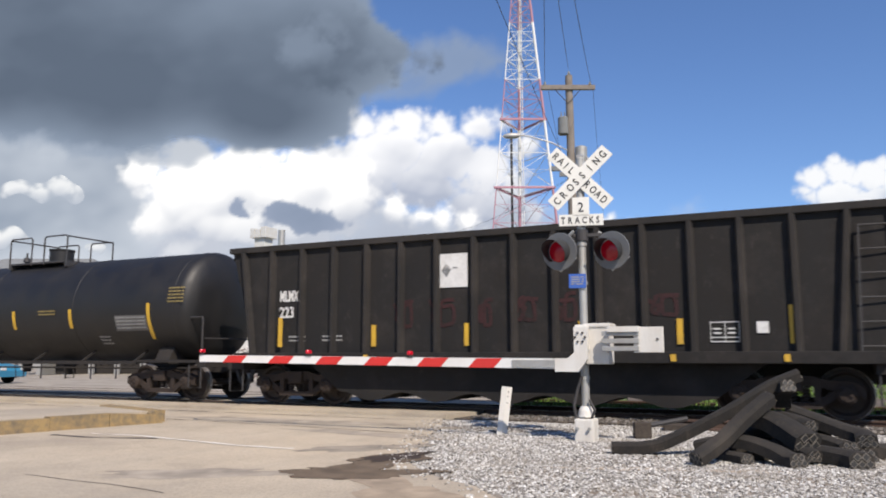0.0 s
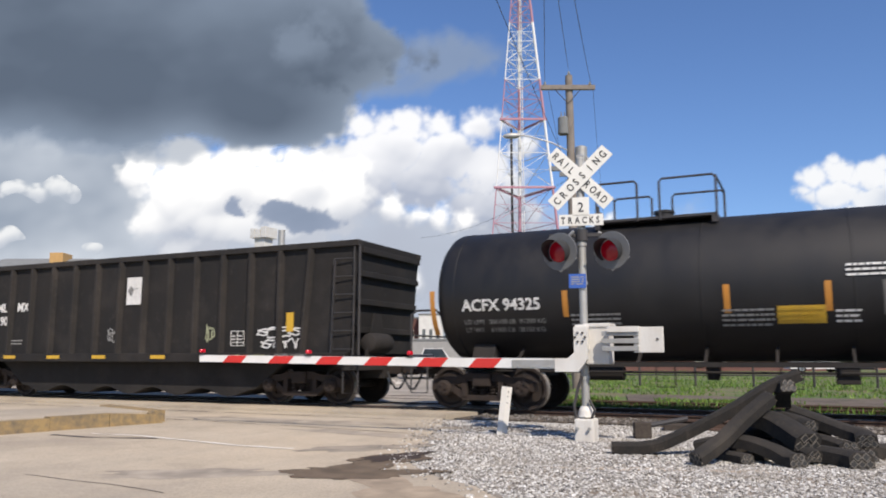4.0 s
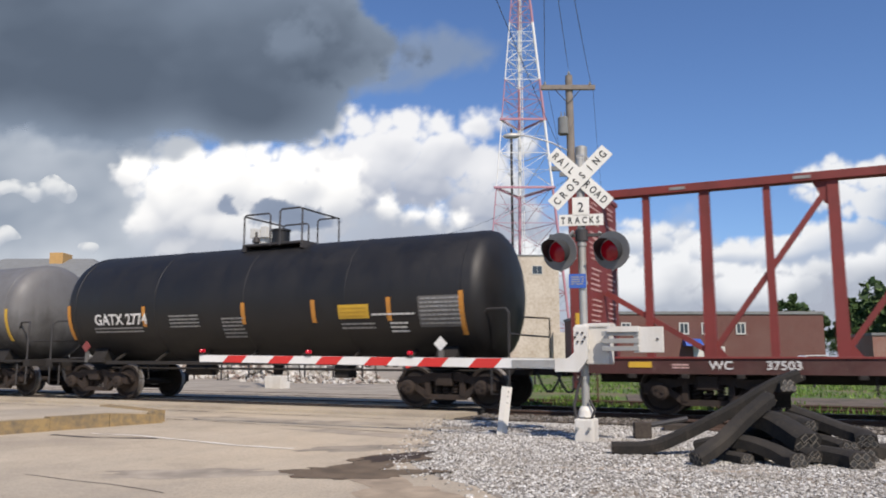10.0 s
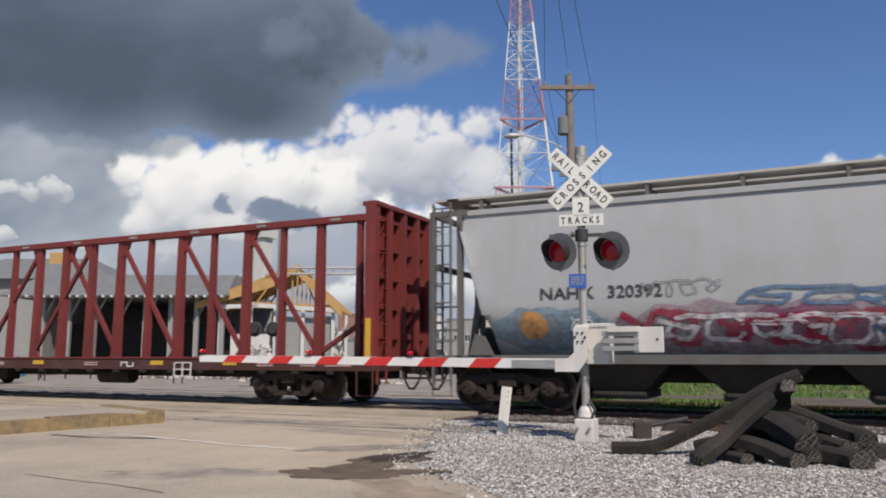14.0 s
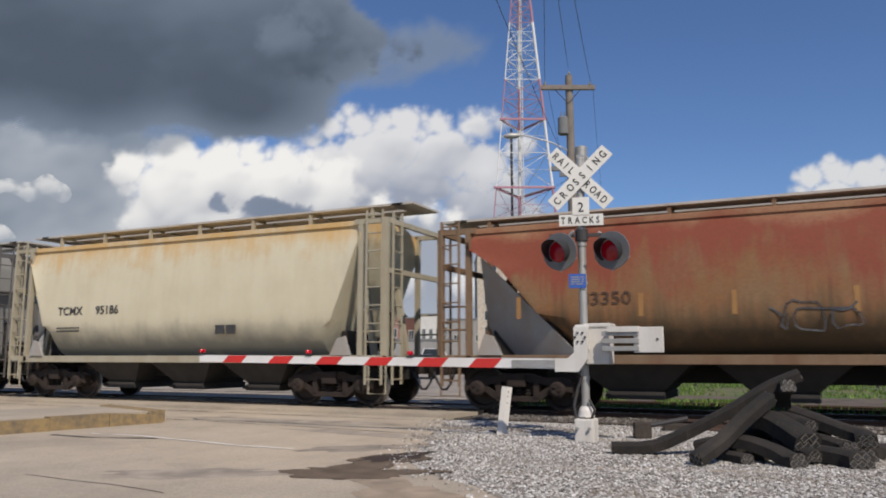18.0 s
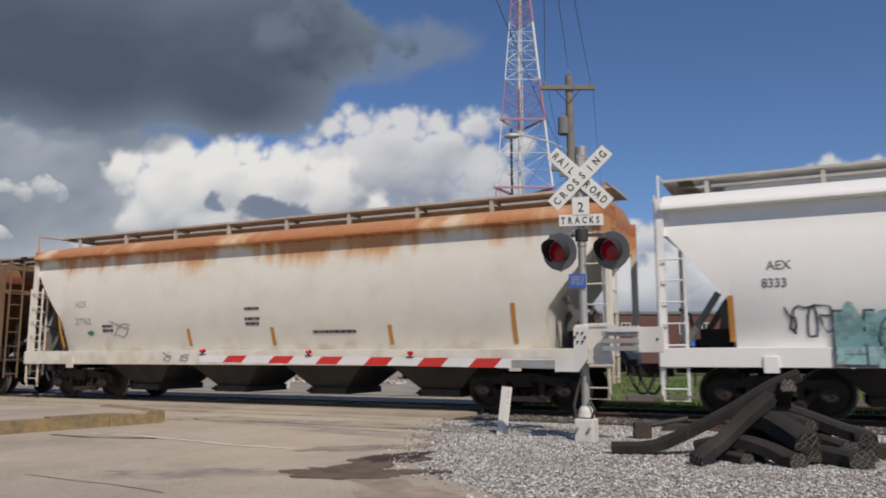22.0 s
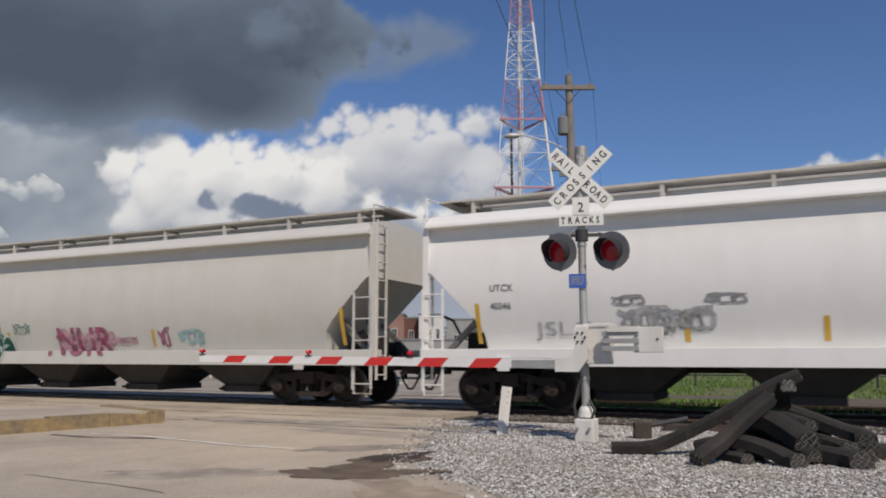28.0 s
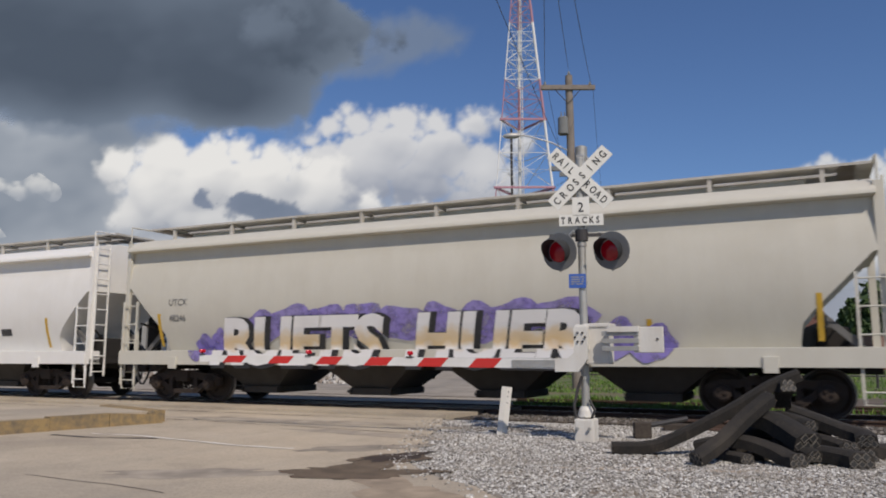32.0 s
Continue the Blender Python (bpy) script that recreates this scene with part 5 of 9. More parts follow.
# dark patch of dirt, with the shadow of mast and post painted in
blot("sand_drift", -5.0, 12.9, 1.5, 0.5, wet("dirt_and_shadow", (0.06, 0.05, 0.04, 1), 0.9), "dark dirt with the signal's shadow painted in, beside the rail", -0.004, 12.1, 0.1)
blot("sand_drift", -1.6, 9.0, 1.1, 0.14, wet("sandy_dirt_low", (0.27, 0.22, 0.165, 1), 0.9), "brown dirt drift in the gravel", -0.009, 9.2, 0.3)


# crushed stone, one joined heap of many small chips
def chips(name, count, region, size, material, label, z, seed, kind="stuff", squash=0.6, category="gravel"):
    rnd = np.random.RandomState(seed)
    xy = []
    while len(xy) < count:
        x, y = rnd.uniform(region[0], region[1]), rnd.uniform(region[2], region[3])
        if region[4](x, y):
            xy.append((x, y))
    xy = np.array(xy)
    n = len(xy)
    base = np.array([(1, 0, 0), (-1, 0, 0), (0, 1, 0), (0, -1, 0), (0, 0, 1), (0, 0, -1)], float)
    tri = np.array([(0, 2, 4), (2, 1, 4), (1, 3, 4), (3, 0, 4), (2, 0, 5), (1, 2, 5), (3, 1, 5), (0, 3, 5)])
    s = size * rnd.uniform(0.45, 1.25, (n, 1, 1)) * rnd.uniform(0.6, 1.3, (n, 6, 1))
    v = base[None] * s
    v = v + rnd.normal(0, size * 0.16, v.shape)
    a = rnd.uniform(0, 2 * np.pi, n)
    t = rnd.uniform(-0.9, 0.9, n)
    y2 = v[..., 1] * np.cos(t)[:, None] - v[..., 2] * np.sin(t)[:, None]
    z2 = v[..., 1] * np.sin(t)[:, None] + v[..., 2] * np.cos(t)[:, None]
    x3 = v[..., 0] * np.cos(a)[:, None] - y2 * np.sin(a)[:, None]
    y3 = v[..., 0] * np.sin(a)[:, None] + y2 * np.cos(a)[:, None]
    out = np.stack([x3 + xy[:, :1], y3 + xy[:, 1:2], z2 * squash + z + size * 0.25 * rnd.uniform(0, 1, (n, 1))], -1).reshape(-1, 3)
    faces = (tri[None] + (np.arange(n) * 6)[:, None, None]).reshape(-1, 3)
    mesh = bpy.data.meshes.new(name)
    mesh.from_pydata(out.tolist(), [], faces.tolist())
    mesh.materials.append(material)
    return tagged(new(name, mesh), label, category, kind=kind)


def edge_x(y):
    for (x0, y0), (x1, y1) in zip(EDGE, EDGE[1:]):
        if y1 <= y <= y0:
            return x0 + (x1 - x0) * (y - y0) / (y1 - y0)
    return -6.5


chips("gravel", 80000, (-6.5, 3.5, 5.0, 14.4, lambda x, y: x > edge_x(y) + 0.25 * noise.noise(Vector((x * 2, y * 2, 0)))), 0.0195, STONES, "pale crushed limestone beside the track", GZ - 0.012, 1)
chips("scattered_gravel", 420, (-8.0, 0, 5.0, 14.2, lambda x, y: -1.1 < x - edge_x(y) < 0.05 and np.random.RandomState(int(abs(x * 9173 + y * 3571))).rand() > (edge_x(y) - x) / 0.6), 0.022, STONES, "stray stone chips on the concrete", GZ + 0.004, 2)
chips("track_ballast", 9000, (-6.4, 9, 14.4, 18.8, lambda x, y: not 15.78 < y < 15.92 and not 17.28 < y < 17.42), 0.04, island("dark_ballast", ((0.0, (0.05, 0.045, 0.04, 1)), (0.7, (0.12, 0.105, 0.09, 1)), (1.0, (0.3, 0.28, 0.26, 1)))), "dark dirty ballast under the train", GZ + 0.02, 3)
chips("track_ballast", 7000, (-45, -24.1, 13.2, 15.6, lambda x, y: True), 0.045, STONES, "pale ballast beside the rails", GZ + 0.025, 4)


# ---- the tracks ----
def rail_profile(y, z0):
    return [(y - 0.07, z0), (y + 0.07, z0), (y + 0.065, z0 + 0.02), (y + 0.012, z0 + 0.035), (y + 0.01, z0 + 0.12), (y + 0.036, z0 + 0.135), (y + 0.034, z0 + 0.165), (y + 0.025, z0 + 0.17),
            (y - 0.025, z0 + 0.17), (y - 0.034, z0 + 0.165), (y - 0.036, z0 + 0.135), (y - 0.01, z0 + 0.12), (y - 0.012, z0 + 0.035), (y - 0.065, z0 + 0.02)]


def track(name, label, y, x0, x1, top, tie_x0, tie_x1, shiny):
    tr = thing(name, label, "railway track", kind="structure")
    for s in (-1, 1):
        bm = bmesh.new()
        prism_x(bm, rail_profile(y + s * 0.7525, top - 0.17), x0, x1)
        r = part("rail", bm, RAIL_RUST, tr)
        bm = bmesh.new()
        box(bm, (x0, y + s * 0.7525 - 0.024, top - 0.001), (x1, y + s * 0.7525 + 0.024, top + 0.002))
        part("rail_head", bm, TREAD if shiny else RAIL_RUST, r, "bright worn running surface" if shiny else "")
    bm = bmesh.new()
    box(bm, (-0.115, -1.3, -0.09), (0.115, 1.3, 0.09), 0.01)
    tie = as_mesh("tie", bm, TIE_WOOD)
    bm = bmesh.new()
    box(bm, (-0.1, -0.18, 0), (0.1, 0.18, 0.02))
    for a in (-0.06, 0.06):
        for b in (-0.12, 0.12):
            box(bm, (a - 0.012, b - 0.02, 0.02), (a + 0.012, b + 0.02, 0.05))
    plate = as_mesh("tie_plate", bm, RAIL_RUST)
    rnd = random.Random(4)
    x = tie_x0
    while x < tie_x1:
        t = share("tie", tie, tr, pose(x + rnd.uniform(-0.03, 0.03), y, top - 0.275, 0, 0, rnd.uniform(-1.5, 1.5)))
        share("tie_plate", plate, t, pose(0, -0.7525, 0.085))
        x += 0.52
    return tr


track("main_track", "main railway track, rusty rails with bright heads", TRACK_Y, -200, 120, 0.0, -6.2, 14, True)
track("second_track", "weathered second railway track behind the main one", 21.4, -200, 120, -0.1, -5.5, 14, False)
bm = bmesh.new()
for yy in (15.70, 15.99):
    box(bm, (-24, yy - 0.06, -0.2), (-6.5, yy + 0.06, -0.022))
structure("flangeway_rubber", bm, RUBBER, "black rubber strips beside the crossing rail", "crossing strip")

# switch rods and a loose rail length near the pile
def rail_scrap():
    t = thing("loose_rail", "short rusty rail offcut lying beside the track", "rail offcut", pose(-1.4, 14.0, GZ + 0.01, 0, 0, 6))
    bm = bmesh.new()
    prism_x(bm, rail_profile(0, 0), -0.9, 0.9)
    part("rail", bm, RAIL_RUST, t)
    bm = bmesh.new()
    box(bm, (-1.0, -0.2, -0.02), (-0.5, 0.25, 0.1), 0.02)
    part("tie_block", bm, TIE_WOOD, t)
    bm = bmesh.new()
    box(bm, (0.4, -0.3, -0.02), (0.9, 0.3, 0.12), 0.02)
    part("tie_block", bm, TIE_WOOD, t)
    t = thing("timber_block", "short black timber block standing in the gravel", "timber block", pose(-2.45, 12.3, GZ, 0, 0, 20))
    bm = bmesh.new()
    box(bm, (-0.13, -0.1, 0), (0.13, 0.1, 0.24), 0.015)
    part("block", bm, TIE_WOOD, t)
    bm = bmesh.new()
    tube(bm, (0, 0, 0.17), (0.75, 0.35, 0.27), 0.04, 8)
    part("rod", bm, DARK_STEEL, t)


rail_scrap()


# ---- kerbed median ----
def median():
    t = thing("median_kerb", "raised concrete median kerb with worn yellow paint", "kerb", kind="structure")
    a, b = Vector((-11.45, 11.2, 0)), Vector((-12.6, 6.0, 0))
    n = 5
    rnd = random.Random(2)
    for i in range(n):
        p, q = a.lerp(b, i / n), a.lerp(b, (i + 0.985) / n)
        bm = bmesh.new()
        d = (q - p).normalized()
        s = Vector((-d.y, d.x, 0))
        prof = [(0.03, GZ - 0.1), (0.02, GZ + 0.17), (-0.04, GZ + 0.22), (-0.24, GZ + 0.225), (-0.24, GZ - 0.1)]
        j = rnd.uniform(-0.015, 0.015)
        j2 = -0.07 if i == 0 else j
        rings(bm, [[(c - s * (o + j)) + Vector((0, 0, z + (jj if z > GZ else 0))) for o, z in prof] for c, jj in ((p, j2), (q, j))])
        part("kerb_stone", bm, KERB_YELLOW, t)
    bm = bmesh.new()
    far = [(-13.9, 11.9), (-11.65, 11.25), (-12.8, 6.0), (-16.0, 6.0)]
    rings(bm, [[(x, y, GZ - 0.1) for x, y in far], [(x, y, GZ + 0.2) for x, y in far]])
    part("median_top", bm, CONCRETE, t)
    bm = bmesh.new()
    p, q = Vector((-11.45, 11.2, 0)), Vector((-13.9, 12.05, 0))
    d = (q - p).normalized()
    s = Vector((d.y, -d.x, 0))
    rings(bm, [[(c - s * o) + Vector((0, 0, z)) for o, z in ((0.12, GZ - 0.1), (0.1, GZ + 0.17), (0.03, GZ + 0.22), (-0.18, GZ + 0.225), (-0.18, GZ - 0.1))] for c in (p, q)])
    part("kerb_stone", bm, KERB_YELLOW, t)


median()


# blotchy wear of the slabs: old patches and tyre marks
PATCH_MATS = [wet("old_patch", (0.215, 0.185, 0.145, 1), 0.9), wet("pale_patch", (0.255, 0.22, 0.175, 1), 0.9), wet("oil_mark", (0.15, 0.128, 0.1, 1), 0.8)]
rnd = random.Random(11)
for i, (x, y, rx, ry, k, turn) in enumerate(((-6.6, 11.0, 1.6, 0.3, 1, -0.1), (-9.6, 12.6, 2.8, 0.35, 1, 0.05), (-6.2, 6.4, 1.1, 0.3, 1, 0.5), (-6.2, 12.4, 0.7, 0.2, 0, 0.3), (-5.6, 9.3, 0.8, 0.35, 0, 0.8))):
    blot("slab_patch", x, y, rx, ry, PATCH_MATS[k], ("old dull patch on the concrete", "pale worn patch on the concrete", "dark oily mark on the concrete")[k], 0.001 + 0.0001 * i, 20 + i, turn)
# ---- the crossing signal with its gate ----
def crossing_signal():
    t = thing("crossing_signal", "railroad crossing signal with crossbuck, red lamps and lowered gate arm", "crossing signal", pose(-3.15, 11.64, GZ))
    face = 14  # turn of the sign faces
    def turned(x, y, z):
        return Matrix.Translation((0, 0, 0)) @ Matrix.Rotation(radians(face), 4, "Z") @ Matrix.Translation((x, y, z))
    bm = bmesh.new()
    tube(bm, (0, 0, 0.35), (0, 0, 4.35), 0.062, 18)
    lathe(bm, [(0, 0.066), (0.03, 0.066), (0.06, 0.02)], (0, 0, 4.33), (0, 0, 1), 18)
    for z in (0.9, 2.35, 2.95):
        lathe(bm, [(0, 0.075), (0.05, 0.075)], (0, 0, z), (0, 0, 1), 18)
    part("mast", bm, GALVANISED, t, "galvanised steel mast", True)
    bm = bmesh.new()
    box(bm, (-0.15, -0.15, -0.05), (0.15, 0.15, 0.32), 0.03)
    lathe(bm, [(0, 0.13), (0.1, 0.11), (0.16, 0.075)], (0, 0, 0.34), (0, 0, 1), 16)
    base = part("junction_base", bm, CABINET_WHITE, t, "white cast junction box base")
    for a in (-0.09, 0.09):
        bm = bmesh.new()
        lathe(bm, [(0, 0.025), (0.03, 0.025)], (a, -0.17, 0.18), (0, -1, 0), 6)
        part("bolt", bm, GALVANISED, base)
    bm = bmesh.new()
    path_tube(bm, [(-0.12, -0.1, 0.3), (-0.15, -0.12, 0.5), (-0.1, -0.08, 0.75), (-0.03, -0.07, 0.95)], 0.025, 8)
    path_tube(bm, [(0.1, -0.1, 0.3), (0.16, -0.1, 0.45), (0.08, -0.08, 0.6)], 0.02, 8)
    part("conduit", bm, DARK_STEEL, t)
    # crossbuck
    for k, (angle, y) in enumerate(((45, -0.115), (-45, -0.095))):
        bm = bmesh.new()
        box(bm, (-0.61, -0.006, -0.115), (0.61, 0.006, 0.115), 0.003)
        blade = part("crossbuck_blade", bm, SIGN_WHITE, t, "white crossbuck blade with black letters")
        blade.matrix_basis = turned(0, y, 4.02) @ Matrix.Rotation(radians(-angle), 4, "Y")
        if angle == 45:
            for k, ch in enumerate("CROSSING"):
                letters(ch, 0.165, SIGN_BLACK, blade, Matrix.Translation((-0.56 + 0.145 * k + (0.03 if ch == "I" else 0), -0.008, -0.057)), 0.002, 0.8, 0.003)
        else:
            for k, ch in enumerate("RAIL"):
                letters(ch, 0.165, SIGN_BLACK, blade, Matrix.Translation((-0.56 + 0.115 * k + (0.02 if ch == "I" else 0), -0.008, -0.057)), 0.002, 0.8, 0.003)
            for k, ch in enumerate("ROAD"):
                letters(ch, 0.165, SIGN_BLACK, blade, Matrix.Translation((0.115 + 0.115 * k, -0.008, -0.057)), 0.002, 0.74, 0.003)
    bm = bmesh.new()
    box(bm, (-0.13, -0.006, -0.14), (0.13, 0.006, 0.16), 0.003)
    box(bm, (-0.34, -0.006, -0.29), (0.34, 0.006, -0.11), 0.003)
    plate = part("tracks_plate", bm, SIGN_WHITE, t, "white plate giving the number of tracks")
    plate.matrix_basis = turned(0, -0.1, 3.55)
    letters("2", 0.21, SIGN_BLACK, plate, Matrix.Translation((-0.05, -0.008, -0.07)), 0.002, 0.9, 0.003)
    for k, ch in enumerate("TRACKS"):
        letters(ch, 0.145, SIGN_BLACK, plate, Matrix.Translation((-0.31 + 0.108 * k, -0.008, -0.253)), 0.002, 0.76, 0.003)
    # bell on top
    bm = bmesh.new()
    lathe(bm, [(0, 0.12), (0.02, 0.13), (0.08, 0.1), (0.1, 0.03)], (0.02, 0.08, 4.3), (0, 1, 0.2), 16)
    box(bm, (-0.06, -0.03, 4.18), (0.08, 0.1, 4.42), 0.02)
    part("bell", bm, GALVANISED, t)
    # flashing lamps on a cross bar
    bm = bmesh.new()
    beam(bm, (-0.5, -0.02, 3.12), (0.5, -0.02, 3.12), 0.05, 0.05)
    lathe(bm, [(-0.09, 0.1), (0.09, 0.1)], (0, 0, 3.12), (0, 0, 1), 14)
    bar = part("lamp_bar", bm, DARK_STEEL, t)
    bar.matrix_basis = Matrix.Rotation(radians(face), 4, "Z")
    for k, (x, turn) in enumerate(((-0.35, -25), (0.44, -25))):
        m = turned(x, -0.12, 2.86) @ Matrix.Rotation(radians(turn), 4, "Z") @ Matrix.Rotation(radians(4), 4, "X") @ Matrix.Scale(1.14, 4)
        bm = bmesh.new()
        lathe(bm, [(0, 0.255), (0.012, 0.26), (0.02, 0.255)], (0, 0.01, 0), (0, 1, 0), 32)
        lathe(bm, [(0.02, 0.19), (0.16, 0.17), (0.2, 0.1)], (0, 0.01, 0), (0, 1, 0), 24)
        lamp = part("signal_lamp", bm, VISOR_GREY, t, "dull grey round backing disc of a red lamp", True)
        lamp.matrix_basis = m
        bm = bmesh.new()
        lathe(bm, [(0, 0.145), (0.015, 0.12), (0.028, 0.05)], (0, -0.002, 0), (0, -1, 0), 24)
        part("lens", bm, RED_LENS, lamp, "red glowing lens", True)
        bm = bmesh.new()
        n = 26
        loops = []
        for inner in (0, 1):
            r = 0.165 - 0.006 * inner
            front, back = [], []
            for i in range(n + 1):
                a = radians(-50 + 280 * i / n)
                cut = 0.06 + 0.2 * max(0.0, min(1.0, 0.55 + 0.6 * math.sin(a)))
                back.append((r * math.cos(a), 0.0, r * math.sin(a)))
                front.append((r * 1.02 * math.cos(a), -cut, r * 1.02 * math.sin(a) - 0.05 * cut))
            loops.append((back, front))
        (b0, f0), (b1, f1) = loops
        rings(bm, [[Vector(p) for p in q] for q in zip(b0, f0, f1, b1)])
        part("visor", bm, LAMP_BLACK, lamp, "black hood over the lens", True)
        bm = bmesh.new()
        path_tube(bm, [(-0.24 if x > 0 else 0.24, 0.03, -0.1), (0, 0.03, -0.27), (0.24 if x > 0 else -0.24, 0.03, -0.1)], 0.012, 6)
        tube(bm, (0, 0.1, 0.1), (-x * 0.5, 0.12, 0.27), 0.025, 8)
        part("lamp_bracket", bm, GALVANISED, lamp)
    bm = bmesh.new()
    box(bm, (-0.13, -0.008, -0.11), (0.13, 0.008, 0.11), 0.004)
    sign = part("blue_sign", bm, SIGN_BLUE, t, "small blue notice plate with pale unreadable lines")
    sign.matrix_basis = turned(-0.08, -0.085, 2.4)
    bm = bmesh.new()
    bars(bm, -0.1, -0.009, 0.07, 0.2, 4, 0.018, 0.018, 5, 0.002)
    part("notice_text", bm, LETTER_DIM, sign)
    # gate mechanism
    bm = bmesh.new()
    box(bm, (0.07, -0.2, 1.13), (0.42, 0.16, 1.72), 0.025)
    box(bm, (0.04, -0.22, 1.68), (0.45, 0.18, 1.74), 0.015)
    mech = part("gate_mechanism", bm, CABINET_WHITE, t, "white gate mechanism cabinet on the mast")
    bm = bmesh.new()
    box(bm, (-0.06, -0.34, 1.32), (0.14, -0.2, 1.72), 0.03)
    arm_root = [(-0.36, 1.02), (0.0, 1.02), (0.14, 1.2), (0.14, 1.68), (-0.06, 1.68), (-0.06, 1.3), (-0.16, 1.22), (-0.36, 1.22)]
    prism_y(bm, arm_root, -0.38, -0.32)
    part("arm_bracket", bm, CABINET_WHITE, t, "white steel bracket that carries the gate arm")
    for k in range(6):
        a = k * math.pi / 3
        bm = bmesh.new()
        lathe(bm, [(0, 0.018), (0.02, 0.018)], (0.04 + 0.075 * math.cos(a), -0.38, 1.53 + 0.075 * math.sin(a)), (0, -1, 0), 6)
        part("bolt", bm, DARK_STEEL, mech)
    for z in (1.36, 1.47, 1.58):
        bm = bmesh.new()
        box(bm, (0.36, -0.37, z - 0.035), (0.9, -0.31, z + 0.035), 0.006)
        part("counterweight_arm", bm, GALVANISED, t)
    bm = bmesh.new()
    box(bm, (0.82, -0.34, 1.3), (1.24, -0.27, 1.67), 0.012)
    cw = part("counterweight", bm, CABINET_WHITE, t, "white counterweight plate")
    bm = bmesh.new()
    lathe(bm, [(0, 0.018), (0.012, 0.018)], (1.16, -0.34, 1.49), (0, -1, 0), 10)
    part("bolt", bm, DARK_STEEL, cw)
    bm = bmesh.new()
    prism_y(bm, [(0.45, 1.6), (0.9, 1.6), (0.9, 1.68), (0.45, 1.68)], -0.4, -0.26)
    part("counterweight_cap", bm, CABINET_WHITE, t)
    # arm
    z0, L = 1.135, 7.05
    droop = 0.08
    bm = bmesh.new()
    rings(bm, [[(-0.3 - L * u, -0.36, z0 + droop * u - 0.075 + 0.012 * u), (-0.3 - L * u, -0.335, z0 + droop * u - 0.075 + 0.012 * u), (-0.3 - L * u, -0.335, z0 + droop * u + 0.075 - 0.012 * u), (-0.3 - L * u, -0.36, z0 + droop * u + 0.075 - 0.012 * u)] for u in [i / 12 for i in range(13)]])
    arm = part("gate_arm", bm, GATE_WHITE, t, "white gate arm with slanted red stripes")
    for middle in (-1.5, -2.42, -3.43, -4.42, -5.45, -6.5):
        u0 = (-middle - 0.3) / L - 0.031
        bm = bmesh.new()
        xa, xb = -0.3 - L * u0, -0.3 - L * (u0 + 0.062)
        za = z0 + droop * u0
        h = 0.074 - 0.012 * u0
        prism_y(bm, [(xa + 0.07, za + h), (xb + 0.07, za + h), (xb - 0.07, za - h), (xa - 0.07, za - h)], -0.366, -0.359)
        part("red_stripe", bm, GATE_RED, arm)
    for u in (0.36, 0.647, 0.992):
        x, z = -0.3 - L * u, z0 + droop * u + 0.065
        bm = bmesh.new()
        box(bm, (x - 0.06, -0.375, z), (x + 0.06, -0.32, z + 0.02))
        lathe(bm, [(0, 0.02), (0.05, 0.02)], (x, -0.348, z), (0, 0, 1), 8)
        gl = part("arm_lamp", bm, LAMP_BLACK, arm)
        for s in (-1, 1):
            bm = bmesh.new()
            lathe(bm, [(0.0, 0.036), (0.03, 0.034), (0.045, 0.02)], (x, -0.348 - 0.02 * s, z + 0.075), (0, -1 if s > 0 else 1, 0), 16)
            part("arm_lens", bm, RED_SMALL, gl, "small red lens")
    bm = bmesh.new()
    box(bm, (-1.05, -0.372, z0 - 0.06), (-0.28, -0.36, z0 + 0.06))
    for x in (-0.95, -0.7, -0.45):
        for z in (-0.04, 0.04):
            lathe(bm, [(0, 0.012), (0.012, 0.012)], (x, -0.372, z0 + z), (0, -1, 0), 6)
    path_tube(bm, [(-0.4, -0.35, z0 + 0.08), (-1.6, -0.35, z0 + 0.085), (-3.0, -0.35, z0 + 0.09)], 0.008, 5)
    part("splice_plate", bm, GALVANISED, arm)
    return t


crossing_signal()


def marker_post():
    t = thing("marker_post", "short white flat marker post leaning in the gravel", "marker post", pose(-4.66, 12.0, GZ, 0, 7, 25))
    bm = bmesh.new()
    rings(bm, [[(-0.085, -0.02, z), (0.0, -0.045, z), (0.085, -0.02, z), (0.08, -0.01, z), (0.0, -0.03, z), (-0.08, -0.01, z)] for z in (-0.1, 0.2, 0.45, 0.76)])
    p = part("post", bm, CABINET_WHITE, t)
    for z in (0.5, 0.6, 0.68):
        bm = bmesh.new()
        lathe(bm, [(0, 0.01), (0.006, 0.01)], (0.03, -0.04, z), (0, -1, 0), 8)
        part("rivet", bm, DARK_STEEL, p)


marker_post()


# ---- heap of old rubber crossing strips ----
def strip_section(w, h):
    return [(-w / 2, 0), (w / 2, 0), (w / 2, h * 0.75), (w * 0.3, h), (-w * 0.3, h), (-w / 2, h * 0.75)]


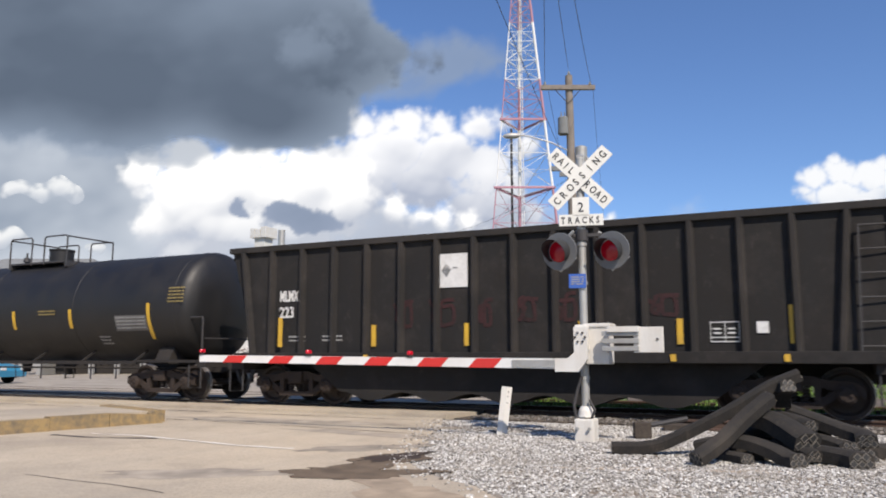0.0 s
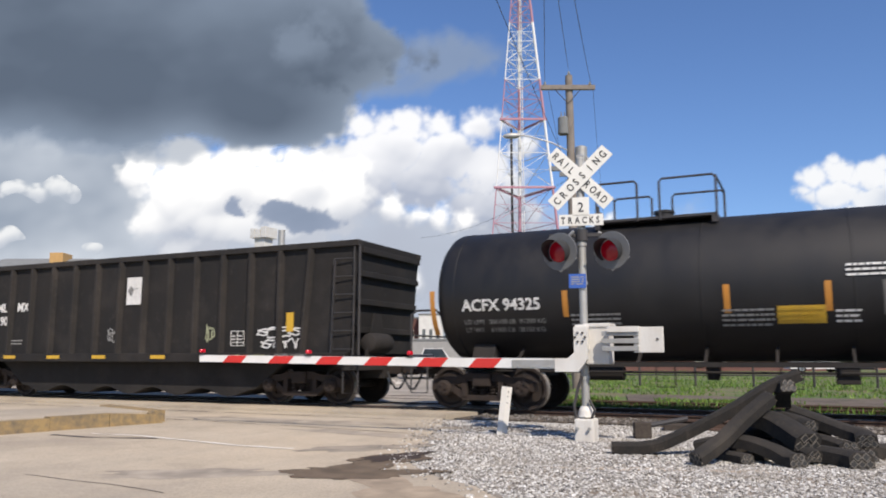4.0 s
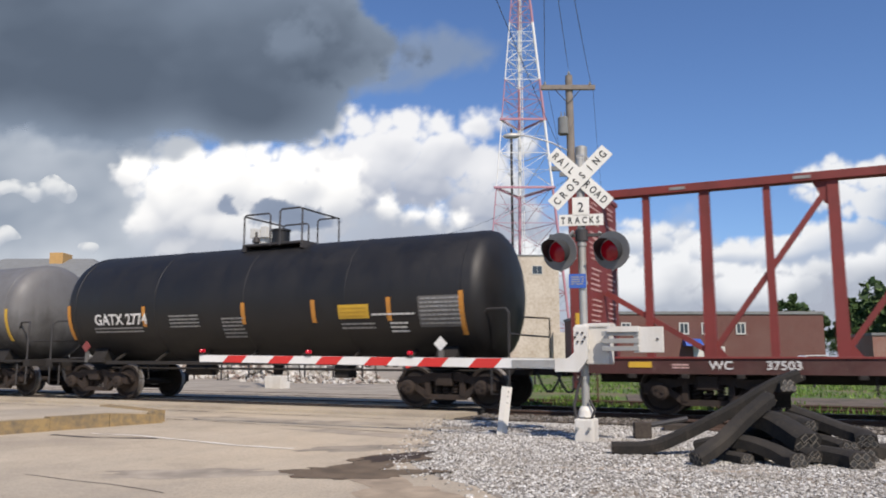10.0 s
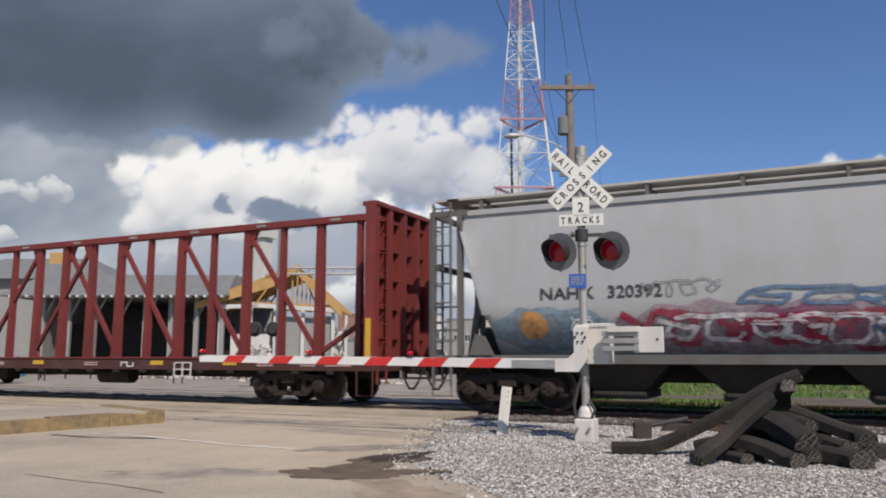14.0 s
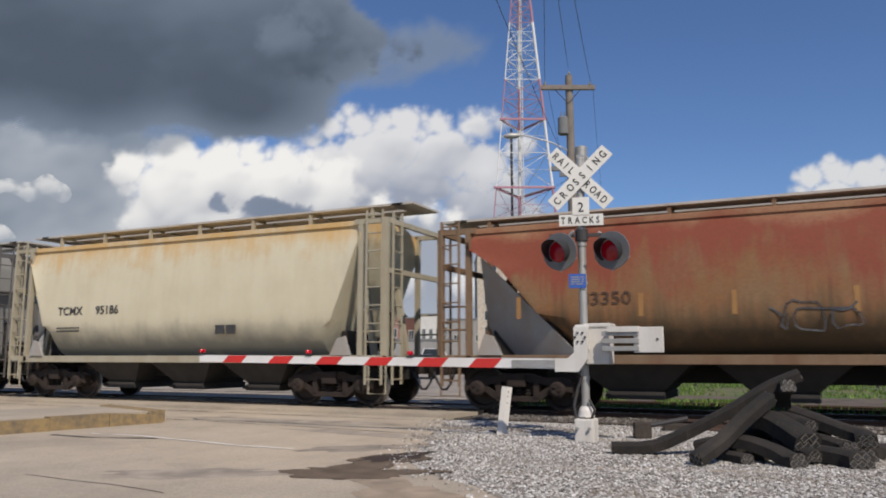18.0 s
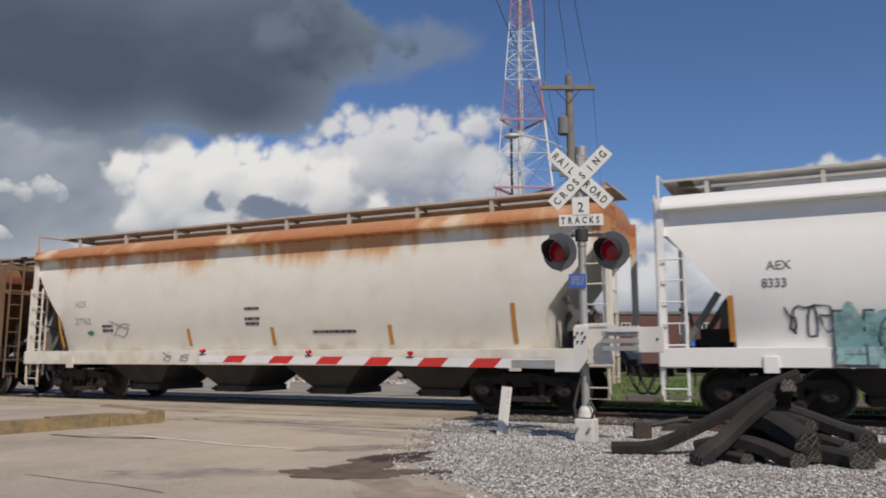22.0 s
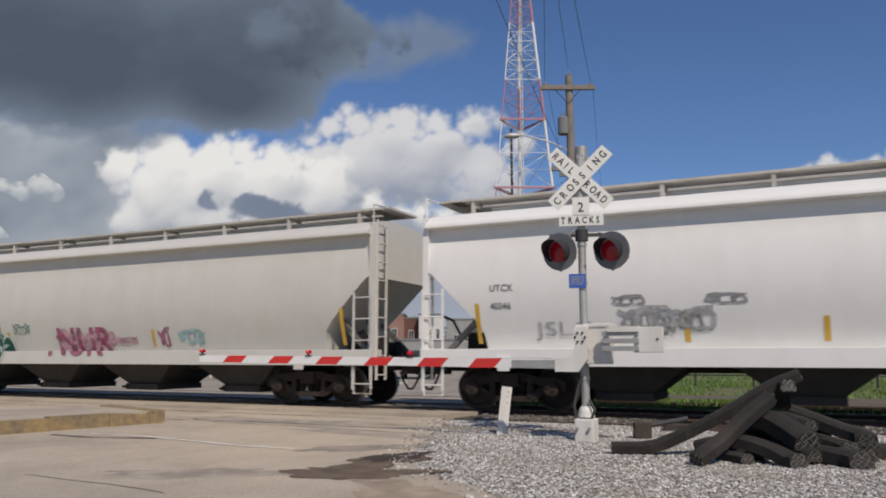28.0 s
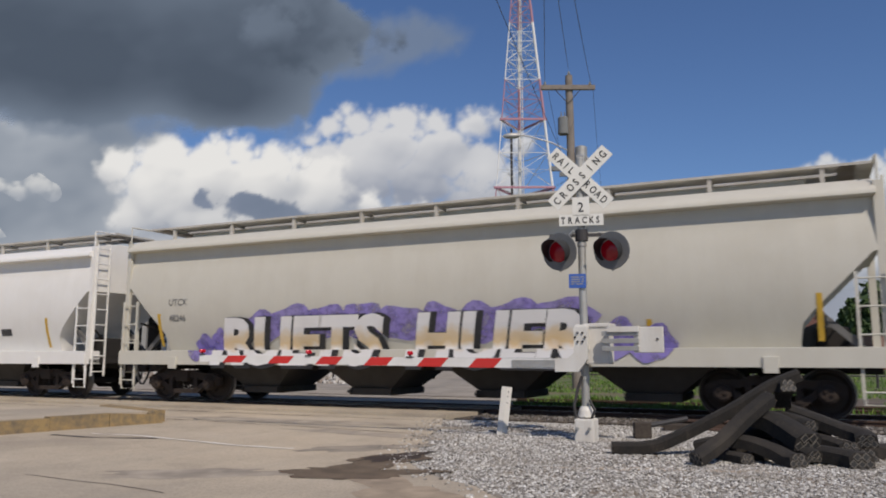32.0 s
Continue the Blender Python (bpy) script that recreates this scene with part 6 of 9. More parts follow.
def rubber_strip(pts, w, h, twist=0.0, label="old black rubber crossing strip, bent and dusty"):
    t = thing("rubber_strip", label, "rubber strip", group="heap of rubber strips")
    # smooth the spine
    line = []
    n = len(pts)
    for i in range(n - 1):
        p0, p1, p2, p3 = (Vector(pts[max(0, min(n - 1, i + k))]) for k in (-1, 0, 1, 2))
        for j in range(7):
            u = j / 7
            line.append(0.5 * ((2 * p1) + (p2 - p0) * u + (2 * p0 - 5 * p1 + 4 * p2 - p3) * u * u + (3 * p1 - p0 - 3 * p2 + p3) * u ** 3))
    line.append(Vector(pts[-1]))
    def loop(i, scale=1.0, inset=0.0):
        d = (line[min(i + 1, len(line) - 1)] - line[max(i - 1, 0)]).normalized()
        s = d.cross(Vector((0, 0, 1))).normalized()
        s = Matrix.Rotation(radians(twist), 3, d) @ s
        u = s.cross(d)
        return [line[i] + d * inset + s * a * scale + u * ((b - h / 2) * scale + h / 2) for a, b in strip_section(w, h)], (d, s, u)
    bm = bmesh.new()
    rings(bm, [loop(i)[0] for i in range(len(line))])
    body = part("strip", bm, RUBBER, t, "", True)
    # rims at the cut ends; flat black plates paint in the dark of the hollow cells
    for i, way in ((0, -1), (len(line) - 1, 1)):
        _, (d, s, u) = loop(i)
        for cx, cz, cr in ((-0.31, 0.27, 0.3), (0.01, 0.26, 0.27), (0.33, 0.27, 0.29), (-0.17, 0.72, 0.3), (0.17, 0.72, 0.28)):
            c = line[i] + s * cx * w + u * cz * h
            bm = bmesh.new()
            lathe(bm, [(0.0, cr * h), (0.006, cr * h), (0.006, cr * h * 0.83), (0.002, cr * h * 0.8)], c, d * way, 4, False)
            part("cell_rim", bm, DUSTY_RUBBER, body)
            bm = bmesh.new()
            lathe(bm, [(0.001, cr * h * 0.84), (0.003, cr * h * 0.84)], c, d * way, 4)
            part("cell", bm, SIGN_BLACK, body)
    return t


STRIPS = [
    ([(-2.43, 10.2, -0.12), (-1.93, 10.35, -0.09), (-1.46, 10.5, 0.11), (-0.96, 10.6, 0.38), (-0.49, 10.75, 0.68), (-0.15, 10.85, 0.83)], 0.17, 0.14, 6),
    ([(-1.29, 9.5, -0.12), (-1.06, 9.85, 0.05), (-0.83, 10.2, 0.28), (-0.59, 10.5, 0.49), (-0.52, 10.6, 0.55)], 0.17, 0.15, 12),
    ([(-0.38, 10.95, 0.47), (-0.37, 10.8, 0.63), (-0.29, 10.62, 0.69)], 0.19, 0.15, 0),
    ([(-1.37, 10.35, -0.07), (-1.1, 10.3, -0.0), (-0.8, 10.2, 0.02), (-0.5, 10.05, -0.05), (-0.32, 9.92, -0.12), (-0.21, 9.8, -0.12)], 0.24, 0.15, 0),
    ([(-0.77, 10.75, 0.24), (-0.54, 10.6, 0.23), (-0.31, 10.4, 0.13), (-0.13, 10.2, 0.03)], 0.36, 0.21, 0),
    ([(-0.47, 10.9, 0.32), (-0.26, 10.75, 0.28), (-0.08, 10.5, 0.23)], 0.2, 0.12, 0),
    ([(-0.34, 11.1, 0.36), (-0.07, 11.0, 0.27), (0.28, 10.85, 0.15), (0.49, 10.7, 0.1), (0.52, 10.5, 0.06)], 0.24, 0.15, 4),
    ([(-0.13, 10.8, 0.07), (0.13, 10.7, 0.02), (0.29, 10.6, -0.02), (0.34, 10.45, -0.01)], 0.24, 0.13, 0),
    ([(-0.28, 10.5, -0.08), (0.07, 10.35, -0.1), (0.33, 10.2, -0.12), (0.43, 10.0, -0.12)], 0.28, 0.17, 0),
    ([(0.45, 11.1, -0.06), (0.66, 11.2, -0.12), (0.97, 11.3, -0.12)], 0.28, 0.17, 0),
    ([(-1.1, 10.2, -0.12), (-0.89, 10.0, -0.12), (-0.76, 9.85, -0.12)], 0.18, 0.11, 0),
    ([(-0.47, 10.55, 0.0), (-0.23, 10.3, -0.03), (-0.06, 10.1, -0.09)], 0.22, 0.13, 0),
    ([(-1.05, 10.7, -0.12), (-0.54, 10.8, -0.12), (-0.04, 10.9, -0.12)], 0.3, 0.2, 0),
    ([(-0.96, 10.95, -0.03), (-0.43, 11.0, 0.09), (0.09, 11.1, -0.03)], 0.3, 0.2, 0),
    ([(0.31, 10.75, -0.12), (0.45, 10.6, -0.12), (0.51, 10.4, -0.09)], 0.24, 0.14, 0),
    ([(-0.77, 10.4, -0.12), (-0.41, 10.5, -0.12), (-0.05, 10.6, -0.12)], 0.3, 0.16, 0),
]
for pts, w, h, tw in STRIPS:
    rubber_strip(pts, w, h, tw)


# ---- utility pole ----
def wire(a, b, sag, r=0.009, n=10):
    a, b = Vector(a), Vector(b)
    bm = bmesh.new()
    pts = [a.lerp(b, i / n) - Vector((0, 0, sag * 4 * (i / n) * (1 - i / n))) for i in range(n + 1)]
    return path_tube(bm, pts, r, 5)


def utility_pole():
    t = thing("utility_pole", "weathered wooden utility pole with crossarm, transformer and street lamp", "utility pole", pose(-9.05, 32.24, GZ))
    bm = bmesh.new()
    tube(bm, (0, 0, -0.3), (-0.08, 0, 13.75), 0.24, 16, 0.16)
    part("pole", bm, POLE_WOOD, t, "", True)
    d = Vector((0.9025, 0.4306, 0))
    bm = bmesh.new()
    beam(bm, Vector((-0.08, -0.17, 13.15)) - d * 1.2, Vector((-0.08, -0.17, 13.15)) + d * 1.2, 0.17, 0.2)
    arm = part("crossarm", bm, POLE_WOOD, t)
    for k in (-1.1, 1.1):
        bm = bmesh.new()
        tube(bm, Vector((-0.08, -0.2, 12.4)), Vector((-0.08, -0.2, 13.1)) + d * k * 0.55, 0.018, 6)
        part("arm_strut", bm, DARK_STEEL, arm)
    for p in (Vector((-0.08, -0.17, 13.2)) - d * 1.02, Vector((-0.08, -0.17, 13.2)) + d * 0.98, Vector((-0.08, 0, 13.75))):
        bm = bmesh.new()
        lathe(bm, [(0, 0.03), (0.05, 0.075), (0.08, 0.04), (0.11, 0.075), (0.14, 0.04), (0.2, 0.05), (0.22, 0.02)], p, (0, 0, 1), 12)
        part("insulator", bm, GALVANISED, arm)
    bm = bmesh.new()
    lathe(bm, [(0, 0.2), (0.02, 0.23), (0.75, 0.23), (0.8, 0.18)], Vector((-0.05, -0.1, 11.0)) - d * 0.3, (0, 0, 1), 18)
    for a in (-0.08, 0.08):
        lathe(bm, [(0, 0.03), (0.25, 0.02)], Vector((-0.05, -0.1, 11.8)) - d * (0.3 + a), (0, 0, 1), 8)
    part("transformer", bm, ROOF_GREY, t, "grey canister transformer", True)
    bm = bmesh.new()
    lathe(bm, [(0, 0.26), (0.9, 0.26), (0.95, 0.2)], Vector((0.0, -0.1, 9.5)) + d * 0.42, (0, 0, 1), 18)
    part("transformer", bm, GALVANISED, t, "pale canister transformer", True)
    bm = bmesh.new()
    path_tube(bm, [(0, 0, 10.2), Vector((0, 0, 10.65)) - d * 0.9, Vector((0, 0, 10.95)) - d * 1.9, Vector((0, 0, 11.0)) - d * 2.4], 0.03, 8)
    la = part("lamp_arm", bm, GALVANISED, t)
    bm = bmesh.new()
    lathe(bm, [(0, 0.05), (0.1, 0.11), (0.4, 0.14), (0.65, 0.1), (0.75, 0.04)], Vector((0, 0, 10.98)) - d * 2.3, -d - Vector((0, 0, 0.04)), 14)
    part("lamp_head", bm, GALVANISED, la, "grey cobra-head street lamp", True)
    bm = bmesh.new()
    for z, k, w in ((9.45, 0.9, 0.16), (9.2, 0.55, 0.12)):
        beam(bm, Vector((0, -0.1, z)) - d * k, Vector((0, -0.1, z)) + d * 0.1, w, 0.2)
    part("equipment_bracket", bm, ROOF_GREY, t)
    # service cables that run to it
    for a, b, sag in (((-10.05, 31.6, 13.25), (-4.26, 13.48, 8.65), 0.1), ((-8.2, 32.5, 13.25), (-3.83, 13.69, 8.65), 0.1), ((-9.1, 32.15, 13.9), (-4.1, 13.5, 8.9), 0.1),
                      ((-9.0, 32.1, 8.9), (-6.01, 14.86, 9.46), 0.1), ((-9.1, 32.3, 9.0), (-27.4, 53.4, 10.5), 0.6), ((-8.15, 32.6, 13.2), (-23.6, 99.5, 16.5), 1.2), ((-10.0, 31.8, 13.2), (-26.5, 98.2, 16.5), 1.2)):
        w = new("overhead_cable", as_mesh("overhead_cable", wire(a, b, sag), DARK_STEEL))
        tagged(w, "thin black overhead cable strung from the pole", "cable", "overhead cables")
    return t


utility_pole()


# ---- lattice tower ----
def lattice_tower():
    c = Vector((-56.9, 161.2, 0))
    t = thing("lattice_tower", "tall red and white painted lattice radio mast", "radio tower", pose(c.x, c.y, GZ))
    levels = [0.0, 7.5, 15, 22.5, 30.5, 38.8, 46.6, 54.4, 59.2, 64, 68.7, 73.4, 78, 82, 86, 90, 94]
    def half(z):
        return max(9.77 - 0.091 * z, 1.3)
    rot = radians(-4.5)
    def corner(i, z):
        a = rot + i * 2 * math.pi / 3
        r = half(z) * 1.15
        return Vector((r * math.cos(a), r * math.sin(a), z))
    red = lambda z: z < 38.8 or 54.4 < z < 64 or z > 78
    for k, (z0, z1) in enumerate(zip(levels, levels[1:])):
        mat = TOWER_RED if red((z0 + z1) / 2) else TOWER_WHITE
        for i in range(3):
            bm = bmesh.new()
            tube(bm, corner(i, z0), corner(i, z1), (0.3, 0.36, 0.13)[i], 8)
            s = part("tower_leg", bm, mat, t)
            bm = bmesh.new()
            beam(bm, corner(i, z0), corner((i + 1) % 3, z0), 0.13, 0.13)
            beam(bm, corner(i, z0), corner((i + 1) % 3, z1), 0.075, 0.075)
            beam(bm, corner((i + 1) % 3, z0), corner(i, z1), 0.075, 0.075)
            mid = (z0 + z1) / 2
            beam(bm, corner(i, mid), corner((i + 1) % 3, mid), 0.06, 0.06)
            part("bracing", bm, mat, s)
    bm = bmesh.new()
    for dx in (-0.3, 0.3):
        tube(bm, (dx, 0, 0), (dx * 0.6, 0, 92), 0.09, 6)
    for i in range(92):
        box(bm, (-0.3, -0.04, i), (0.3, 0.04, i + 0.08))
    part("climbing_ladder", bm, TOWER_WHITE, t)
    for z in (54.4, 38.5):
        bm = bmesh.new()
        for i in range(3):
            beam(bm, corner(i, z) * 1.08 - Vector((0, 0, z * 0.08)), corner((i + 1) % 3, z) * 1.08 - Vector((0, 0, z * 0.08)), 0.3, 0.45)
        part("platform", bm, TOWER_RED, t)
    bm = bmesh.new()
    tube(bm, (-2.2, -1.1, 0), (-2.2, -1.1, 53), 0.3, 8)
    part("cable_riser", bm, DARK_STEEL, t)


lattice_tower()
# ---- far buildings ----
def far_building(name, label, category, x0, x1, y0, y1, height, wall, turn=0.0, windows=(), parapet=0.3, roof=ROOF_GREY, frame=WHITE_WALL):
    """A block whose front faces -y; windows: (x, z, width, height) from its front left foot."""
    t = thing(name, label, category, pose(x0, y0, GZ, 0, 0, turn))
    w, d = x1 - x0, y1 - y0
    bm = bmesh.new()
    box(bm, (0, 0, -0.2), (w, d, height))
    part("wall", bm, wall, t)
    bm = bmesh.new()
    box(bm, (-0.12, -0.12, height), (w + 0.12, d + 0.12, height + parapet), 0.03)
    part("roof", bm, roof, t)
    for x, z, ww, hh in windows:
        bm = bmesh.new()
        for a, b in (((x - 0.1, z - 0.12), (x + ww + 0.1, z)), ((x - 0.1, z + hh), (x + ww + 0.1, z + hh + 0.1)), ((x - 0.1, z), (x, z + hh)), ((x + ww, z), (x + ww + 0.1, z + hh)), ((x + ww / 2 - 0.03, z), (x + ww / 2 + 0.03, z + hh))):
            box(bm, (a[0], -0.09, a[1]), (b[0], 0.02, b[1]))
        f = part("window", bm, frame, t)
        bm = bmesh.new()
        box(bm, (x, -0.03, z), (x + ww, -0.005, z + hh))
        part("pane", bm, WINDOW_DARK, f)
    return t


brick = far_building("brick_building", "long low brown brick building with white windows", "building", -19.5, 3.4, 75.0, 92.0, 5.45, BRICK_BROWN, 25.5,
                     [(x, 3.6, 0.75, 0.95) for x in (3.0, 8.7, 10.9, 14.3)])
bm = bmesh.new()
box(bm, (9.9, -0.12, 0.3), (10.9, 0.05, 2.4))
part("door", bm, WHITE_WALL, brick, "white door under the awning")
bm = bmesh.new()
prism_x(bm, [(-1.2, 2.35), (0, 2.35), (0, 3.05), (-0.35, 2.95), (-1.0, 2.6)], 8.9, 10.6)
part("awning", bm, SIGN_BLUE, brick, "blue rounded awning")
bm = bmesh.new()
box(bm, (12.2, -0.1, 0.8), (13.0, 0.02, 2.3))
part("door", bm, WHITE_WALL, brick, "white door")
far_building("brick_building", "small far red brick house", "building", 6.0, 18.0, 96.0, 104.0, 3.6, BRICK_RED, 12, [(2 + 3 * i, 1.2, 0.9, 1.0) for i in range(3)])
tower = far_building("concrete_tower_building", "cream rendered seven-storey block with small dark windows", "building", -60.3, -43.8, 142.5, 156.0, 21.6, TOWER_CREAM, 25.5,
                     [(1.5, 2.4 + 3.15 * i, 2.3, 1.75) for i in range(6)] + [(11.2, 18.0, 1.9, 1.6)])
bm = bmesh.new()
box(bm, (15.0, -1.2, 0), (17.5, 0.05, 6.2), 0.03)
part("annex", bm, TOWER_CREAM, tower)
far_building("brick_building", "far red brick shop building", "building", -84.0, -71.0, 128.0, 140.0, 9.6, BRICK_RED, 25, [(1 + 2.4 * i, 5.2, 1.0, 1.6) for i in range(5)])
far_building("brick_building", "far brown brick shop building", "building", -76.0, -69.0, 136.0, 148.0, 9.0, BRICK_BROWN, 25, [(1 + 2.2 * i, 5.0, 0.9, 1.6) for i in range(3)])
far_building("white_building", "small white rendered far building with tall windows", "building", -70.2, -65.4, 136.0, 144.0, 9.6, WHITE_WALL, 25, [(0.7 + 1.4 * i, 4.8, 0.6, 2.0) for i in range(3)])
far_building("dark_building", "dark far building behind the lot", "building", -66.0, -57.5, 140.0, 150.0, 8.7, GREY_WALL, 25, [(1.5 + 2.2 * i, 4.5, 1.0, 1.2) for i in range(3)])
far_building("lot_wall", "long low grey block building", "building", -62.0, -44.0, 92.0, 96.0, 3.6, GREY_WALL, 25, [])


def chimney():
    t = thing("brick_chimney", "pale weathered brick tower rising over the roofs", "chimney", pose(-96.6, 120.1, GZ))
    bm = bmesh.new()
    box(bm, (-1.25, -1.25, 0), (1.25, 1.25, 24.6), 0.1)
    part("shaft", bm, WHITE_WALL, t)
    for x0, x1, z in ((-1.9, -0.9, 26.4), (-0.8, 0.5, 26.1), (0.6, 1.9, 26.6)):
        bm = bmesh.new()
        box(bm, (x0, -1.8, 24.5), (x1, 1.8, z), 0.05)
        part("broken_rim", bm, WHITE_WALL, t)


chimney()


def depot():
    """The half-demolished depot with its bare roof timbers."""
    t = thing("depot", "half-demolished depot with a grey roof and bare orange roof timbers", "building", pose(-50.6, 37.4, GZ, 0, 0, 25.5))
    W, D, H = 14.2, 14.0, 5.6
    bm = bmesh.new()
    box(bm, (0.4, D - 0.3, 0), (W, D, H))
    part("back_wall", bm, GREY_WALL, t)
    bm = bmesh.new()
    box(bm, (0.4, 0.5, 0), (0.7, D - 0.3, H))
    part("side_wall", bm, GREY_WALL, t)
    # black sheet set back below the roof, put in for the shade there
    bm = bmesh.new()
    box(bm, (0.7, 3.0, 0), (W - 0.5, 3.2, 3.8))
    part("inner_wall", bm, UNDER_BLACK, t)
    bm = bmesh.new()
    rings(bm, [[(-2.2, -1.2, H), (W, -1.2, H), (W, D + 1.2, H), (-2.2, D + 1.2, H)], [(-1.0, 3.0, H + 1.9), (W - 0.5, 3.0, H + 1.9), (W - 0.5, D - 3, H + 1.9), (-1.0, D - 3, H + 1.9)]])
    part("roof", bm, ROOF_GREY, t, "grey shallow roof")
    for i in range(8):
        x = 0.6 + 1.85 * i
        bm = bmesh.new()
        box(bm, (x - 0.16, 0.1, 0), (x + 0.16, 0.42, H))
        beam(bm, (x, 0.25, H - 1.6), (x + 0.8, 0.25, H), 0.14, 0.14)
        part("column", bm, GREY_WALL, t)
    for i in range(26):
        bm = bmesh.new()
        box(bm, (-1.2 + i * 0.6, -1.35, H - 0.14), (-1.02 + i * 0.6, -0.6, H + 0.02))
        part("rafter_tail", bm, WHITE_WALL, t)
    # gable with bare timbers
    x0, xr, x1 = 12.0, 18.6, 22.0
    ridge, e0, e1 = H + 2.1, H - 0.6, H - 0.9
    for i in range(5):
        y = 0.2 + 1.9 * i
        bm = bmesh.new()
        beam(bm, (x0, y, e0), (xr, y, ridge), 0.12, 0.26)
        beam(bm, (xr, y, ridge), (x1, y, e1), 0.12, 0.26)
        beam(bm, (x0 + 1, y, e0 + 0.3), (x1 - 0.4, y, e1 + 0.2), 0.1, 0.16)
        beam(bm, (xr, y, e1 + 0.2), (xr, y, ridge), 0.1, 0.12)
        beam(bm, (15.5, y, e0 + 0.2), (16.8, y, ridge - 0.6), 0.1, 0.12)
        beam(bm, (20.4, y, e1 + 0.2), (19.4, y, ridge - 0.5), 0.1, 0.12)
        part("roof_truss", bm, FRESH_WOOD, t, "bare timber truss")
    # raw boarding nailed along both gable slopes, with a white fascia below
    for xa, za, xb, zb, deep in ((x0 - 0.3, e0 - 0.1, xr - 1.2, ridge - 0.55, 0.85), (xr + 0.4, ridge - 0.35, x1 + 0.3, e1 - 0.1, 0.5), (xr - 1.9, ridge - 0.75, xr + 0.6, ridge + 0.1, 0.35)):
        bm = bmesh.new()
        prism_y(bm, [(xa, za - deep * 0.3), (xb, zb - deep), (xb, zb + 0.12), (xa, za + 0.22)], -0.35, -0.28)
        part("gable_board", bm, FRESH_WOOD, t, "raw plywood gable boarding")
    for xa, xb, za, zb in ((15.4, 21.9, e1 + 0.15, e1 - 0.25), (12.6, 16.2, e0 - 0.35, e0 - 0.2)):
        bm = bmesh.new()
        prism_y(bm, [(xa, za), (xb, zb), (xb, zb + 0.3), (xa, za + 0.3)], -0.27, -0.2)
        part("fascia", bm, WHITE_WALL, t, "splintered white fascia")
    bm = bmesh.new()
    box(bm, (17.2, 0.5, 0), (21.4, 0.7, H - 1.4))
    part("broken_wall", bm, GREY_WALL, t)
    for k, (xa, za, xb, zb, ya) in enumerate(((12.0, e0 + 0.2, 15.6, ridge - 1.0, 0.0), (15.0, ridge - 1.25, 18.6, ridge + 0.2, 2.4))):
        bm = bmesh.new()
        rings(bm, [[(xa, ya, za), (xa, 9.0, za), (xa, 9.0, za + 0.06), (xa, ya, za + 0.06)], [(xb, ya, zb), (xb, 9.0, zb), (xb, 9.0, zb + 0.06), (xb, ya, zb + 0.06)]])
        part("roof_deck", bm, FRESH_WOOD, t, "orange roof boarding")
    for i in range(6):
        bm = bmesh.new()
        u = i / 5
        beam(bm, (19.0 + 3.0 * u, -0.3, ridge - 0.5 - 2.6 * u), (19.0 + 3.0 * u, 8.5, ridge - 0.5 - 2.6 * u), 0.12, 0.12)
        part("purlin", bm, FRESH_WOOD, t)
    for x in (13.4, 15.6, 17.4, 19.4, 21.6):
        for y in (0.2, 7.8):
            bm = bmesh.new()
            box(bm, (x - 0.12, y, 0), (x + 0.12, y + 0.24, H - 0.5))
            part("column", bm, WHITE_WALL, t)
    bm = bmesh.new()
    box(bm, (14.0, 8.4, 0), (21.6, 8.6, 3.4))
    part("broken_wall", bm, WHITE_WALL, t)
    bm = bmesh.new()
    box(bm, (14.2, 0.3, 1.4), (17.0, 0.42, 2.9))
    part("boarding", bm, WHITE_WALL, t)
    return t


depot()


def hip_hall():
    t = thing("hip_roof_hall", "far hall with a grey hipped roof and an orange ridge", "building", pose(-90.9, 52.5, GZ, 0, 0, 25.5))
    bm = bmesh.new()
    box(bm, (0, 0, 0), (21, 14, 10.0))
    part("wall", bm, GREY_WALL, t)
    bm = bmesh.new()
    rings(bm, [[(-1, -1, 10.0), (22, -1, 10.0), (22, 15, 10.0), (-1, 15, 10.0)], [(6, 6.6, 13.2), (16.5, 6.6, 13.2), (16.5, 7.4, 13.2), (6, 7.4, 13.2)]])
    part("roof", bm, ROOF_GREY, t)
    bm = bmesh.new()
    box(bm, (12.3, 4.6, 11.6), (13.9, 7, 13.7), 0.05)
    part("roof_vent", bm, FRESH_WOOD, t, "raw timber roof house")


hip_hall()


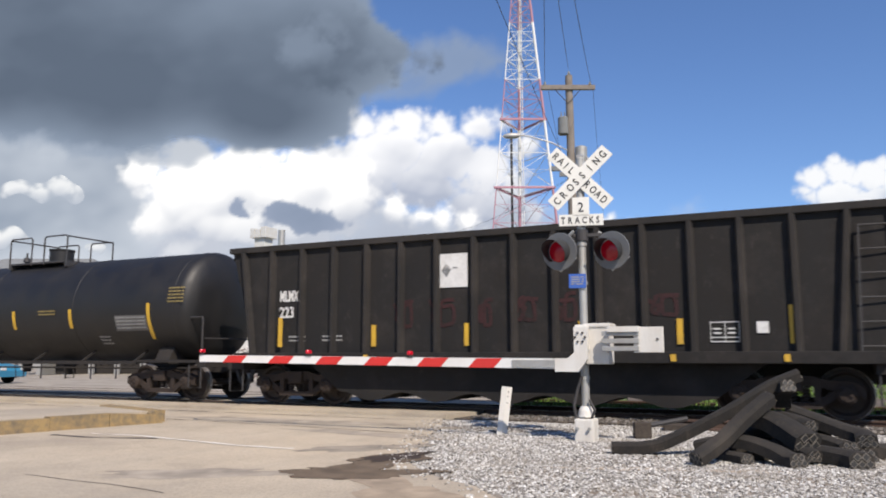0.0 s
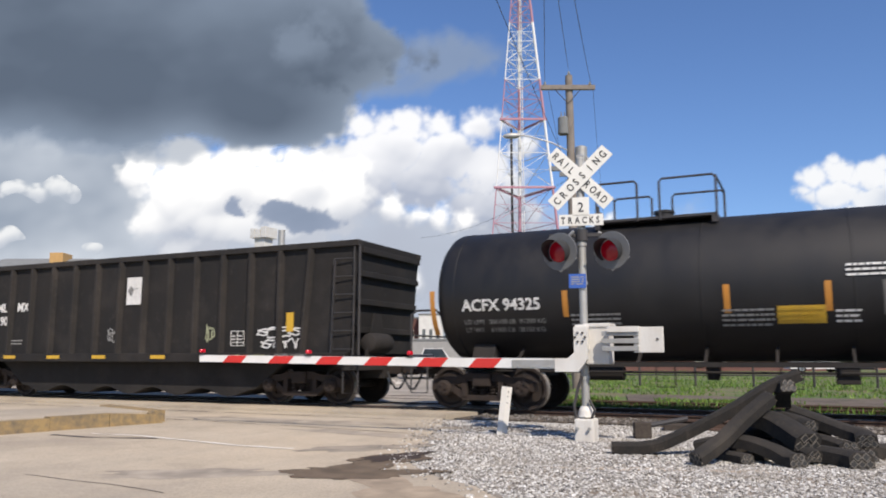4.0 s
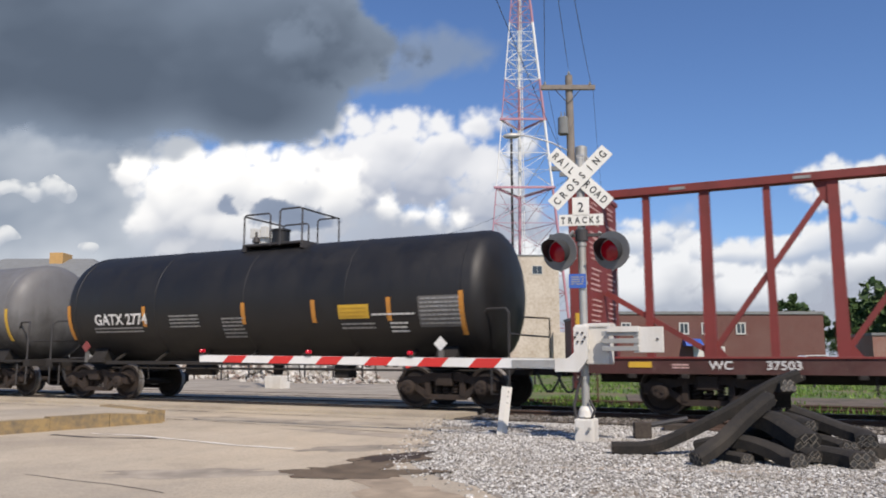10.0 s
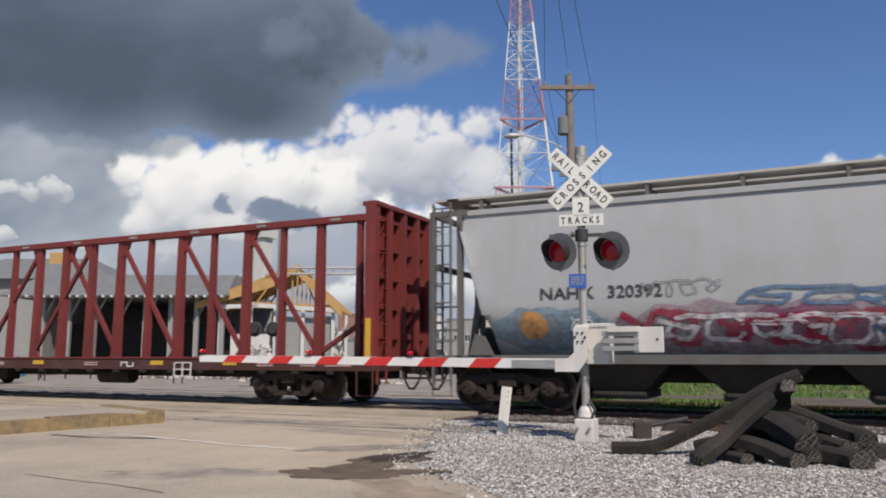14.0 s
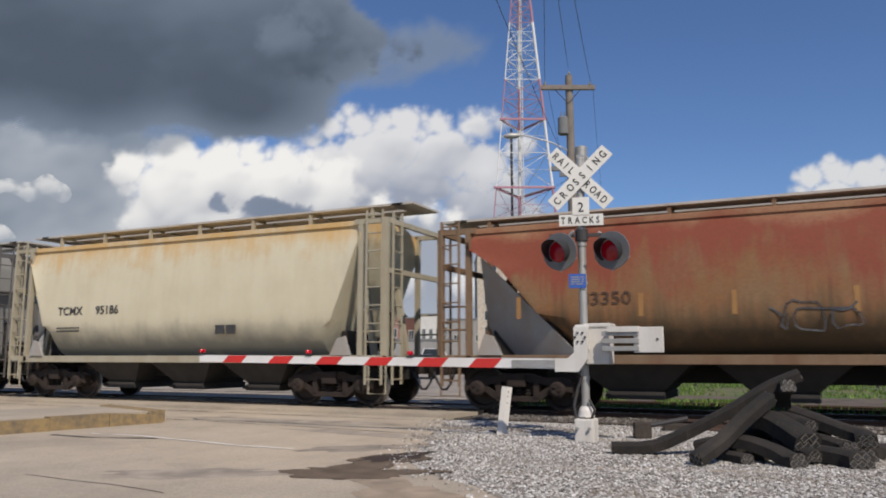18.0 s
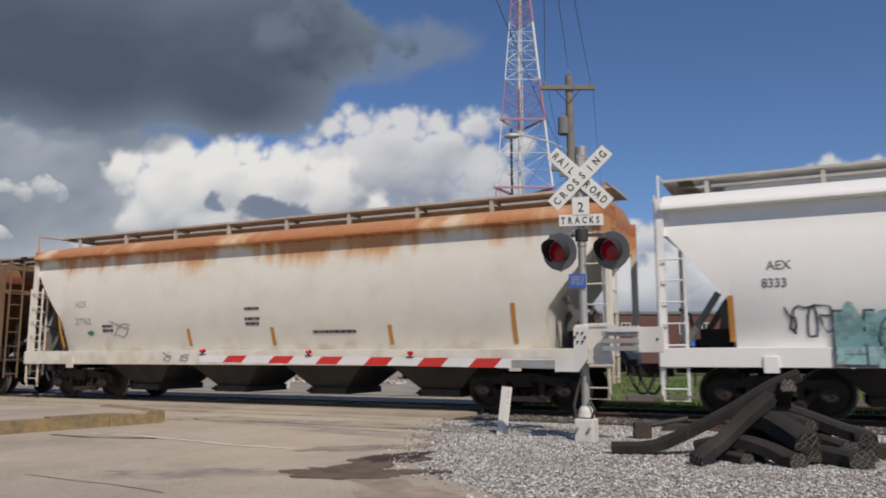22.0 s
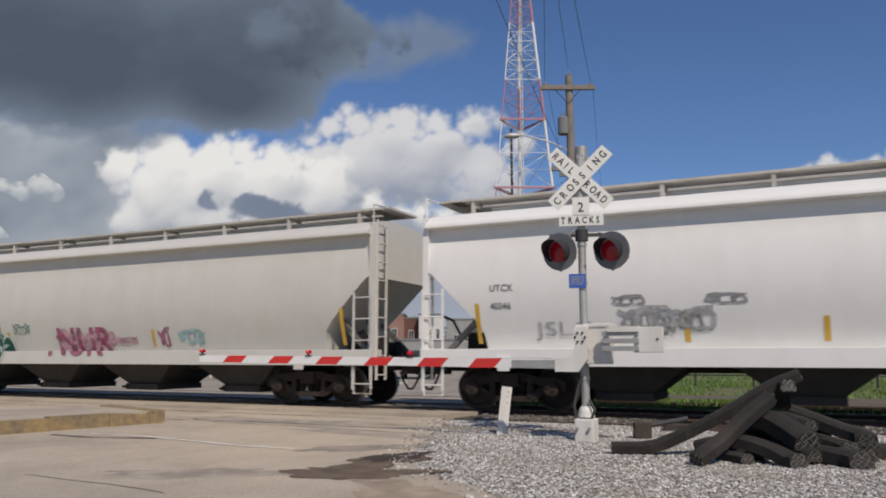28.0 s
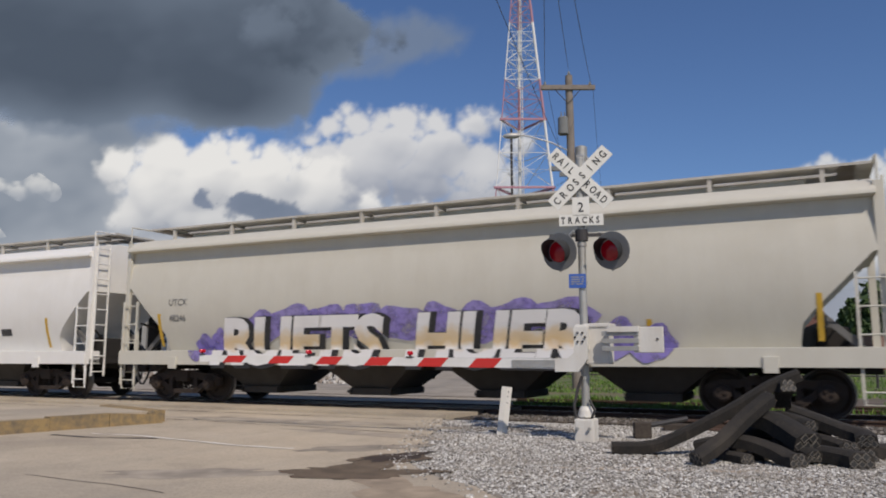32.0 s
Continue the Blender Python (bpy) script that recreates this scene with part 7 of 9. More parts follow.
def cantilever_signal():
    t = thing("cantilever_signal", "far-side crossing signal with a cantilever arm and round lamps", "crossing signal", pose(-19.35, 25.2, GZ))
    d = Vector((0.9025, 0.4306, 0))
    bm = bmesh.new()
    tube(bm, (0, 0, 0), (0, 0, 6.4), 0.14, 16)
    part("mast", bm, GALVANISED, t, "", True)
    bm = bmesh.new()
    for z in (4.6, 4.85):
        tube(bm, (0, 0, z), Vector((0, 0, z)) + d * 5.1, 0.045, 8)
    for i in range(10):
        tube(bm, Vector((0, 0, 4.6)) + d * 0.5 * i, Vector((0, 0, 4.85)) + d * 0.5 * (i + 0.5), 0.02, 6)
    arm = part("cantilever_arm", bm, GALVANISED, t)
    def lamp(p, parent, lit=False):
        b = bmesh.new()
        lathe(b, [(0, 0.29), (0.02, 0.3), (0.03, 0.28)], p, (0.4306, -0.9025, 0), 20)
        lathe(b, [(0.03, 0.19), (0.32, 0.18)], p, (0.4306, -0.9025, 0), 16)
        l = part("signal_lamp", b, LAMP_BLACK, parent)
        if lit:
            b = bmesh.new()
            lathe(b, [(0.28, 0.14), (0.3, 0.1)], p, (0.4306, -0.9025, 0), 14)
            part("lens", b, RED_SMALL, l, "red glowing lens")
    for k in (3.9, 4.75):
        lamp(Vector((0, 0, 5.05)) + d * k, arm)
    lamp(Vector((0, -0.2, 2.35)) - d * 0.85, t, True)
    lamp(Vector((0, -0.2, 2.35)) - d * 0.1, t)
    bm = bmesh.new()
    box(bm, (-0.4, -0.3, 0.0), (0.4, 0.3, 0.5), 0.03)
    part("footing", bm, CABINET_WHITE, t)


cantilever_signal()


# ---- vehicles ----
def parked_car(label, x, y, turn, material, long=4.6, high=1.42):
    t = thing("parked_car", label, "car", pose(x, y, GZ + 0.01, 0, 0, turn))
    h = high
    prof = [(-long / 2, 0.4), (-long / 2 + 0.05, 0.78), (-long / 2 + 0.3, 0.86), (-long * 0.33, 0.92), (-long * 0.22, h - 0.03), (long * 0.12, h), (long * 0.27, 0.95), (long / 2 - 0.15, 0.78), (long / 2, 0.6), (long / 2, 0.32), (-long / 2, 0.32)]
    bm = bmesh.new()
    prism_y(bm, prof, -0.86, 0.86)
    body = part("body", bm, material, t)
    glassy = [(-long * 0.295, 0.96), (-long * 0.21, h - 0.08), (long * 0.115, h - 0.06), (long * 0.235, 0.97)]
    bm = bmesh.new()
    prism_y(bm, glassy, -0.868, 0.868)
    part("side_windows", bm, WINDOW_DARK, body)
    for sx in (-1, 1):
        for sy in (-1, 1):
            bm = bmesh.new()
            lathe(bm, [(-0.1, 0.3), (-0.09, 0.33), (0.09, 0.33), (0.1, 0.3)], (sx * long * 0.31, sy * 0.8, 0.33), (0, sy, 0), 20)
            w = part("wheel", bm, RUBBER, t)
            bm = bmesh.new()
            lathe(bm, [(0.1, 0.2), (0.115, 0.19), (0.12, 0.05)], (sx * long * 0.31, sy * 0.8, 0.33), (0, sy, 0), 14)
            part("rim", bm, CHROME, w)
        for sy in (-0.65, 0.65):
            bm = bmesh.new()
            box(bm, (sx * long / 2 - 0.04, sy - 0.17, 0.62), (sx * long / 2 + 0.015, sy + 0.17, 0.74), 0.02)
            part("headlight" if sx > 0 else "tail_light", bm, LETTER_WHITE if sx > 0 else GATE_RED, body)
    return t


parked_car("black sedan parked beyond the crossing", -21.3, 41.2, 120, CAR_BLACK)
parked_car("blue pickup parked on the far lot", -36.6, 23.8, 15, CAR_BLUE, 5.0, 1.6)
parked_car("dark sedan parked on the far lot", -41.5, 25.6, 15, CAR_BLACK, 4.8, 1.5)
parked_car("white sedan parked by the brick building", 0.2, 70.0, 20, CAR_WHITE)
parked_car("white van parked on the far lot", -48.5, 84.0, 25, CAR_WHITE, 5.6, 2.1)
parked_car("white van parked beside the grey wall", -40.5, 83.0, 25, CAR_WHITE, 6.4, 2.3)
parked_car("white box van parked by the far shops", -52.5, 88.0, 25, CAR_WHITE, 6.8, 2.6)


# ---- fence, grass, rubble, trees ----
def fence(name, label, p, q, n, high, material):
    t = thing(name, label, "fence")
    p, q = Vector(p), Vector(q)
    for i in range(n):
        c = p.lerp(q, i / (n - 1))
        bm = bmesh.new()
        tube(bm, c, c + Vector((0, 0, high)), 0.05, 8)
        part("fence_post", bm, material, t)
    for z in (high * 0.5, high * 0.93):
        bm = bmesh.new()
        tube(bm, p + Vector((0, 0, z)), q + Vector((0, 0, z)), 0.035, 6)
        part("fence_rail", bm, material, t)


fence("pipe_fence", "dark steel pipe fence along the grass", (-14, 34, GZ), (28, 40, GZ), 19, 0.95, DARK_STEEL)
fence("lot_fence", "dark wire fence before the rubble", (-46, 30, GZ), (-22, 36, GZ), 16, 1.3, DARK_STEEL)


def tufts(name, label, count, region, high, seed, keep):
    rnd = np.random.RandomState(seed)
    v, f = [], []
    while len(f) < count:
        x, y = rnd.uniform(region[0], region[1]), rnd.uniform(region[2], region[3])
        if not keep(x, y):
            continue
        dense = 0.5 + 0.8 * noise.noise(Vector((x * 0.5, y * 0.5, seed)))
        if rnd.rand() > dense:
            continue
        a, h = rnd.uniform(0, 6.28), high * rnd.uniform(0.4, 1.2) * (0.6 + 0.5 * dense)
        w = 0.035
        lx, ly = rnd.normal(0, h * 0.3, 2)
        k = len(v)
        v += [(x - w * math.cos(a), y - w * math.sin(a), GZ - 0.1), (x + w * math.cos(a), y + w * math.sin(a), GZ - 0.1), (x + lx, y + ly, GZ - 0.1 + h)]
        f.append((k, k + 1, k + 2))
    mesh = bpy.data.meshes.new(name)
    mesh.from_pydata(v, [], f)
    mesh.materials.append(BLADES)
    return tagged(new(name, mesh), label, "grass", kind="stuff")


tufts("grass", "bright green weedy grass behind the track", 22000, (-7.5, 24, 18.9, 24), 0.22, 1, lambda x, y: (not 20.2 < y < 22.6 or np.random.rand() < 0.08) and noise.noise(Vector((x * 0.3, y * 0.8, 3))) > 0.02)
tufts("grass", "green grass before the pipe fence", 18000, (-12, 40, 28.5, 46), 0.16, 2, lambda x, y: x > -9.5 - (y - 26) * 0.4)
tufts("grass", "far green grass field", 12000, (-22, 60, 46, 75), 0.22, 3, lambda x, y: x > -10 - (y - 26) * 0.42)


def rubble(name, cx, cy, rx, ry, high, count, size, seed):
    rnd = np.random.RandomState(seed)
    v, f = [], []
    for _ in range(count):
        a, r = rnd.uniform(0, 6.28), math.sqrt(rnd.rand())
        c = np.array((cx + rx * r * math.cos(a), cy + ry * r * math.sin(a), GZ + high * (1 - r) * rnd.rand()))
        ax = rnd.normal(0, 1, (3, 3))
        q = np.linalg.qr(ax)[0] * (size * rnd.uniform(0.3, 1.3, 3))[:, None]
        k = len(v)
        for sz in (-1, 1):
            for sx, sy in ((-1, -1), (1, -1), (1, 1), (-1, 1)):
                v.append(tuple(c + q[0] * sx + q[1] * sy * 0.6 + q[2] * sz * 0.5))
        f += [(k, k + 3, k + 2, k + 1), (k + 4, k + 5, k + 6, k + 7), (k, k + 1, k + 5, k + 4), (k + 1, k + 2, k + 6, k + 5), (k + 2, k + 3, k + 7, k + 6), (k + 3, k, k + 4, k + 7)]
    mesh = bpy.data.meshes.new(name)
    mesh.from_pydata(v, [], f)
    mesh.materials.append(RUBBLE)
    return tagged(new(name, mesh), "heap of broken masonry from the demolished depot", "rubble", kind="stuff")


rubble("rubble_heap", -30.0, 37.0, 3.2, 2.0, 2.4, 700, 0.22, 1)
rubble("rubble_heap", -25.5, 39.0, 2.6, 1.8, 1.7, 500, 0.2, 2)
rubble("rubble_heap", -35.0, 36.0, 3.0, 1.6, 1.2, 400, 0.2, 3)
rubble("rubble_heap", -22.0, 32.0, 5.0, 1.2, 0.35, 260, 0.14, 4)


def tree(x, y, high, spread, seed, label="leafy green tree behind the brick building", group="far trees"):
    t = thing("tree", label, "tree", pose(x, y, GZ), group)
    rnd = random.Random(seed)
    bm = bmesh.new()
    tube(bm, (0, 0, -0.2), (0.1, 0, high * 0.5), high * 0.035, 10, high * 0.02)
    tips = []
    for i in range(9):
        a, z0 = rnd.uniform(0, 6.28), high * rnd.uniform(0.28, 0.5)
        tip = Vector((spread * 0.6 * math.cos(a) * rnd.uniform(0.4, 1), spread * 0.6 * math.sin(a) * rnd.uniform(0.4, 1), high * rnd.uniform(0.5, 0.9)))
        tube(bm, (0.05, 0, z0), tip, high * 0.014, 6, high * 0.004)
        tips.append(tip)
    part("trunk", bm, POLE_WOOD, t)
    r = np.random.RandomState(seed)
    v, f = [], []
    clumps = []
    for _ in range(120):
        p = tips[r.randint(len(tips))]
        clumps.append(np.array(p) + r.normal(0, 1, 3) * (spread * 0.22, spread * 0.22, high * 0.1))
    for c in clumps:
        rad = spread * r.uniform(0.1, 0.22)
        for _ in range(110):
            o = r.normal(0, 1, 3)
            o = o / np.linalg.norm(o) * rad * r.uniform(0.6, 1.05)
            p = c + o
            s = r.uniform(0.12, 0.26) * max(1, high / 8)
            a, b = r.normal(0, s, 3), r.normal(0, s, 3)
            k = len(v)
            v += [tuple(p - a), tuple(p + b), tuple(p + a), tuple(p - b)]
            f.append((k, k + 1, k + 2, k + 3))
    mesh = bpy.data.meshes.new("crown")
    mesh.from_pydata(v, [], f)
    mesh.materials.append(LEAVES)
    share("crown", mesh, t)
    return t


for i, (x, y, h, s) in enumerate(((13.0, 124, 11.5, 8.0), (18.5, 122, 12.0, 8.0), (20, 108, 10.0, 7.0), (26, 116, 11.0, 7.5), (33, 112, 10.0, 7.5), (-2.0, 150, 11.0, 5.0), (41, 120, 12, 8), (8.2, 128, 9.0, 5.0), (10.6, 124, 9.4, 5.5))):
    tree(x, y, h, s, i + 1)
for i in range(22):
    a = radians(-8 + 9 * i)
    tree(-20 + 330 * math.cos(a), 20 + 330 * math.sin(a), 13 + 4 * math.sin(i * 2.3), 26, 40 + i, "distant green tree line on the horizon", "tree line")


# ---- clouds ----
def value_noise(x, y, seed):
    r = np.random.RandomState(seed).rand(256, 256)
    xi, yi = np.floor(x).astype(int), np.floor(y).astype(int)
    u, w = x - xi, y - yi
    u, w = u * u * (3 - 2 * u), w * w * (3 - 2 * w)
    g = lambda a, b: r[a % 256, b % 256]
    return (g(xi, yi) * (1 - u) + g(xi + 1, yi) * u) * (1 - w) + (g(xi, yi + 1) * (1 - u) + g(xi + 1, yi + 1) * u) * w


def fbm(x, y, seed, octaves=6, billow=False):
    out, amp, total = 0, 1.0, 0
    for o in range(octaves):
        c, s = math.cos(0.64 * o + 0.4), math.sin(0.64 * o + 0.4)
        n = value_noise((x * c - y * s) * 2 ** o + 17.3 * o, (x * s + y * c) * 2 ** o + 9.1 * o, seed + o)
        out = out + amp * (1 - np.abs(2 * n - 1) if billow else n)
        total += amp
        amp *= 0.55
    return out / total


def cloud_material(name):
    k = Nodes(name)
    t = k.tree
    t.nodes.remove(k.bsdf)
    at = t.nodes.new("ShaderNodeVertexColor")
    at.layer_name = "vapour"
    em, tr, mx = t.nodes.new("ShaderNodeEmission"), t.nodes.new("ShaderNodeBsdfTransparent"), t.nodes.new("ShaderNodeMixShader")
    k.link(at.outputs["Color"], em.inputs[0])
    k.link(at.outputs["Alpha"], mx.inputs[0])
    k.link(tr.outputs[0], mx.inputs[1])
    k.link(em.outputs[0], mx.inputs[2])
    k.link(mx.outputs[0], t.nodes["Material Output"].inputs[0])
    k.mat.cycles.emission_sampling = "NONE"
    return k.mat


FWD, SIDE = Vector((-0.4306, 0.9025, 0)), Vector((0.9025, 0.4306, 0))


def blur(a, n):
    """Box blur, twice, n cells each way."""
    for _ in range(2):
        for ax in (0, 1):
            pad = np.pad(a, [(n + 1, n) if k == ax else (0, 0) for k in (0, 1)], "edge")
            c = np.cumsum(pad, ax)
            a = (c[2 * n + 1:] - c[:-2 * n - 1])[:a.shape[0]] / (2 * n + 1) if ax == 0 else (c[:, 2 * n + 1:] - c[:, :-2 * n - 1])[:, :a.shape[1]] / (2 * n + 1)
    return a


def cloud_mesh(name, label, A, B, distance, depth, alpha, col):
    ny, nx = A.shape
    P = np.stack([FWD.x * depth + SIDE.x * A * depth, FWD.y * depth + SIDE.y * A * depth, B * depth], -1).reshape(-1, 3)
    idx = np.arange(nx * ny).reshape(ny, nx)
    quads = np.stack([idx[:-1, :-1], idx[:-1, 1:], idx[1:, 1:], idx[1:, :-1]], -1).reshape(-1, 4)
    al = alpha.reshape(-1)
    quads = quads[al[quads].max(1) > 0.004]
    used = np.unique(quads)
    remap = np.full(nx * ny, -1)
    remap[used] = np.arange(len(used))
    mesh = bpy.data.meshes.new(name)
    mesh.from_pydata(P[used].tolist(), [], remap[quads].tolist())
    layer = mesh.color_attributes.new("vapour", "FLOAT_COLOR", "POINT")
    layer.data.foreach_set("color", np.concatenate([col.reshape(-1, 3)[used], al[used, None]], 1).astype(np.float32).ravel())
    mesh.materials.append(cloud_material(name))
    mesh.polygons.foreach_set("use_smooth", [True] * len(mesh.polygons))
    ob = tagged(new(name, mesh), label, "cloud", kind="structure")
    ob.location = EYE
    return ob


def layer_cloud(name, label, puffs, distance, thin, thick, seed, span, freq=5.0, soft=0.5, ragged=0.6, relief=0.25, step=0.004, opacity=1.0, warp=0.08):
    """Ragged sheet of cloud; puffs: (across, up, half width, half height, weight) as slopes from the eye."""
    a0, a1, b0, b1 = span
    A, B = np.meshgrid(np.arange(a0, a1, step), np.arange(b0, b1, step))
    wx = (fbm(A * freq * 1.6, B * freq * 1.6, seed + 31, 5) - 0.5) * warp
    wy = (fbm(A * freq * 1.6, B * freq * 1.6, seed + 57, 5) - 0.5) * warp
    n = fbm(A * freq * 1.5, B * freq * 2.2, seed, 6)
    curl = fbm(A * freq * 4, B * freq * 4, seed + 7, 5, True)
    field = np.zeros_like(A)
    for ca, cb, ra, rb, w in puffs:
        field = field + w * np.exp(-0.9 * (((A + wx - ca) / ra) ** 2 + ((B + wy - cb) / rb) ** 2))
    dens = field - 0.36 + (n - 0.5) * ragged + (curl - 0.62) * ragged * 0.5
    alpha = np.clip(dens / soft, 0, 1)
    alpha = opacity * alpha * alpha * (3 - 2 * alpha)
    body = np.clip(blur(dens, 6) / 1.9, 0, 1) ** 0.75
    light = np.clip(1 - body + relief * (fbm(A * freq * 1.1, B * freq * 1.7, seed + 91, 4) - 0.5) * 2, 0, 1)[..., None]
    col = np.array(thick) * (1 - light) + np.array(thin) * light
    return cloud_mesh(name, label, A, B, distance, distance * (1 - 0.03 * np.clip(dens, 0, 1)), alpha, col)


def cumulus(name, label, puffs, distance, lit, shade, seed, span, toward=(-0.25, 0.75, 0.6), hollow=0.5, step=0.0022, edge=0.013, gain=0.95):
    """Heaped cloud: every puff sprouts smaller ones, and light from above is worked into its glowing colours."""
    a0, a1, b0, b1 = span
    A, B = np.meshgrid(np.arange(a0, a1, step), np.arange(b0, b1, step))
    wx = (fbm(A * 40, B * 40, seed + 31, 4) - 0.5) * 0.014
    wy = (fbm(A * 40, B * 40, seed + 57, 4) - 0.5) * 0.014
    AA, BB = A + wx, B + wy
    rnd = random.Random(seed)
    heads = []
    for ca, cb, ra, rb in puffs:
        r = (ra * rb) ** 0.5
        heads.append((ca, cb, 0, ra * 0.92, rb * 0.92))
        for _ in range(9):
            a, q = rnd.uniform(0, 2 * math.pi), rnd.uniform(0.3, 0.85)
            s = r * rnd.uniform(0.32, 0.58)
            x, y, z = ca + ra * q * math.cos(a), cb + rb * q * math.sin(a), r * 0.9 * (1 - q * q) ** 0.5
            heads.append((x, y, z - s * 0.3, s, s * 0.9))
            for _ in range(5):
                b, q2 = rnd.uniform(0, 2 * math.pi), rnd.uniform(0.4, 0.85)
                s2 = s * rnd.uniform(0.25, 0.42)
                heads.append((x + s * q2 * math.cos(b), y + s * q2 * math.sin(b), z + s * 0.6 * (1 - q2 * q2) ** 0.5 - s2 * 0.3, s2, s2))
    H, C = np.full(A.shape, -0.05), np.full(A.shape, -1.0)
    for x, y, z, rx, ry in heads:
        i0, i1 = int((x - rx - 0.02 - a0) / step), int((x + rx + 0.02 - a0) / step) + 1
        j0, j1 = int((y - ry - 0.02 - b0) / step), int((y + ry + 0.02 - b0) / step) + 1
        i0, j0 = max(i0, 0), max(j0, 0)
        if i1 <= i0 or j1 <= j0:
            continue
        w = (slice(j0, j1), slice(i0, i1))
        d2 = ((AA[w] - x) / rx) ** 2 + ((BB[w] - y) / ry) ** 2
        r = (rx * ry) ** 0.5
        H[w] = np.maximum(H[w], np.where(d2 < 1, z + r * np.sqrt(np.maximum(1 - d2, 0)), -0.05))
        C[w] = np.maximum(C[w], (1 - np.sqrt(d2)) * r)
    wisp = fbm(A * 55, B * 55, seed + 3, 4)
    alpha = np.clip((C + (wisp - 0.5) * edge * 1.2) / edge, 0, 1)
    alpha = alpha * alpha * (3 - 2 * alpha)
    L = Vector(toward).normalized()

    def lambert(h):
        gy, gx = np.gradient(h, step)
        k = np.sqrt(gx * gx + gy * gy + 1)
        return (-gx * L.x - gy * L.y + L.z) / k
    H = np.maximum(H, -0.03)
    shine = 0.09 * lambert(blur(H, 1)) + 0.3 * lambert(blur(H, 4)) + 0.8 * lambert(blur(H, 11))
    over = np.clip(blur(np.roll(np.clip(C, 0, 0.06), -int(0.035 / step), 0), 8) / 0.05, 0, 1)
    broad = fbm(A * 7, B * 9, seed + 12, 3) - 0.5
    light = np.clip(0.2 + gain * (shine - 0.45) + 0.45 * (1 - hollow * 1.6 * over) * 0.9 + 0.3 * broad, 0, 1)[..., None]
    col = np.array(shade) * (1 - light) + np.array(lit) * light
    return cloud_mesh(name, label, A, B, distance, distance - distance * np.clip(blur(H, 3), 0, 0.06), alpha, col)


SKY = {}
DARK = [(-0.562, 0.456, 0.233, 0.125, 1), (-0.373, 0.399, 0.177, 0.077, 1), (-0.279, 0.351, 0.115, 0.056, 1), (-0.195, 0.391, 0.085, 0.073, 0.9), (-0.14, 0.408, 0.05, 0.042, 0.8), (-0.07, 0.403, 0.03, 0.026, 0.7), (-0.143, 0.45, 0.045, 0.05, 0.9), (-0.21, 0.478, 0.06, 0.06, 0.8), (-0.509, 0.367, 0.13, 0.048, 0.9), (-0.697, 0.407, 0.154, 0.09, 1), (-0.171, 0.318, 0.046, 0.022, 0.5), (-0.085, 0.372, 0.045, 0.02, 0.6), (-0.461, 0.589, 0.316, 0.103, 1), (-0.645, 0.335, 0.092, 0.032, 0.6), (-0.34, 0.312, 0.11, 0.03, 0.9), (-0.235, 0.31, 0.07, 0.026, 0.8)]
FRINGE = [(-0.42, 0.285, 0.1, 0.03, 0.9), (-0.075, 0.39, 0.075, 0.03, 0.8), (-0.06, 0.358, 0.06, 0.014, 0.55), (0.043, 0.399, 0.062, 0.028, 0.6), (-0.171, 0.315, 0.084, 0.032, 0.8), (-0.307, 0.303, 0.167, 0.032, 0.9), (-0.506, 0.323, 0.152, 0.04, 0.9), (-0.643, 0.315, 0.122, 0.04, 0.9), (-0.2, 0.464, 0.06, 0.05, 0.7), (0.02, 0.4, 0.05, 0.03, 0.55)]
LEFT = [(-0.33, 0.225, 0.085, 0.055), (-0.24, 0.21, 0.1, 0.06), (-0.15, 0.2, 0.07, 0.05), (-0.238, 0.268, 0.038, 0.031), (-0.192, 0.253, 0.038, 0.035), (-0.157, 0.226, 0.038, 0.035), (-0.26, 0.272, 0.03, 0.028), (-0.403, 0.249, 0.036, 0.039), (-0.343, 0.257, 0.053, 0.047), (-0.275, 0.249, 0.053, 0.048), (-0.363, 0.195, 0.052, 0.046), (-0.287, 0.18, 0.067, 0.046), (-0.229, 0.233, 0.045, 0.043), (-0.183, 0.188, 0.052, 0.038), (-0.124, 0.233, 0.045, 0.045), (-0.138, 0.18, 0.045, 0.03), (-0.388, 0.172, 0.03, 0.034), (-0.063, 0.191, 0.028, 0.028), (-0.033, 0.184, 0.022, 0.023), (0.001, 0.184, 0.022, 0.026), (0.034, 0.176, 0.03, 0.023), (-0.212, 0.157, 0.089, 0.03), (-0.323, 0.142, 0.067, 0.023)]
SMALL = [(-0.569, 0.222, 0.032, 0.015), (-0.536, 0.214, 0.026, 0.014), (-0.506, 0.226, 0.027, 0.015), (-0.487, 0.21, 0.017, 0.014), (-0.57, 0.161, 0.027, 0.021), (-0.543, 0.153, 0.013, 0.011), (-0.59, 0.315, 0.026, 0.016), (-0.562, 0.31, 0.017, 0.009), (-0.453, 0.142, 0.025, 0.014)]
MID = [(-0.172, 0.285, 0.03, 0.022), (-0.15, 0.255, 0.05, 0.04), (-0.11, 0.23, 0.06, 0.05), (-0.147, 0.3, 0.027, 0.024), (-0.11, 0.307, 0.033, 0.028), (-0.049, 0.31, 0.037, 0.028), (-0.003, 0.307, 0.033, 0.025), (0.05, 0.307, 0.035, 0.028), (-0.071, 0.272, 0.061, 0.043), (0.005, 0.264, 0.061, 0.047), (0.057, 0.249, 0.042, 0.047), (-0.109, 0.264, 0.045, 0.039), (0.091, 0.226, 0.03, 0.039), (-0.026, 0.226, 0.068, 0.039), (0.049, 0.195, 0.06, 0.031), (0.111, 0.28, 0.023, 0.023), (0.121, 0.188, 0.03, 0.026)]
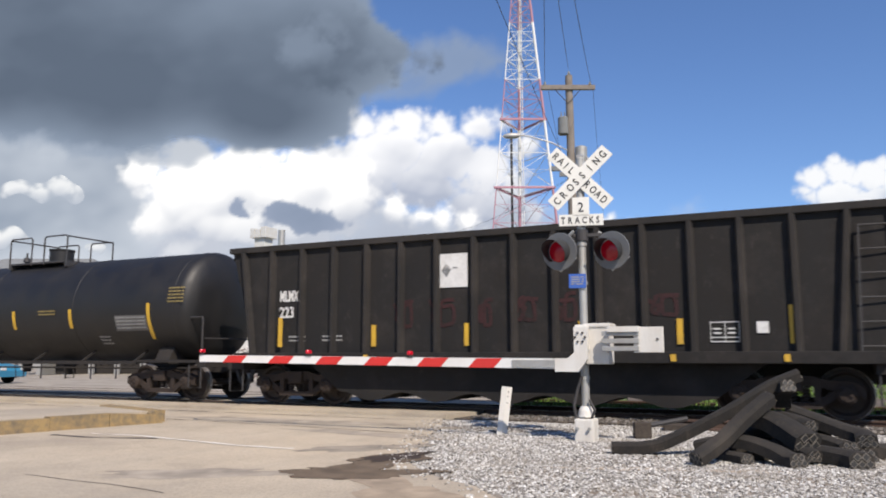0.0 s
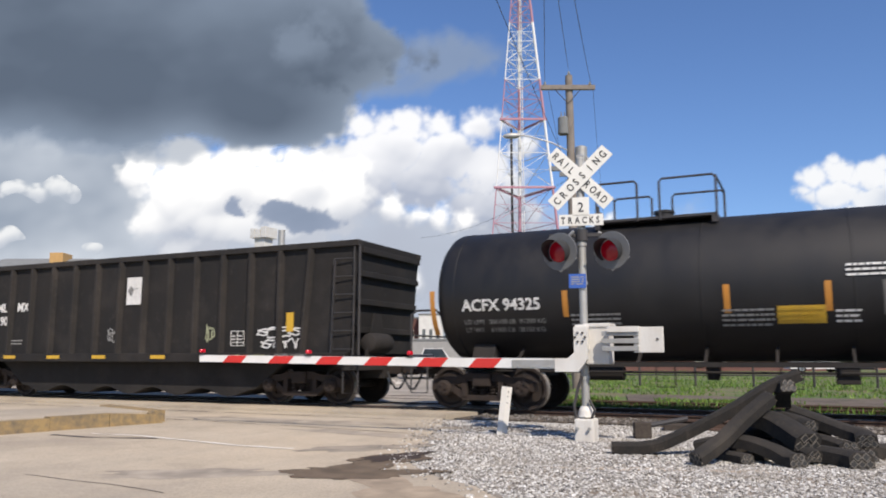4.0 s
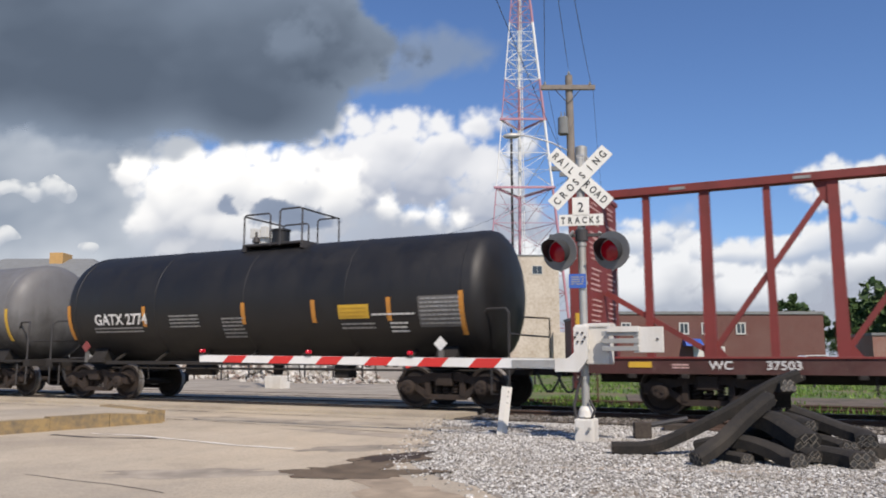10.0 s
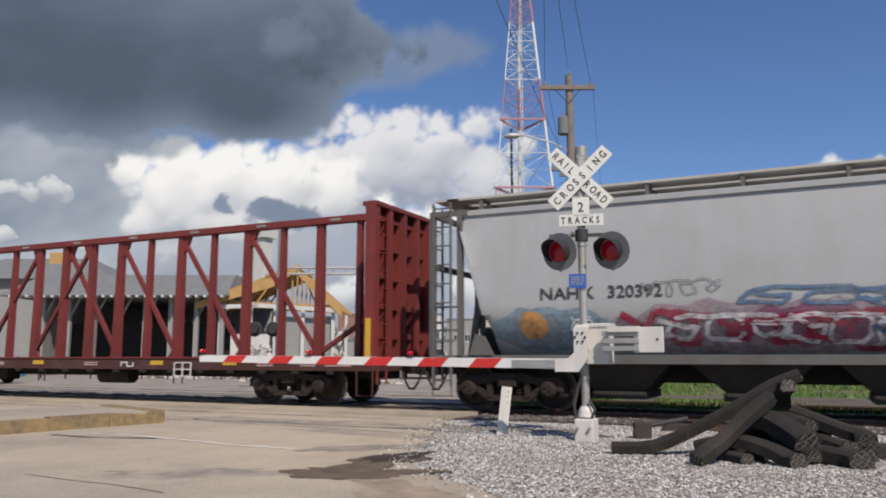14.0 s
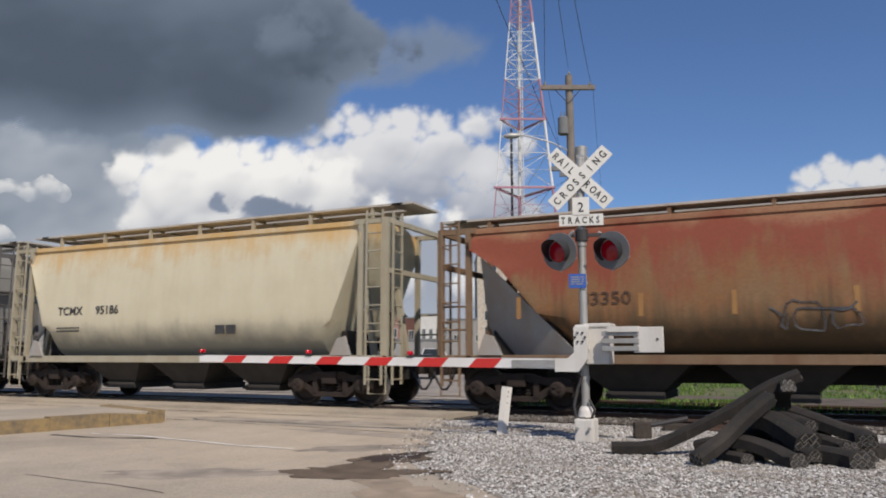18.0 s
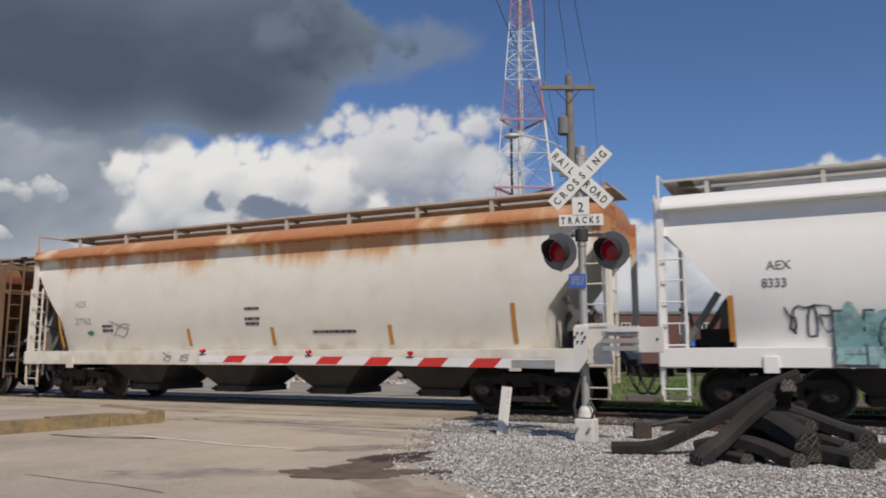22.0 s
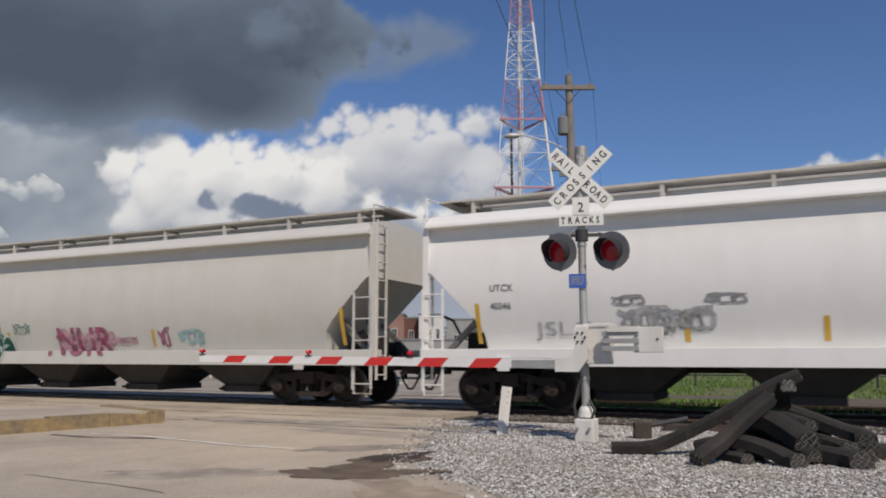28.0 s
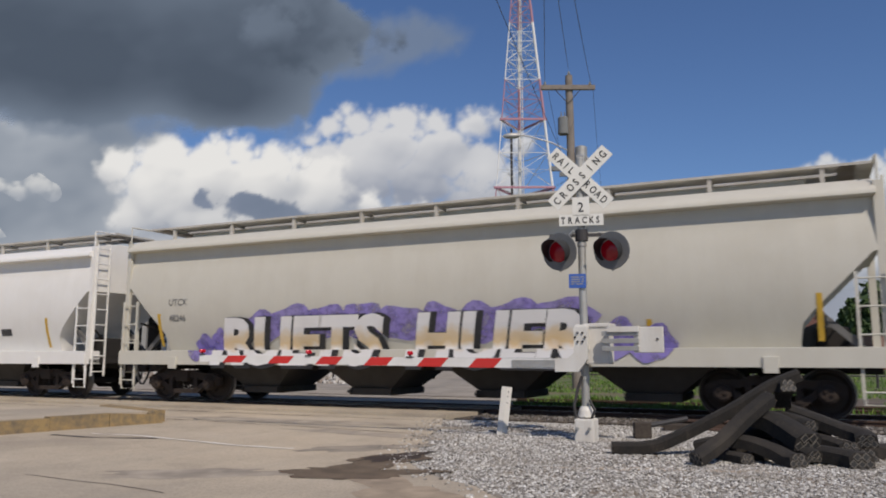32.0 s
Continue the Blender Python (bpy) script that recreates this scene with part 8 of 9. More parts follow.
RIGHT = [(0.494, 0.235, 0.027, 0.02), (0.533, 0.245, 0.03, 0.022), (0.574, 0.241, 0.036, 0.028), (0.615, 0.233, 0.045, 0.039), (0.482, 0.222, 0.018, 0.011), (0.523, 0.214, 0.045, 0.023), (0.582, 0.203, 0.06, 0.028), (0.292, 0.171, 0.025, 0.014), (0.322, 0.163, 0.027, 0.015), (0.259, 0.176, 0.022, 0.012), (0.273, 0.15, 0.052, 0.023), (0.383, 0.135, 0.059, 0.018), (0.458, 0.142, 0.067, 0.023), (0.534, 0.157, 0.067, 0.03), (0.214, 0.172, 0.03, 0.017), (0.195, 0.15, 0.045, 0.023)]
PATCH = [(-0.27, 0.201, 0.011, 0.015, 0.9), (-0.258, 0.191, 0.013, 0.009, 0.6), (-0.19, 0.184, 0.046, 0.018, 0.95), (-0.209, 0.194, 0.022, 0.014, 0.8), (-0.145, 0.176, 0.033, 0.012, 0.7), (-0.175, 0.169, 0.06, 0.009, 0.6)]
LOBES = [(-0.15, 0.455, 0.045, 0.05), (-0.185, 0.415, 0.06, 0.05), (-0.115, 0.402, 0.045, 0.03), (-0.068, 0.408, 0.034, 0.034), (-0.03, 0.402, 0.03, 0.026), (-0.008, 0.396, 0.022, 0.018), (-0.16, 0.37, 0.05, 0.022)]
VEIL = [(-0.547, 0.257, 0.113, 0.078, 1), (-0.462, 0.226, 0.068, 0.093, 1), (-0.54, 0.157, 0.119, 0.061, 0.9), (-0.65, 0.226, 0.113, 0.109, 1), (-0.443, 0.288, 0.091, 0.039, 0.8), (-0.39, 0.15, 0.089, 0.03, 0.6)]
LOWBANK = [(0.108, 0.12, 0.044, 0.03), (0.16, 0.12, 0.059, 0.038), (0.227, 0.133, 0.045, 0.034), (0.28, 0.142, 0.037, 0.027), (0.316, 0.12, 0.067, 0.041), (0.383, 0.121, 0.044, 0.03), (0.431, 0.126, 0.045, 0.03), (0.495, 0.135, 0.059, 0.038), (0.561, 0.12, 0.059, 0.045), (0.071, 0.083, 0.066, 0.037), (0.248, 0.083, 0.089, 0.037), (0.403, 0.083, 0.096, 0.037), (-0.121, 0.083, 0.052, 0.022), (-0.062, 0.097, 0.044, 0.027)]
SKY["haze"] = layer_cloud("haze_bank", "lilac-grey cloud bank low over the horizon", [(-0.5, 0.12, 0.5, 0.13, 1), (-0.1, 0.1, 0.35, 0.12, 1), (0.3, 0.06, 0.35, 0.08, 1), (0.7, 0.05, 0.3, 0.07, 1)], 4200, (0.5, 0.56, 0.66), (0.4, 0.43, 0.51), 61, (-1.0, 0.9, -0.02, 0.34), freq=6, soft=0.6, ragged=0.7, relief=0.6, step=0.005)
SKY["low"] = cumulus("cloud_bank", "low white cumulus standing over the rooftops", LOWBANK, 3900, (0.86, 0.87, 0.89), (0.43, 0.47, 0.55), 47, (-0.2, 0.75, 0.0, 0.24), hollow=0.45)
SKY["right"] = cumulus("cloud_bank", "bank of white cumulus low over the horizon", RIGHT, 3600, (0.84, 0.85, 0.87), (0.42, 0.49, 0.62), 11, (0.14, 0.75, 0.03, 0.33), hollow=0.5)
SKY["mid"] = cumulus("cloud_bank", "towering white cumulus with lilac-grey hollows", MID, 3300, (0.88, 0.88, 0.9), (0.4, 0.44, 0.54), 23, (-0.28, 0.24, 0.08, 0.38), hollow=0.75, edge=0.018)
SKY["veil"] = layer_cloud("cloud_veil", "pale grey veil of cloud under the rain cloud", VEIL, 3150, (0.6, 0.64, 0.7), (0.27, 0.32, 0.4), 71, (-0.95, -0.2, 0.02, 0.46), freq=7, soft=0.8, ragged=0.9, relief=0.7, step=0.005)
SKY["small"] = cumulus("cloud_puffs", "small white cumulus puffs before a grey veil", SMALL, 3080, (0.78, 0.79, 0.8), (0.36, 0.41, 0.5), 29, (-0.75, -0.36, 0.1, 0.4), hollow=0.4, edge=0.012)
SKY["left"] = cumulus("cloud_bank", "bright white cumulus with a hazy grey flank", LEFT, 3000, (1.08, 1.06, 1.03), (0.5, 0.53, 0.6), 37, (-0.62, 0.12, 0.08, 0.4), hollow=0.28, edge=0.02)
SKY["patch"] = layer_cloud("cloud_scrap", "small dark cloud scrap before the white cumulus", PATCH, 2700, (0.3, 0.35, 0.46), (0.17, 0.22, 0.31), 41, (-0.34, -0.04, 0.12, 0.26), freq=16, soft=0.45, ragged=0.85, step=0.0025, warp=0.03)
SKY["dark"] = layer_cloud("rain_cloud", "heavy dark slate-grey rain cloud", DARK, 2400, (0.27, 0.33, 0.425), (0.106, 0.136, 0.187), 53, (-0.95, 0.2, 0.2, 0.75), freq=6, soft=0.4, ragged=0.75, relief=0.26, step=0.0032, warp=0.07)
SKY["lobes"] = cumulus("rain_cloud", "billowing slate-grey edge of the rain cloud", LOBES, 2300, (0.19, 0.235, 0.31), (0.105, 0.135, 0.185), 67, (-0.5, 0.12, 0.26, 0.56), hollow=0.3, edge=0.034)
SKY["fringe"] = layer_cloud("cloud_fringe", "thin grey fringe of the rain cloud", FRINGE, 2550, (0.3, 0.36, 0.46), (0.2, 0.25, 0.33), 83, (-0.95, 0.22, 0.2, 0.72), freq=6, soft=0.7, ragged=0.8, relief=0.3, step=0.004, opacity=0.7)

# glowing cloud copies out of view, added round the sky to neutralise the blue ambient light
for key, turn in (("left", 70), ("mid", 98), ("right", 120), ("left", 150), ("dark", 178), ("mid", 205), ("left", 235), ("right", 262), ("mid", 286)):
    c = copy_thing(SKY[key], Matrix.Translation(EYE) @ Matrix.Rotation(radians(turn), 4, "Z"))
    tagged(c, "unseen glowing cloud copy added to whiten the ambient light", "cloud", kind="structure")

# ---- the train's cars, in order ----
PANEL = LETTER_DIM
tank_car("black tank car with yellow stencils and weathered paint", -140.6, -123.3, BLACK_TANK, 0.45, 1.5, 2.52, "", dome=1.25, marks=((-124.6, 2.95, 0.55, 5, LETTER_YELLOW, None), (-126.5, 2.2, 1.05, 4, PANEL, FRAME_GREY), (-129.6, 2.45, 0.7, 2, LETTER_YELLOW, None), (-127.3, 1.7, 0.4, 3, LETTER_DIM, None)), stripes=(-139.2, -136.5, -133.6, -130.7, -128.3, -125.3), stripe_mat=YELLOW)
gondola("black ribbed high-side gondola with white stencils", -122.5, -107.9, "223", "MLMX", 3)
gondola("black ribbed high-side gondola with a white panel", -106.7, -91.85, "190", "ML MX", 4)
tank_car("black tank car with white stencils and orange strips", -90.7, -78.0, BLACK_TANK, 0.5, 1.47, 2.5, "ACFX 94325", dome=-0.85, deck=(-1.25, 1.1), rails=((-1.25, -0.4), (0.05, 1.15)), can=(0.2, 0.16), end_text=(-79.2, 2.85, 0.12, LETTER_WHITE), marks=((-86.9, 1.98, 1.0, 3, LETTER_DIM, None), (-84.0, 2.0, 0.9, 4, LETTER_DIM, None), (-81.3, 2.4, 1.15, 6, LETTER_DIM, FRAME_GREY), (-83.0, 2.0, 0.7, 3, YELLOW, YELLOW), (-81.9, 2.75, 0.75, 3, LETTER_WHITE, None), (-82.1, 1.95, 0.4, 3, LETTER_WHITE, None)), stripes=(-90.0, -87.0, -83.9, -82.2, -79.9), text_x=-89.3, text_z=2.1, text_size=0.34, placards=((-81.2, LETTER_WHITE),), limits=("LD LMT  201100 LB  91200 KG", "LT WT    61900 LB  28100 KG"))
tank_car("dull grey tank car turning near-black towards the belly, with yellow strips", -78.0, -62.2, GREY_TANK, 0.55, 1.5, 2.5, "UTLX 667795", dome=-0.35, deck=(-0.8, 1.75), rails=((-0.75, 0.72), (1.25, 1.7)), can=(0.24, 0.42), ladder_dx=0.92, marks=((-67.9, 2.1, 0.75, 3, YELLOW, YELLOW), (-66.1, 1.95, 0.4, 3, LETTER_DIM, None), (-65.5, 2.2, 1.3, 4, GREY_TANK, FRAME_GREY)), dark=False, stripes=(-77.25, -73.8, -71.2, -68.75, -66.0, -63.3), stripe_mat=YELLOW, lettering=LETTER_YELLOW, text_x=-76.15, text_z=1.84, text_size=0.42, placards=((-64.4, PLACARD_RED), (-76.4, LETTER_DIM)))
tank_car("clean black tank car with bold white lettering", -61.5, -47.2, BLACK_TANK, 0.5, 1.53, 2.53, "GATX 2774", dome=-0.05, deck=(-0.55, 1.3), rails=((-0.55, 0.3), (0.6, 1.3)), can=(0.24, 0.4), marks=((-59.6, 1.92, 1.8, 2, LETTER_DIM, None), (-56.8, 2.2, 1.0, 4, LETTER_DIM, None), (-55.05, 2.1, 0.7, 6, LETTER_DIM, None), (-51.5, 2.28, 0.72, 3, YELLOW, YELLOW), (-50.65, 2.1, 1.1, 1, LETTER_WHITE, None), (-49.4, 2.42, 0.95, 7, LETTER_DIM, FRAME_GREY), (-50.2, 1.9, 0.45, 3, LETTER_WHITE, None), (-51.5, 1.9, 0.9, 2, LETTER_DIM, None)), stripes=(-60.55, -57.7, -54.35, -52.25, -50.2, -48.4), text_x=-59.55, text_z=2.0, text_size=0.4, placards=((-48.9, LETTER_WHITE), (-59.8, PLACARD_RED)))
centerbeam(-46.0, -22.9)

# covered hoppers
def split(ob, parent, name):
    """Makes every separate letter of a mesh an object of its own."""
    bm = bmesh.new()
    bm.from_mesh(ob.data)
    left, made = set(bm.verts), []
    while left:
        todo, island = [left.pop()], []
        while todo:
            v = todo.pop()
            island.append(v)
            for e in v.link_edges:
                o = e.other_vert(v)
                if o in left:
                    left.discard(o)
                    todo.append(o)
        index = {v: i for i, v in enumerate(island)}
        faces = [[index[v] for v in f.verts] for f in bm.faces if f.verts[0] in index]
        mesh = bpy.data.meshes.new(name)
        mesh.from_pydata([v.co[:] for v in island], [], faces)
        mesh.materials.append(ob.data.materials[0])
        made.append(share(name, mesh, parent))
    bm.free()
    bpy.data.objects.remove(ob)
    return made


def tag_letters(car, body, x, z, size, y, mats, stretch=1.1, lean=0.0, name="graffiti", span=None):
    """Spray-painted letters in layers: a wide dark outline, a fill and a bright face."""
    made = []
    for k, (mat, bold) in enumerate(mats):
        m = Matrix.Translation((x, y - 0.004 * k, z))
        if lean:
            m = m @ Matrix(((1, 0, lean, 0), (0, 1, 0, 0), (0, 0, 1, 0), (0, 0, 0, 1)))
        made += split(letters(body, size, mat, car, m, 0.0015, stretch, bold * size, "", name), car, name)
    if span:
        lo, hi = min(v.co.x for o in made for v in o.data.vertices), max(v.co.x for o in made for v in o.data.vertices)
        for o in made:
            for v in o.data.vertices:
                v.co.x = span[0] + (v.co.x - lo) * (span[1] - span[0]) / (hi - lo)
    return made


def spray(name, colour):
    """Spray paint, thin and patchy."""
    k = Nodes(name)
    k.link(k.ramp(k.noise(4.0, 5, 0.65), (0.34, 0.25), (0.56, 1.0)), k.bsdf.inputs["Alpha"])
    col = k.mix(k.ramp(k.noise(2.2, 4), (0.4, 0.0), (0.7, 0.7)), colour, [c * 0.6 + 0.14 for c in colour[:3]] + [1])
    return k.finish(col, 0.65)


SP_TEAL, SP_BLACK, SP_PURPLE, SP_WHITE = spray("spray_teal", (0.27, 0.47, 0.47, 1)), spray("spray_black", (0.05, 0.05, 0.055, 1)), spray("spray_purple", (0.25, 0.2, 0.5, 1)), spray("spray_white", (0.75, 0.74, 0.74, 1))
SP_PINK, SP_BLUE, SP_ORANGE, SP_GREY = spray("spray_pink", (0.33, 0.08, 0.15, 1)), spray("spray_blue", (0.17, 0.25, 0.31, 1)), spray("spray_orange", (0.55, 0.25, 0.05, 1)), spray("spray_grey", (0.26, 0.26, 0.26, 1))
PURE_BLACK = paint("solid_black_spray", (0.02, 0.02, 0.022, 1), (0.05, 0.05, 0.05, 1), 0.4, 0.6)
def faded_fill():
    """White spray fill with a patchy yellow band."""
    k = Nodes("white_and_yellow_spray")
    z = k.math("ADD", k.axis(2), k.math("MULTIPLY", k.math("SUBTRACT", k.noise(2.5, 4), 0.5), 0.5))
    band = k.ramp(k.math("DIVIDE", z, 3.0), (0.42, 0.0), (0.48, 0.75), (0.54, 0.6), (0.6, 0.0))
    col = k.mix(k.ramp(k.noise(1.4), (0.4, 0.0), (0.7, 0.4)), (0.78, 0.77, 0.76, 1), (0.64, 0.62, 0.6, 1))
    return k.finish(k.mix(band, col, (0.66, 0.45, 0.16, 1)), 0.6)


FADE_WHITE = faded_fill()
SP_FOREST_DOT = spray("spray_green_dot", (0.03, 0.22, 0.14, 1))
SP_FAINT = spray("spray_faint_grey", (0.42, 0.42, 0.42, 1))
SP_ROSE = spray("spray_rose", (0.5, 0.3, 0.33, 1))


def swirl(car, name, x, z, w, h, y, material, seed, loops=5, r=0.03, label=""):
    """A loose hand-drawn spray line."""
    rnd = random.Random(seed)
    pts = []
    tall = [rnd.uniform(0.35, 1.0) for _ in range(loops + 1)]
    side = [rnd.uniform(0.2, 1.1) for _ in range(loops + 1)]
    base = [rnd.uniform(-0.25, 0.25) for _ in range(loops + 1)]
    steps = 14 * loops
    for i in range(steps):
        u = i / (steps - 1)
        k = min(int(u * loops), loops - 1)
        f = u * loops - k
        amp, wid, mid = (q[k] * (1 - f) + q[k + 1] * f for q in (tall, side, base))
        a = u * loops * 2 * math.pi
        pts.append((x + w * u + wid * w / loops * math.sin(a), y, z + h * (0.5 + 0.3 * mid) + h * 0.45 * amp * math.cos(a + 0.6 * math.sin(2.3 * a))))
    bm = bmesh.new()
    loops = []
    for i, p in enumerate(pts):
        d = (Vector(pts[min(i + 1, len(pts) - 1)]) - Vector(pts[max(i - 1, 0)])).normalized()
        s = Vector((-d.z, 0, d.x)) * r
        p = Vector(p)
        loops.append([p - s, p + s, p + s + Vector((0, 0.003, 0)), p - s + Vector((0, 0.003, 0))])
    rings(bm, loops)
    return part(name, bm, material, car, label)


def blobs(car, name, x, z, w, h, y, material, seed, n=5, label="", t=0.004):
    """Rounded spray fills side by side."""
    rnd = random.Random(seed)
    for i in range(n):
        bm = bmesh.new()
        cx = x + w * (i + 0.5) / n
        rx, rz = w / n * rnd.uniform(0.5, 0.75), h * rnd.uniform(0.4, 0.55)
        cz = z + h * rnd.uniform(0.42, 0.58)
        yy = y - 0.0007 * i
        prism_y(bm, [(cx + rx * (1 + 0.13 * math.sin(5 * a + i)) * math.cos(a), cz + rz * (1 + 0.13 * math.cos(4 * a + i)) * math.sin(a)) for a in [2 * math.pi * k / 22 for k in range(22)]], yy, yy + t)
        part(name, bm, material, car, label)


# faint dark red scrawl on the first gondola, tags on the second
car, mid = CARS[1]
half = -107.9 - mid
SP_MAROON = paint("faint_maroon_spray", (0.038, 0.008, 0.009, 1), (0.014, 0.009, 0.009, 1), 1.0, 0.7, 3, False)
for sx, sw, seed in ((4.7, 0.5, 61), (5.6, 0.6, 62), (6.7, 0.4, 63), (7.5, 0.6, 64), (8.4, 0.5, 65), (10.3, 0.6, 66)):
    swirl(car, "graffiti", -half + sx, 1.7, sw, 0.75, -1.512, SP_MAROON, seed, 2, 0.04, "faint dark red scrawl")
car, mid = CARS[2]
half = -91.9 - mid
swirl(car, "graffiti", half - 2.75, 1.28, 1.2, 0.3, -1.515, LETTER_WHITE, 71, 4, 0.018, "white sprayed tag")
swirl(car, "graffiti", half - 2.85, 1.56, 1.3, 0.3, -1.515, LETTER_WHITE, 72, 4, 0.018, "white sprayed tag")
swirl(car, "graffiti", half - 3.7, 0.99, 1.5, 0.2, -1.664, paint("pale_green_sill_spray", (0.4, 0.4, 0.22, 1), (0.15, 0.14, 0.09, 1), 0.6, 0.7, 4, False), 73, 8, 0.018, "pale green scrawl on the sill")
letters("CENTER LOCKING", 0.11, LETTER_DIM, car, Matrix.Translation((half - 2.2, -1.664, 1.12)), 0.003, 1.0, 0.0, "", "lettering")
letters("PIN", 0.11, LETTER_DIM, car, Matrix.Translation((half - 1.75, -1.664, 1.02)), 0.003, 1.0, 0.0, "", "lettering")
swirl(car, "graffiti", half - 4.48, 1.4, 0.26, 0.6, -1.515, paint("pale_green_spray", (0.4, 0.42, 0.26, 1), (0.2, 0.2, 0.14, 1), 0.6, 0.7, 4, False), 74, 3, 0.014, "pale green sprayed scrawl")
swirl(car, "graffiti", -half + 6.78, 1.4, 0.4, 0.6, -1.515, LETTER_DIM, 75, 4, 0.014, "faint white scrawl")

car, half, w, bg = hopper_round("light grey rounded hopper with blue, orange and pink graffiti", -21.5, -8.5, HOPPER_GREY, FRAME_GREY, FRAME_GREY, 4.2, 4.76, slope=1.5, panels=False)
y = -w - bg - 0.012
letters("NAHX", 0.34, LETTER_BLACK, car, Matrix.Translation((-half + 2.55, y, 2.28)), 0.003, 1.15, 0.004, "", "reporting_mark")
letters("320392", 0.34, LETTER_BLACK, car, Matrix.Translation((-half + 3.95, y, 2.28)), 0.003, 1.05, 0.004, "", "car_number")
def band(car, x0, x1, z0, z1, y, material, seed, label=""):
    """A ragged field of spray paint that follows the curved side."""
    bm = bmesh.new()
    n = 26
    def at(x, z):
        u = (z - 1.12) / 3.08
        out = w - 0.48 + (bg + 0.48) * math.sin(math.pi / 2 * min(1, u / 0.31)) ** 0.8 if u < 0.31 else w + bg - 0.16 * ((u - 0.31) / 0.69) ** 2
        return (x, -out - y, z)
    rows = []
    for i in range(n + 1):
        x = x0 + (x1 - x0) * i / n
        lift = 0.16 * noise.noise(Vector((x * 2.2, seed, 0))) + 0.05 * noise.noise(Vector((x * 9, seed, 1)))
        drop = 0.1 * noise.noise(Vector((x * 2.5, seed, 7)))
        end = min(1, 3.0 * min(i, n - i) / n + 0.35)
        zc, hz = (z0 + z1) / 2, (z1 - z0) / 2 * end
        rows.append([bm.verts.new(at(x, zc - hz + drop + (2 * hz + lift - drop) * k / 7)) for k in range(8)])
    for a, b in zip(rows, rows[1:]):
        for k in range(7):
            bm.faces.new((a[k], b[k], b[k + 1], a[k + 1]))
    return part("graffiti", bm, material, car, label)


def fit_curve(ob, lift):
    """Bends a flat tag onto the curved side."""
    for v in ob.data.vertices:
        u = (v.co.z - 1.12) / 3.08
        out = w - 0.48 + (bg + 0.48) * math.sin(math.pi / 2 * min(1, max(u, 0) / 0.31)) ** 0.8 if u < 0.31 else w + bg - 0.16 * ((u - 0.31) / 0.69) ** 2
        v.co.y = -out - lift


SP_HAZE = spray("spray_faded_pink", (0.3, 0.22, 0.25, 1))
SP_WINE, SP_SKY, SP_MOSS = spray("spray_dark_red", (0.33, 0.02, 0.06, 1)), spray("spray_blue_line", (0.08, 0.16, 0.28, 1)), spray("spray_dark_green", (0.05, 0.09, 0.075, 1))
band(car, -half + 1.5, -half + 4.0, 1.25, 2.1, 0.012, SP_BLUE, 1, "dull blue spray fill")
band(car, -half + 2.1, -half + 2.7, 1.5, 2.05, 0.016, SP_ORANGE, 2, "orange spray fill")
band(car, -half + 4.1, -half + 9.2, 1.2, 2.15, 0.012, SP_HAZE, 3, "faded pink spray fill")
band(car, -half + 6.4, -half + 8.6, 1.35, 2.05, 0.016, spray("spray_plum", (0.2, 0.07, 0.13, 1)), 4, "plum spray fill")
band(car, -half + 9.2, -half + 10.9, 1.25, 1.95, 0.014, SP_MOSS, 5, "dark green spray fill")
for sx, sz, sw, sh, mat, seed, loops, r in ((4.2, 1.25, 1.7, 0.8, SP_WINE, 6, 2, 0.07), (6.0, 1.25, 1.6, 0.8, SP_WINE, 7, 2, 0.06), (7.5, 1.25, 1.6, 0.8, SP_WINE, 17, 2, 0.05), (4.9, 1.3, 2.4, 0.75, SP_WHITE, 18, 3, 0.045), (7.2, 1.3, 1.8, 0.7, SP_WHITE, 19, 3, 0.04), (6.5, 2.0, 3.4, 0.42, SP_SKY, 8, 4, 0.035), (8.4, 1.3, 1.1, 1.0, SP_SKY, 9, 2, 0.04), (3.2, 1.5, 0.4, 0.5, SP_WHITE, 10, 2, 0.018), (9.3, 1.9, 1.5, 0.35, SP_BLACK, 11, 4, 0.016), (10.0, 3.0, 0.5, 0.5, SP_WHITE, 12, 2, 0.02), (4.6, 2.25, 1.5, 0.4, SP_GREY, 13, 4, 0.012)):
    fit_curve(swirl(car, "graffiti", -half + sx, sz, sw, sh, -1.5, mat, seed, loops, r), 0.024)

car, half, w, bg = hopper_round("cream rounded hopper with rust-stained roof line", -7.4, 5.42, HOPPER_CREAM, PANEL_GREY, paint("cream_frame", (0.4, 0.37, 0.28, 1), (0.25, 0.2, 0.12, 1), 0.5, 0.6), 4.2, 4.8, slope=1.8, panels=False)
y = -w - bg - 0.012
letters("TCMX", 0.32, LETTER_BLACK, car, Matrix.Translation((-half + 2.1, y, 2.3)), 0.003, 1.1, 0.004, "", "reporting_mark")
letters("95186", 0.32, LETTER_BLACK, car, Matrix.Translation((-half + 3.6, y, 2.3)), 0.003, 1.1, 0.004, "", "car_number")
bm = bmesh.new()
bars(bm, -half + 2.1, y, 1.95, 0.9, 2, seed=3)
part("small_print", bm, LETTER_BLACK, car)
for x in (7.9, 8.25):
    bm = bmesh.new()
    box(bm, (-half + x, y, 1.7), (-half + x + 0.28, y + 0.03, 1.92))
    part("stencil_box", bm, LETTER_BLACK, car)

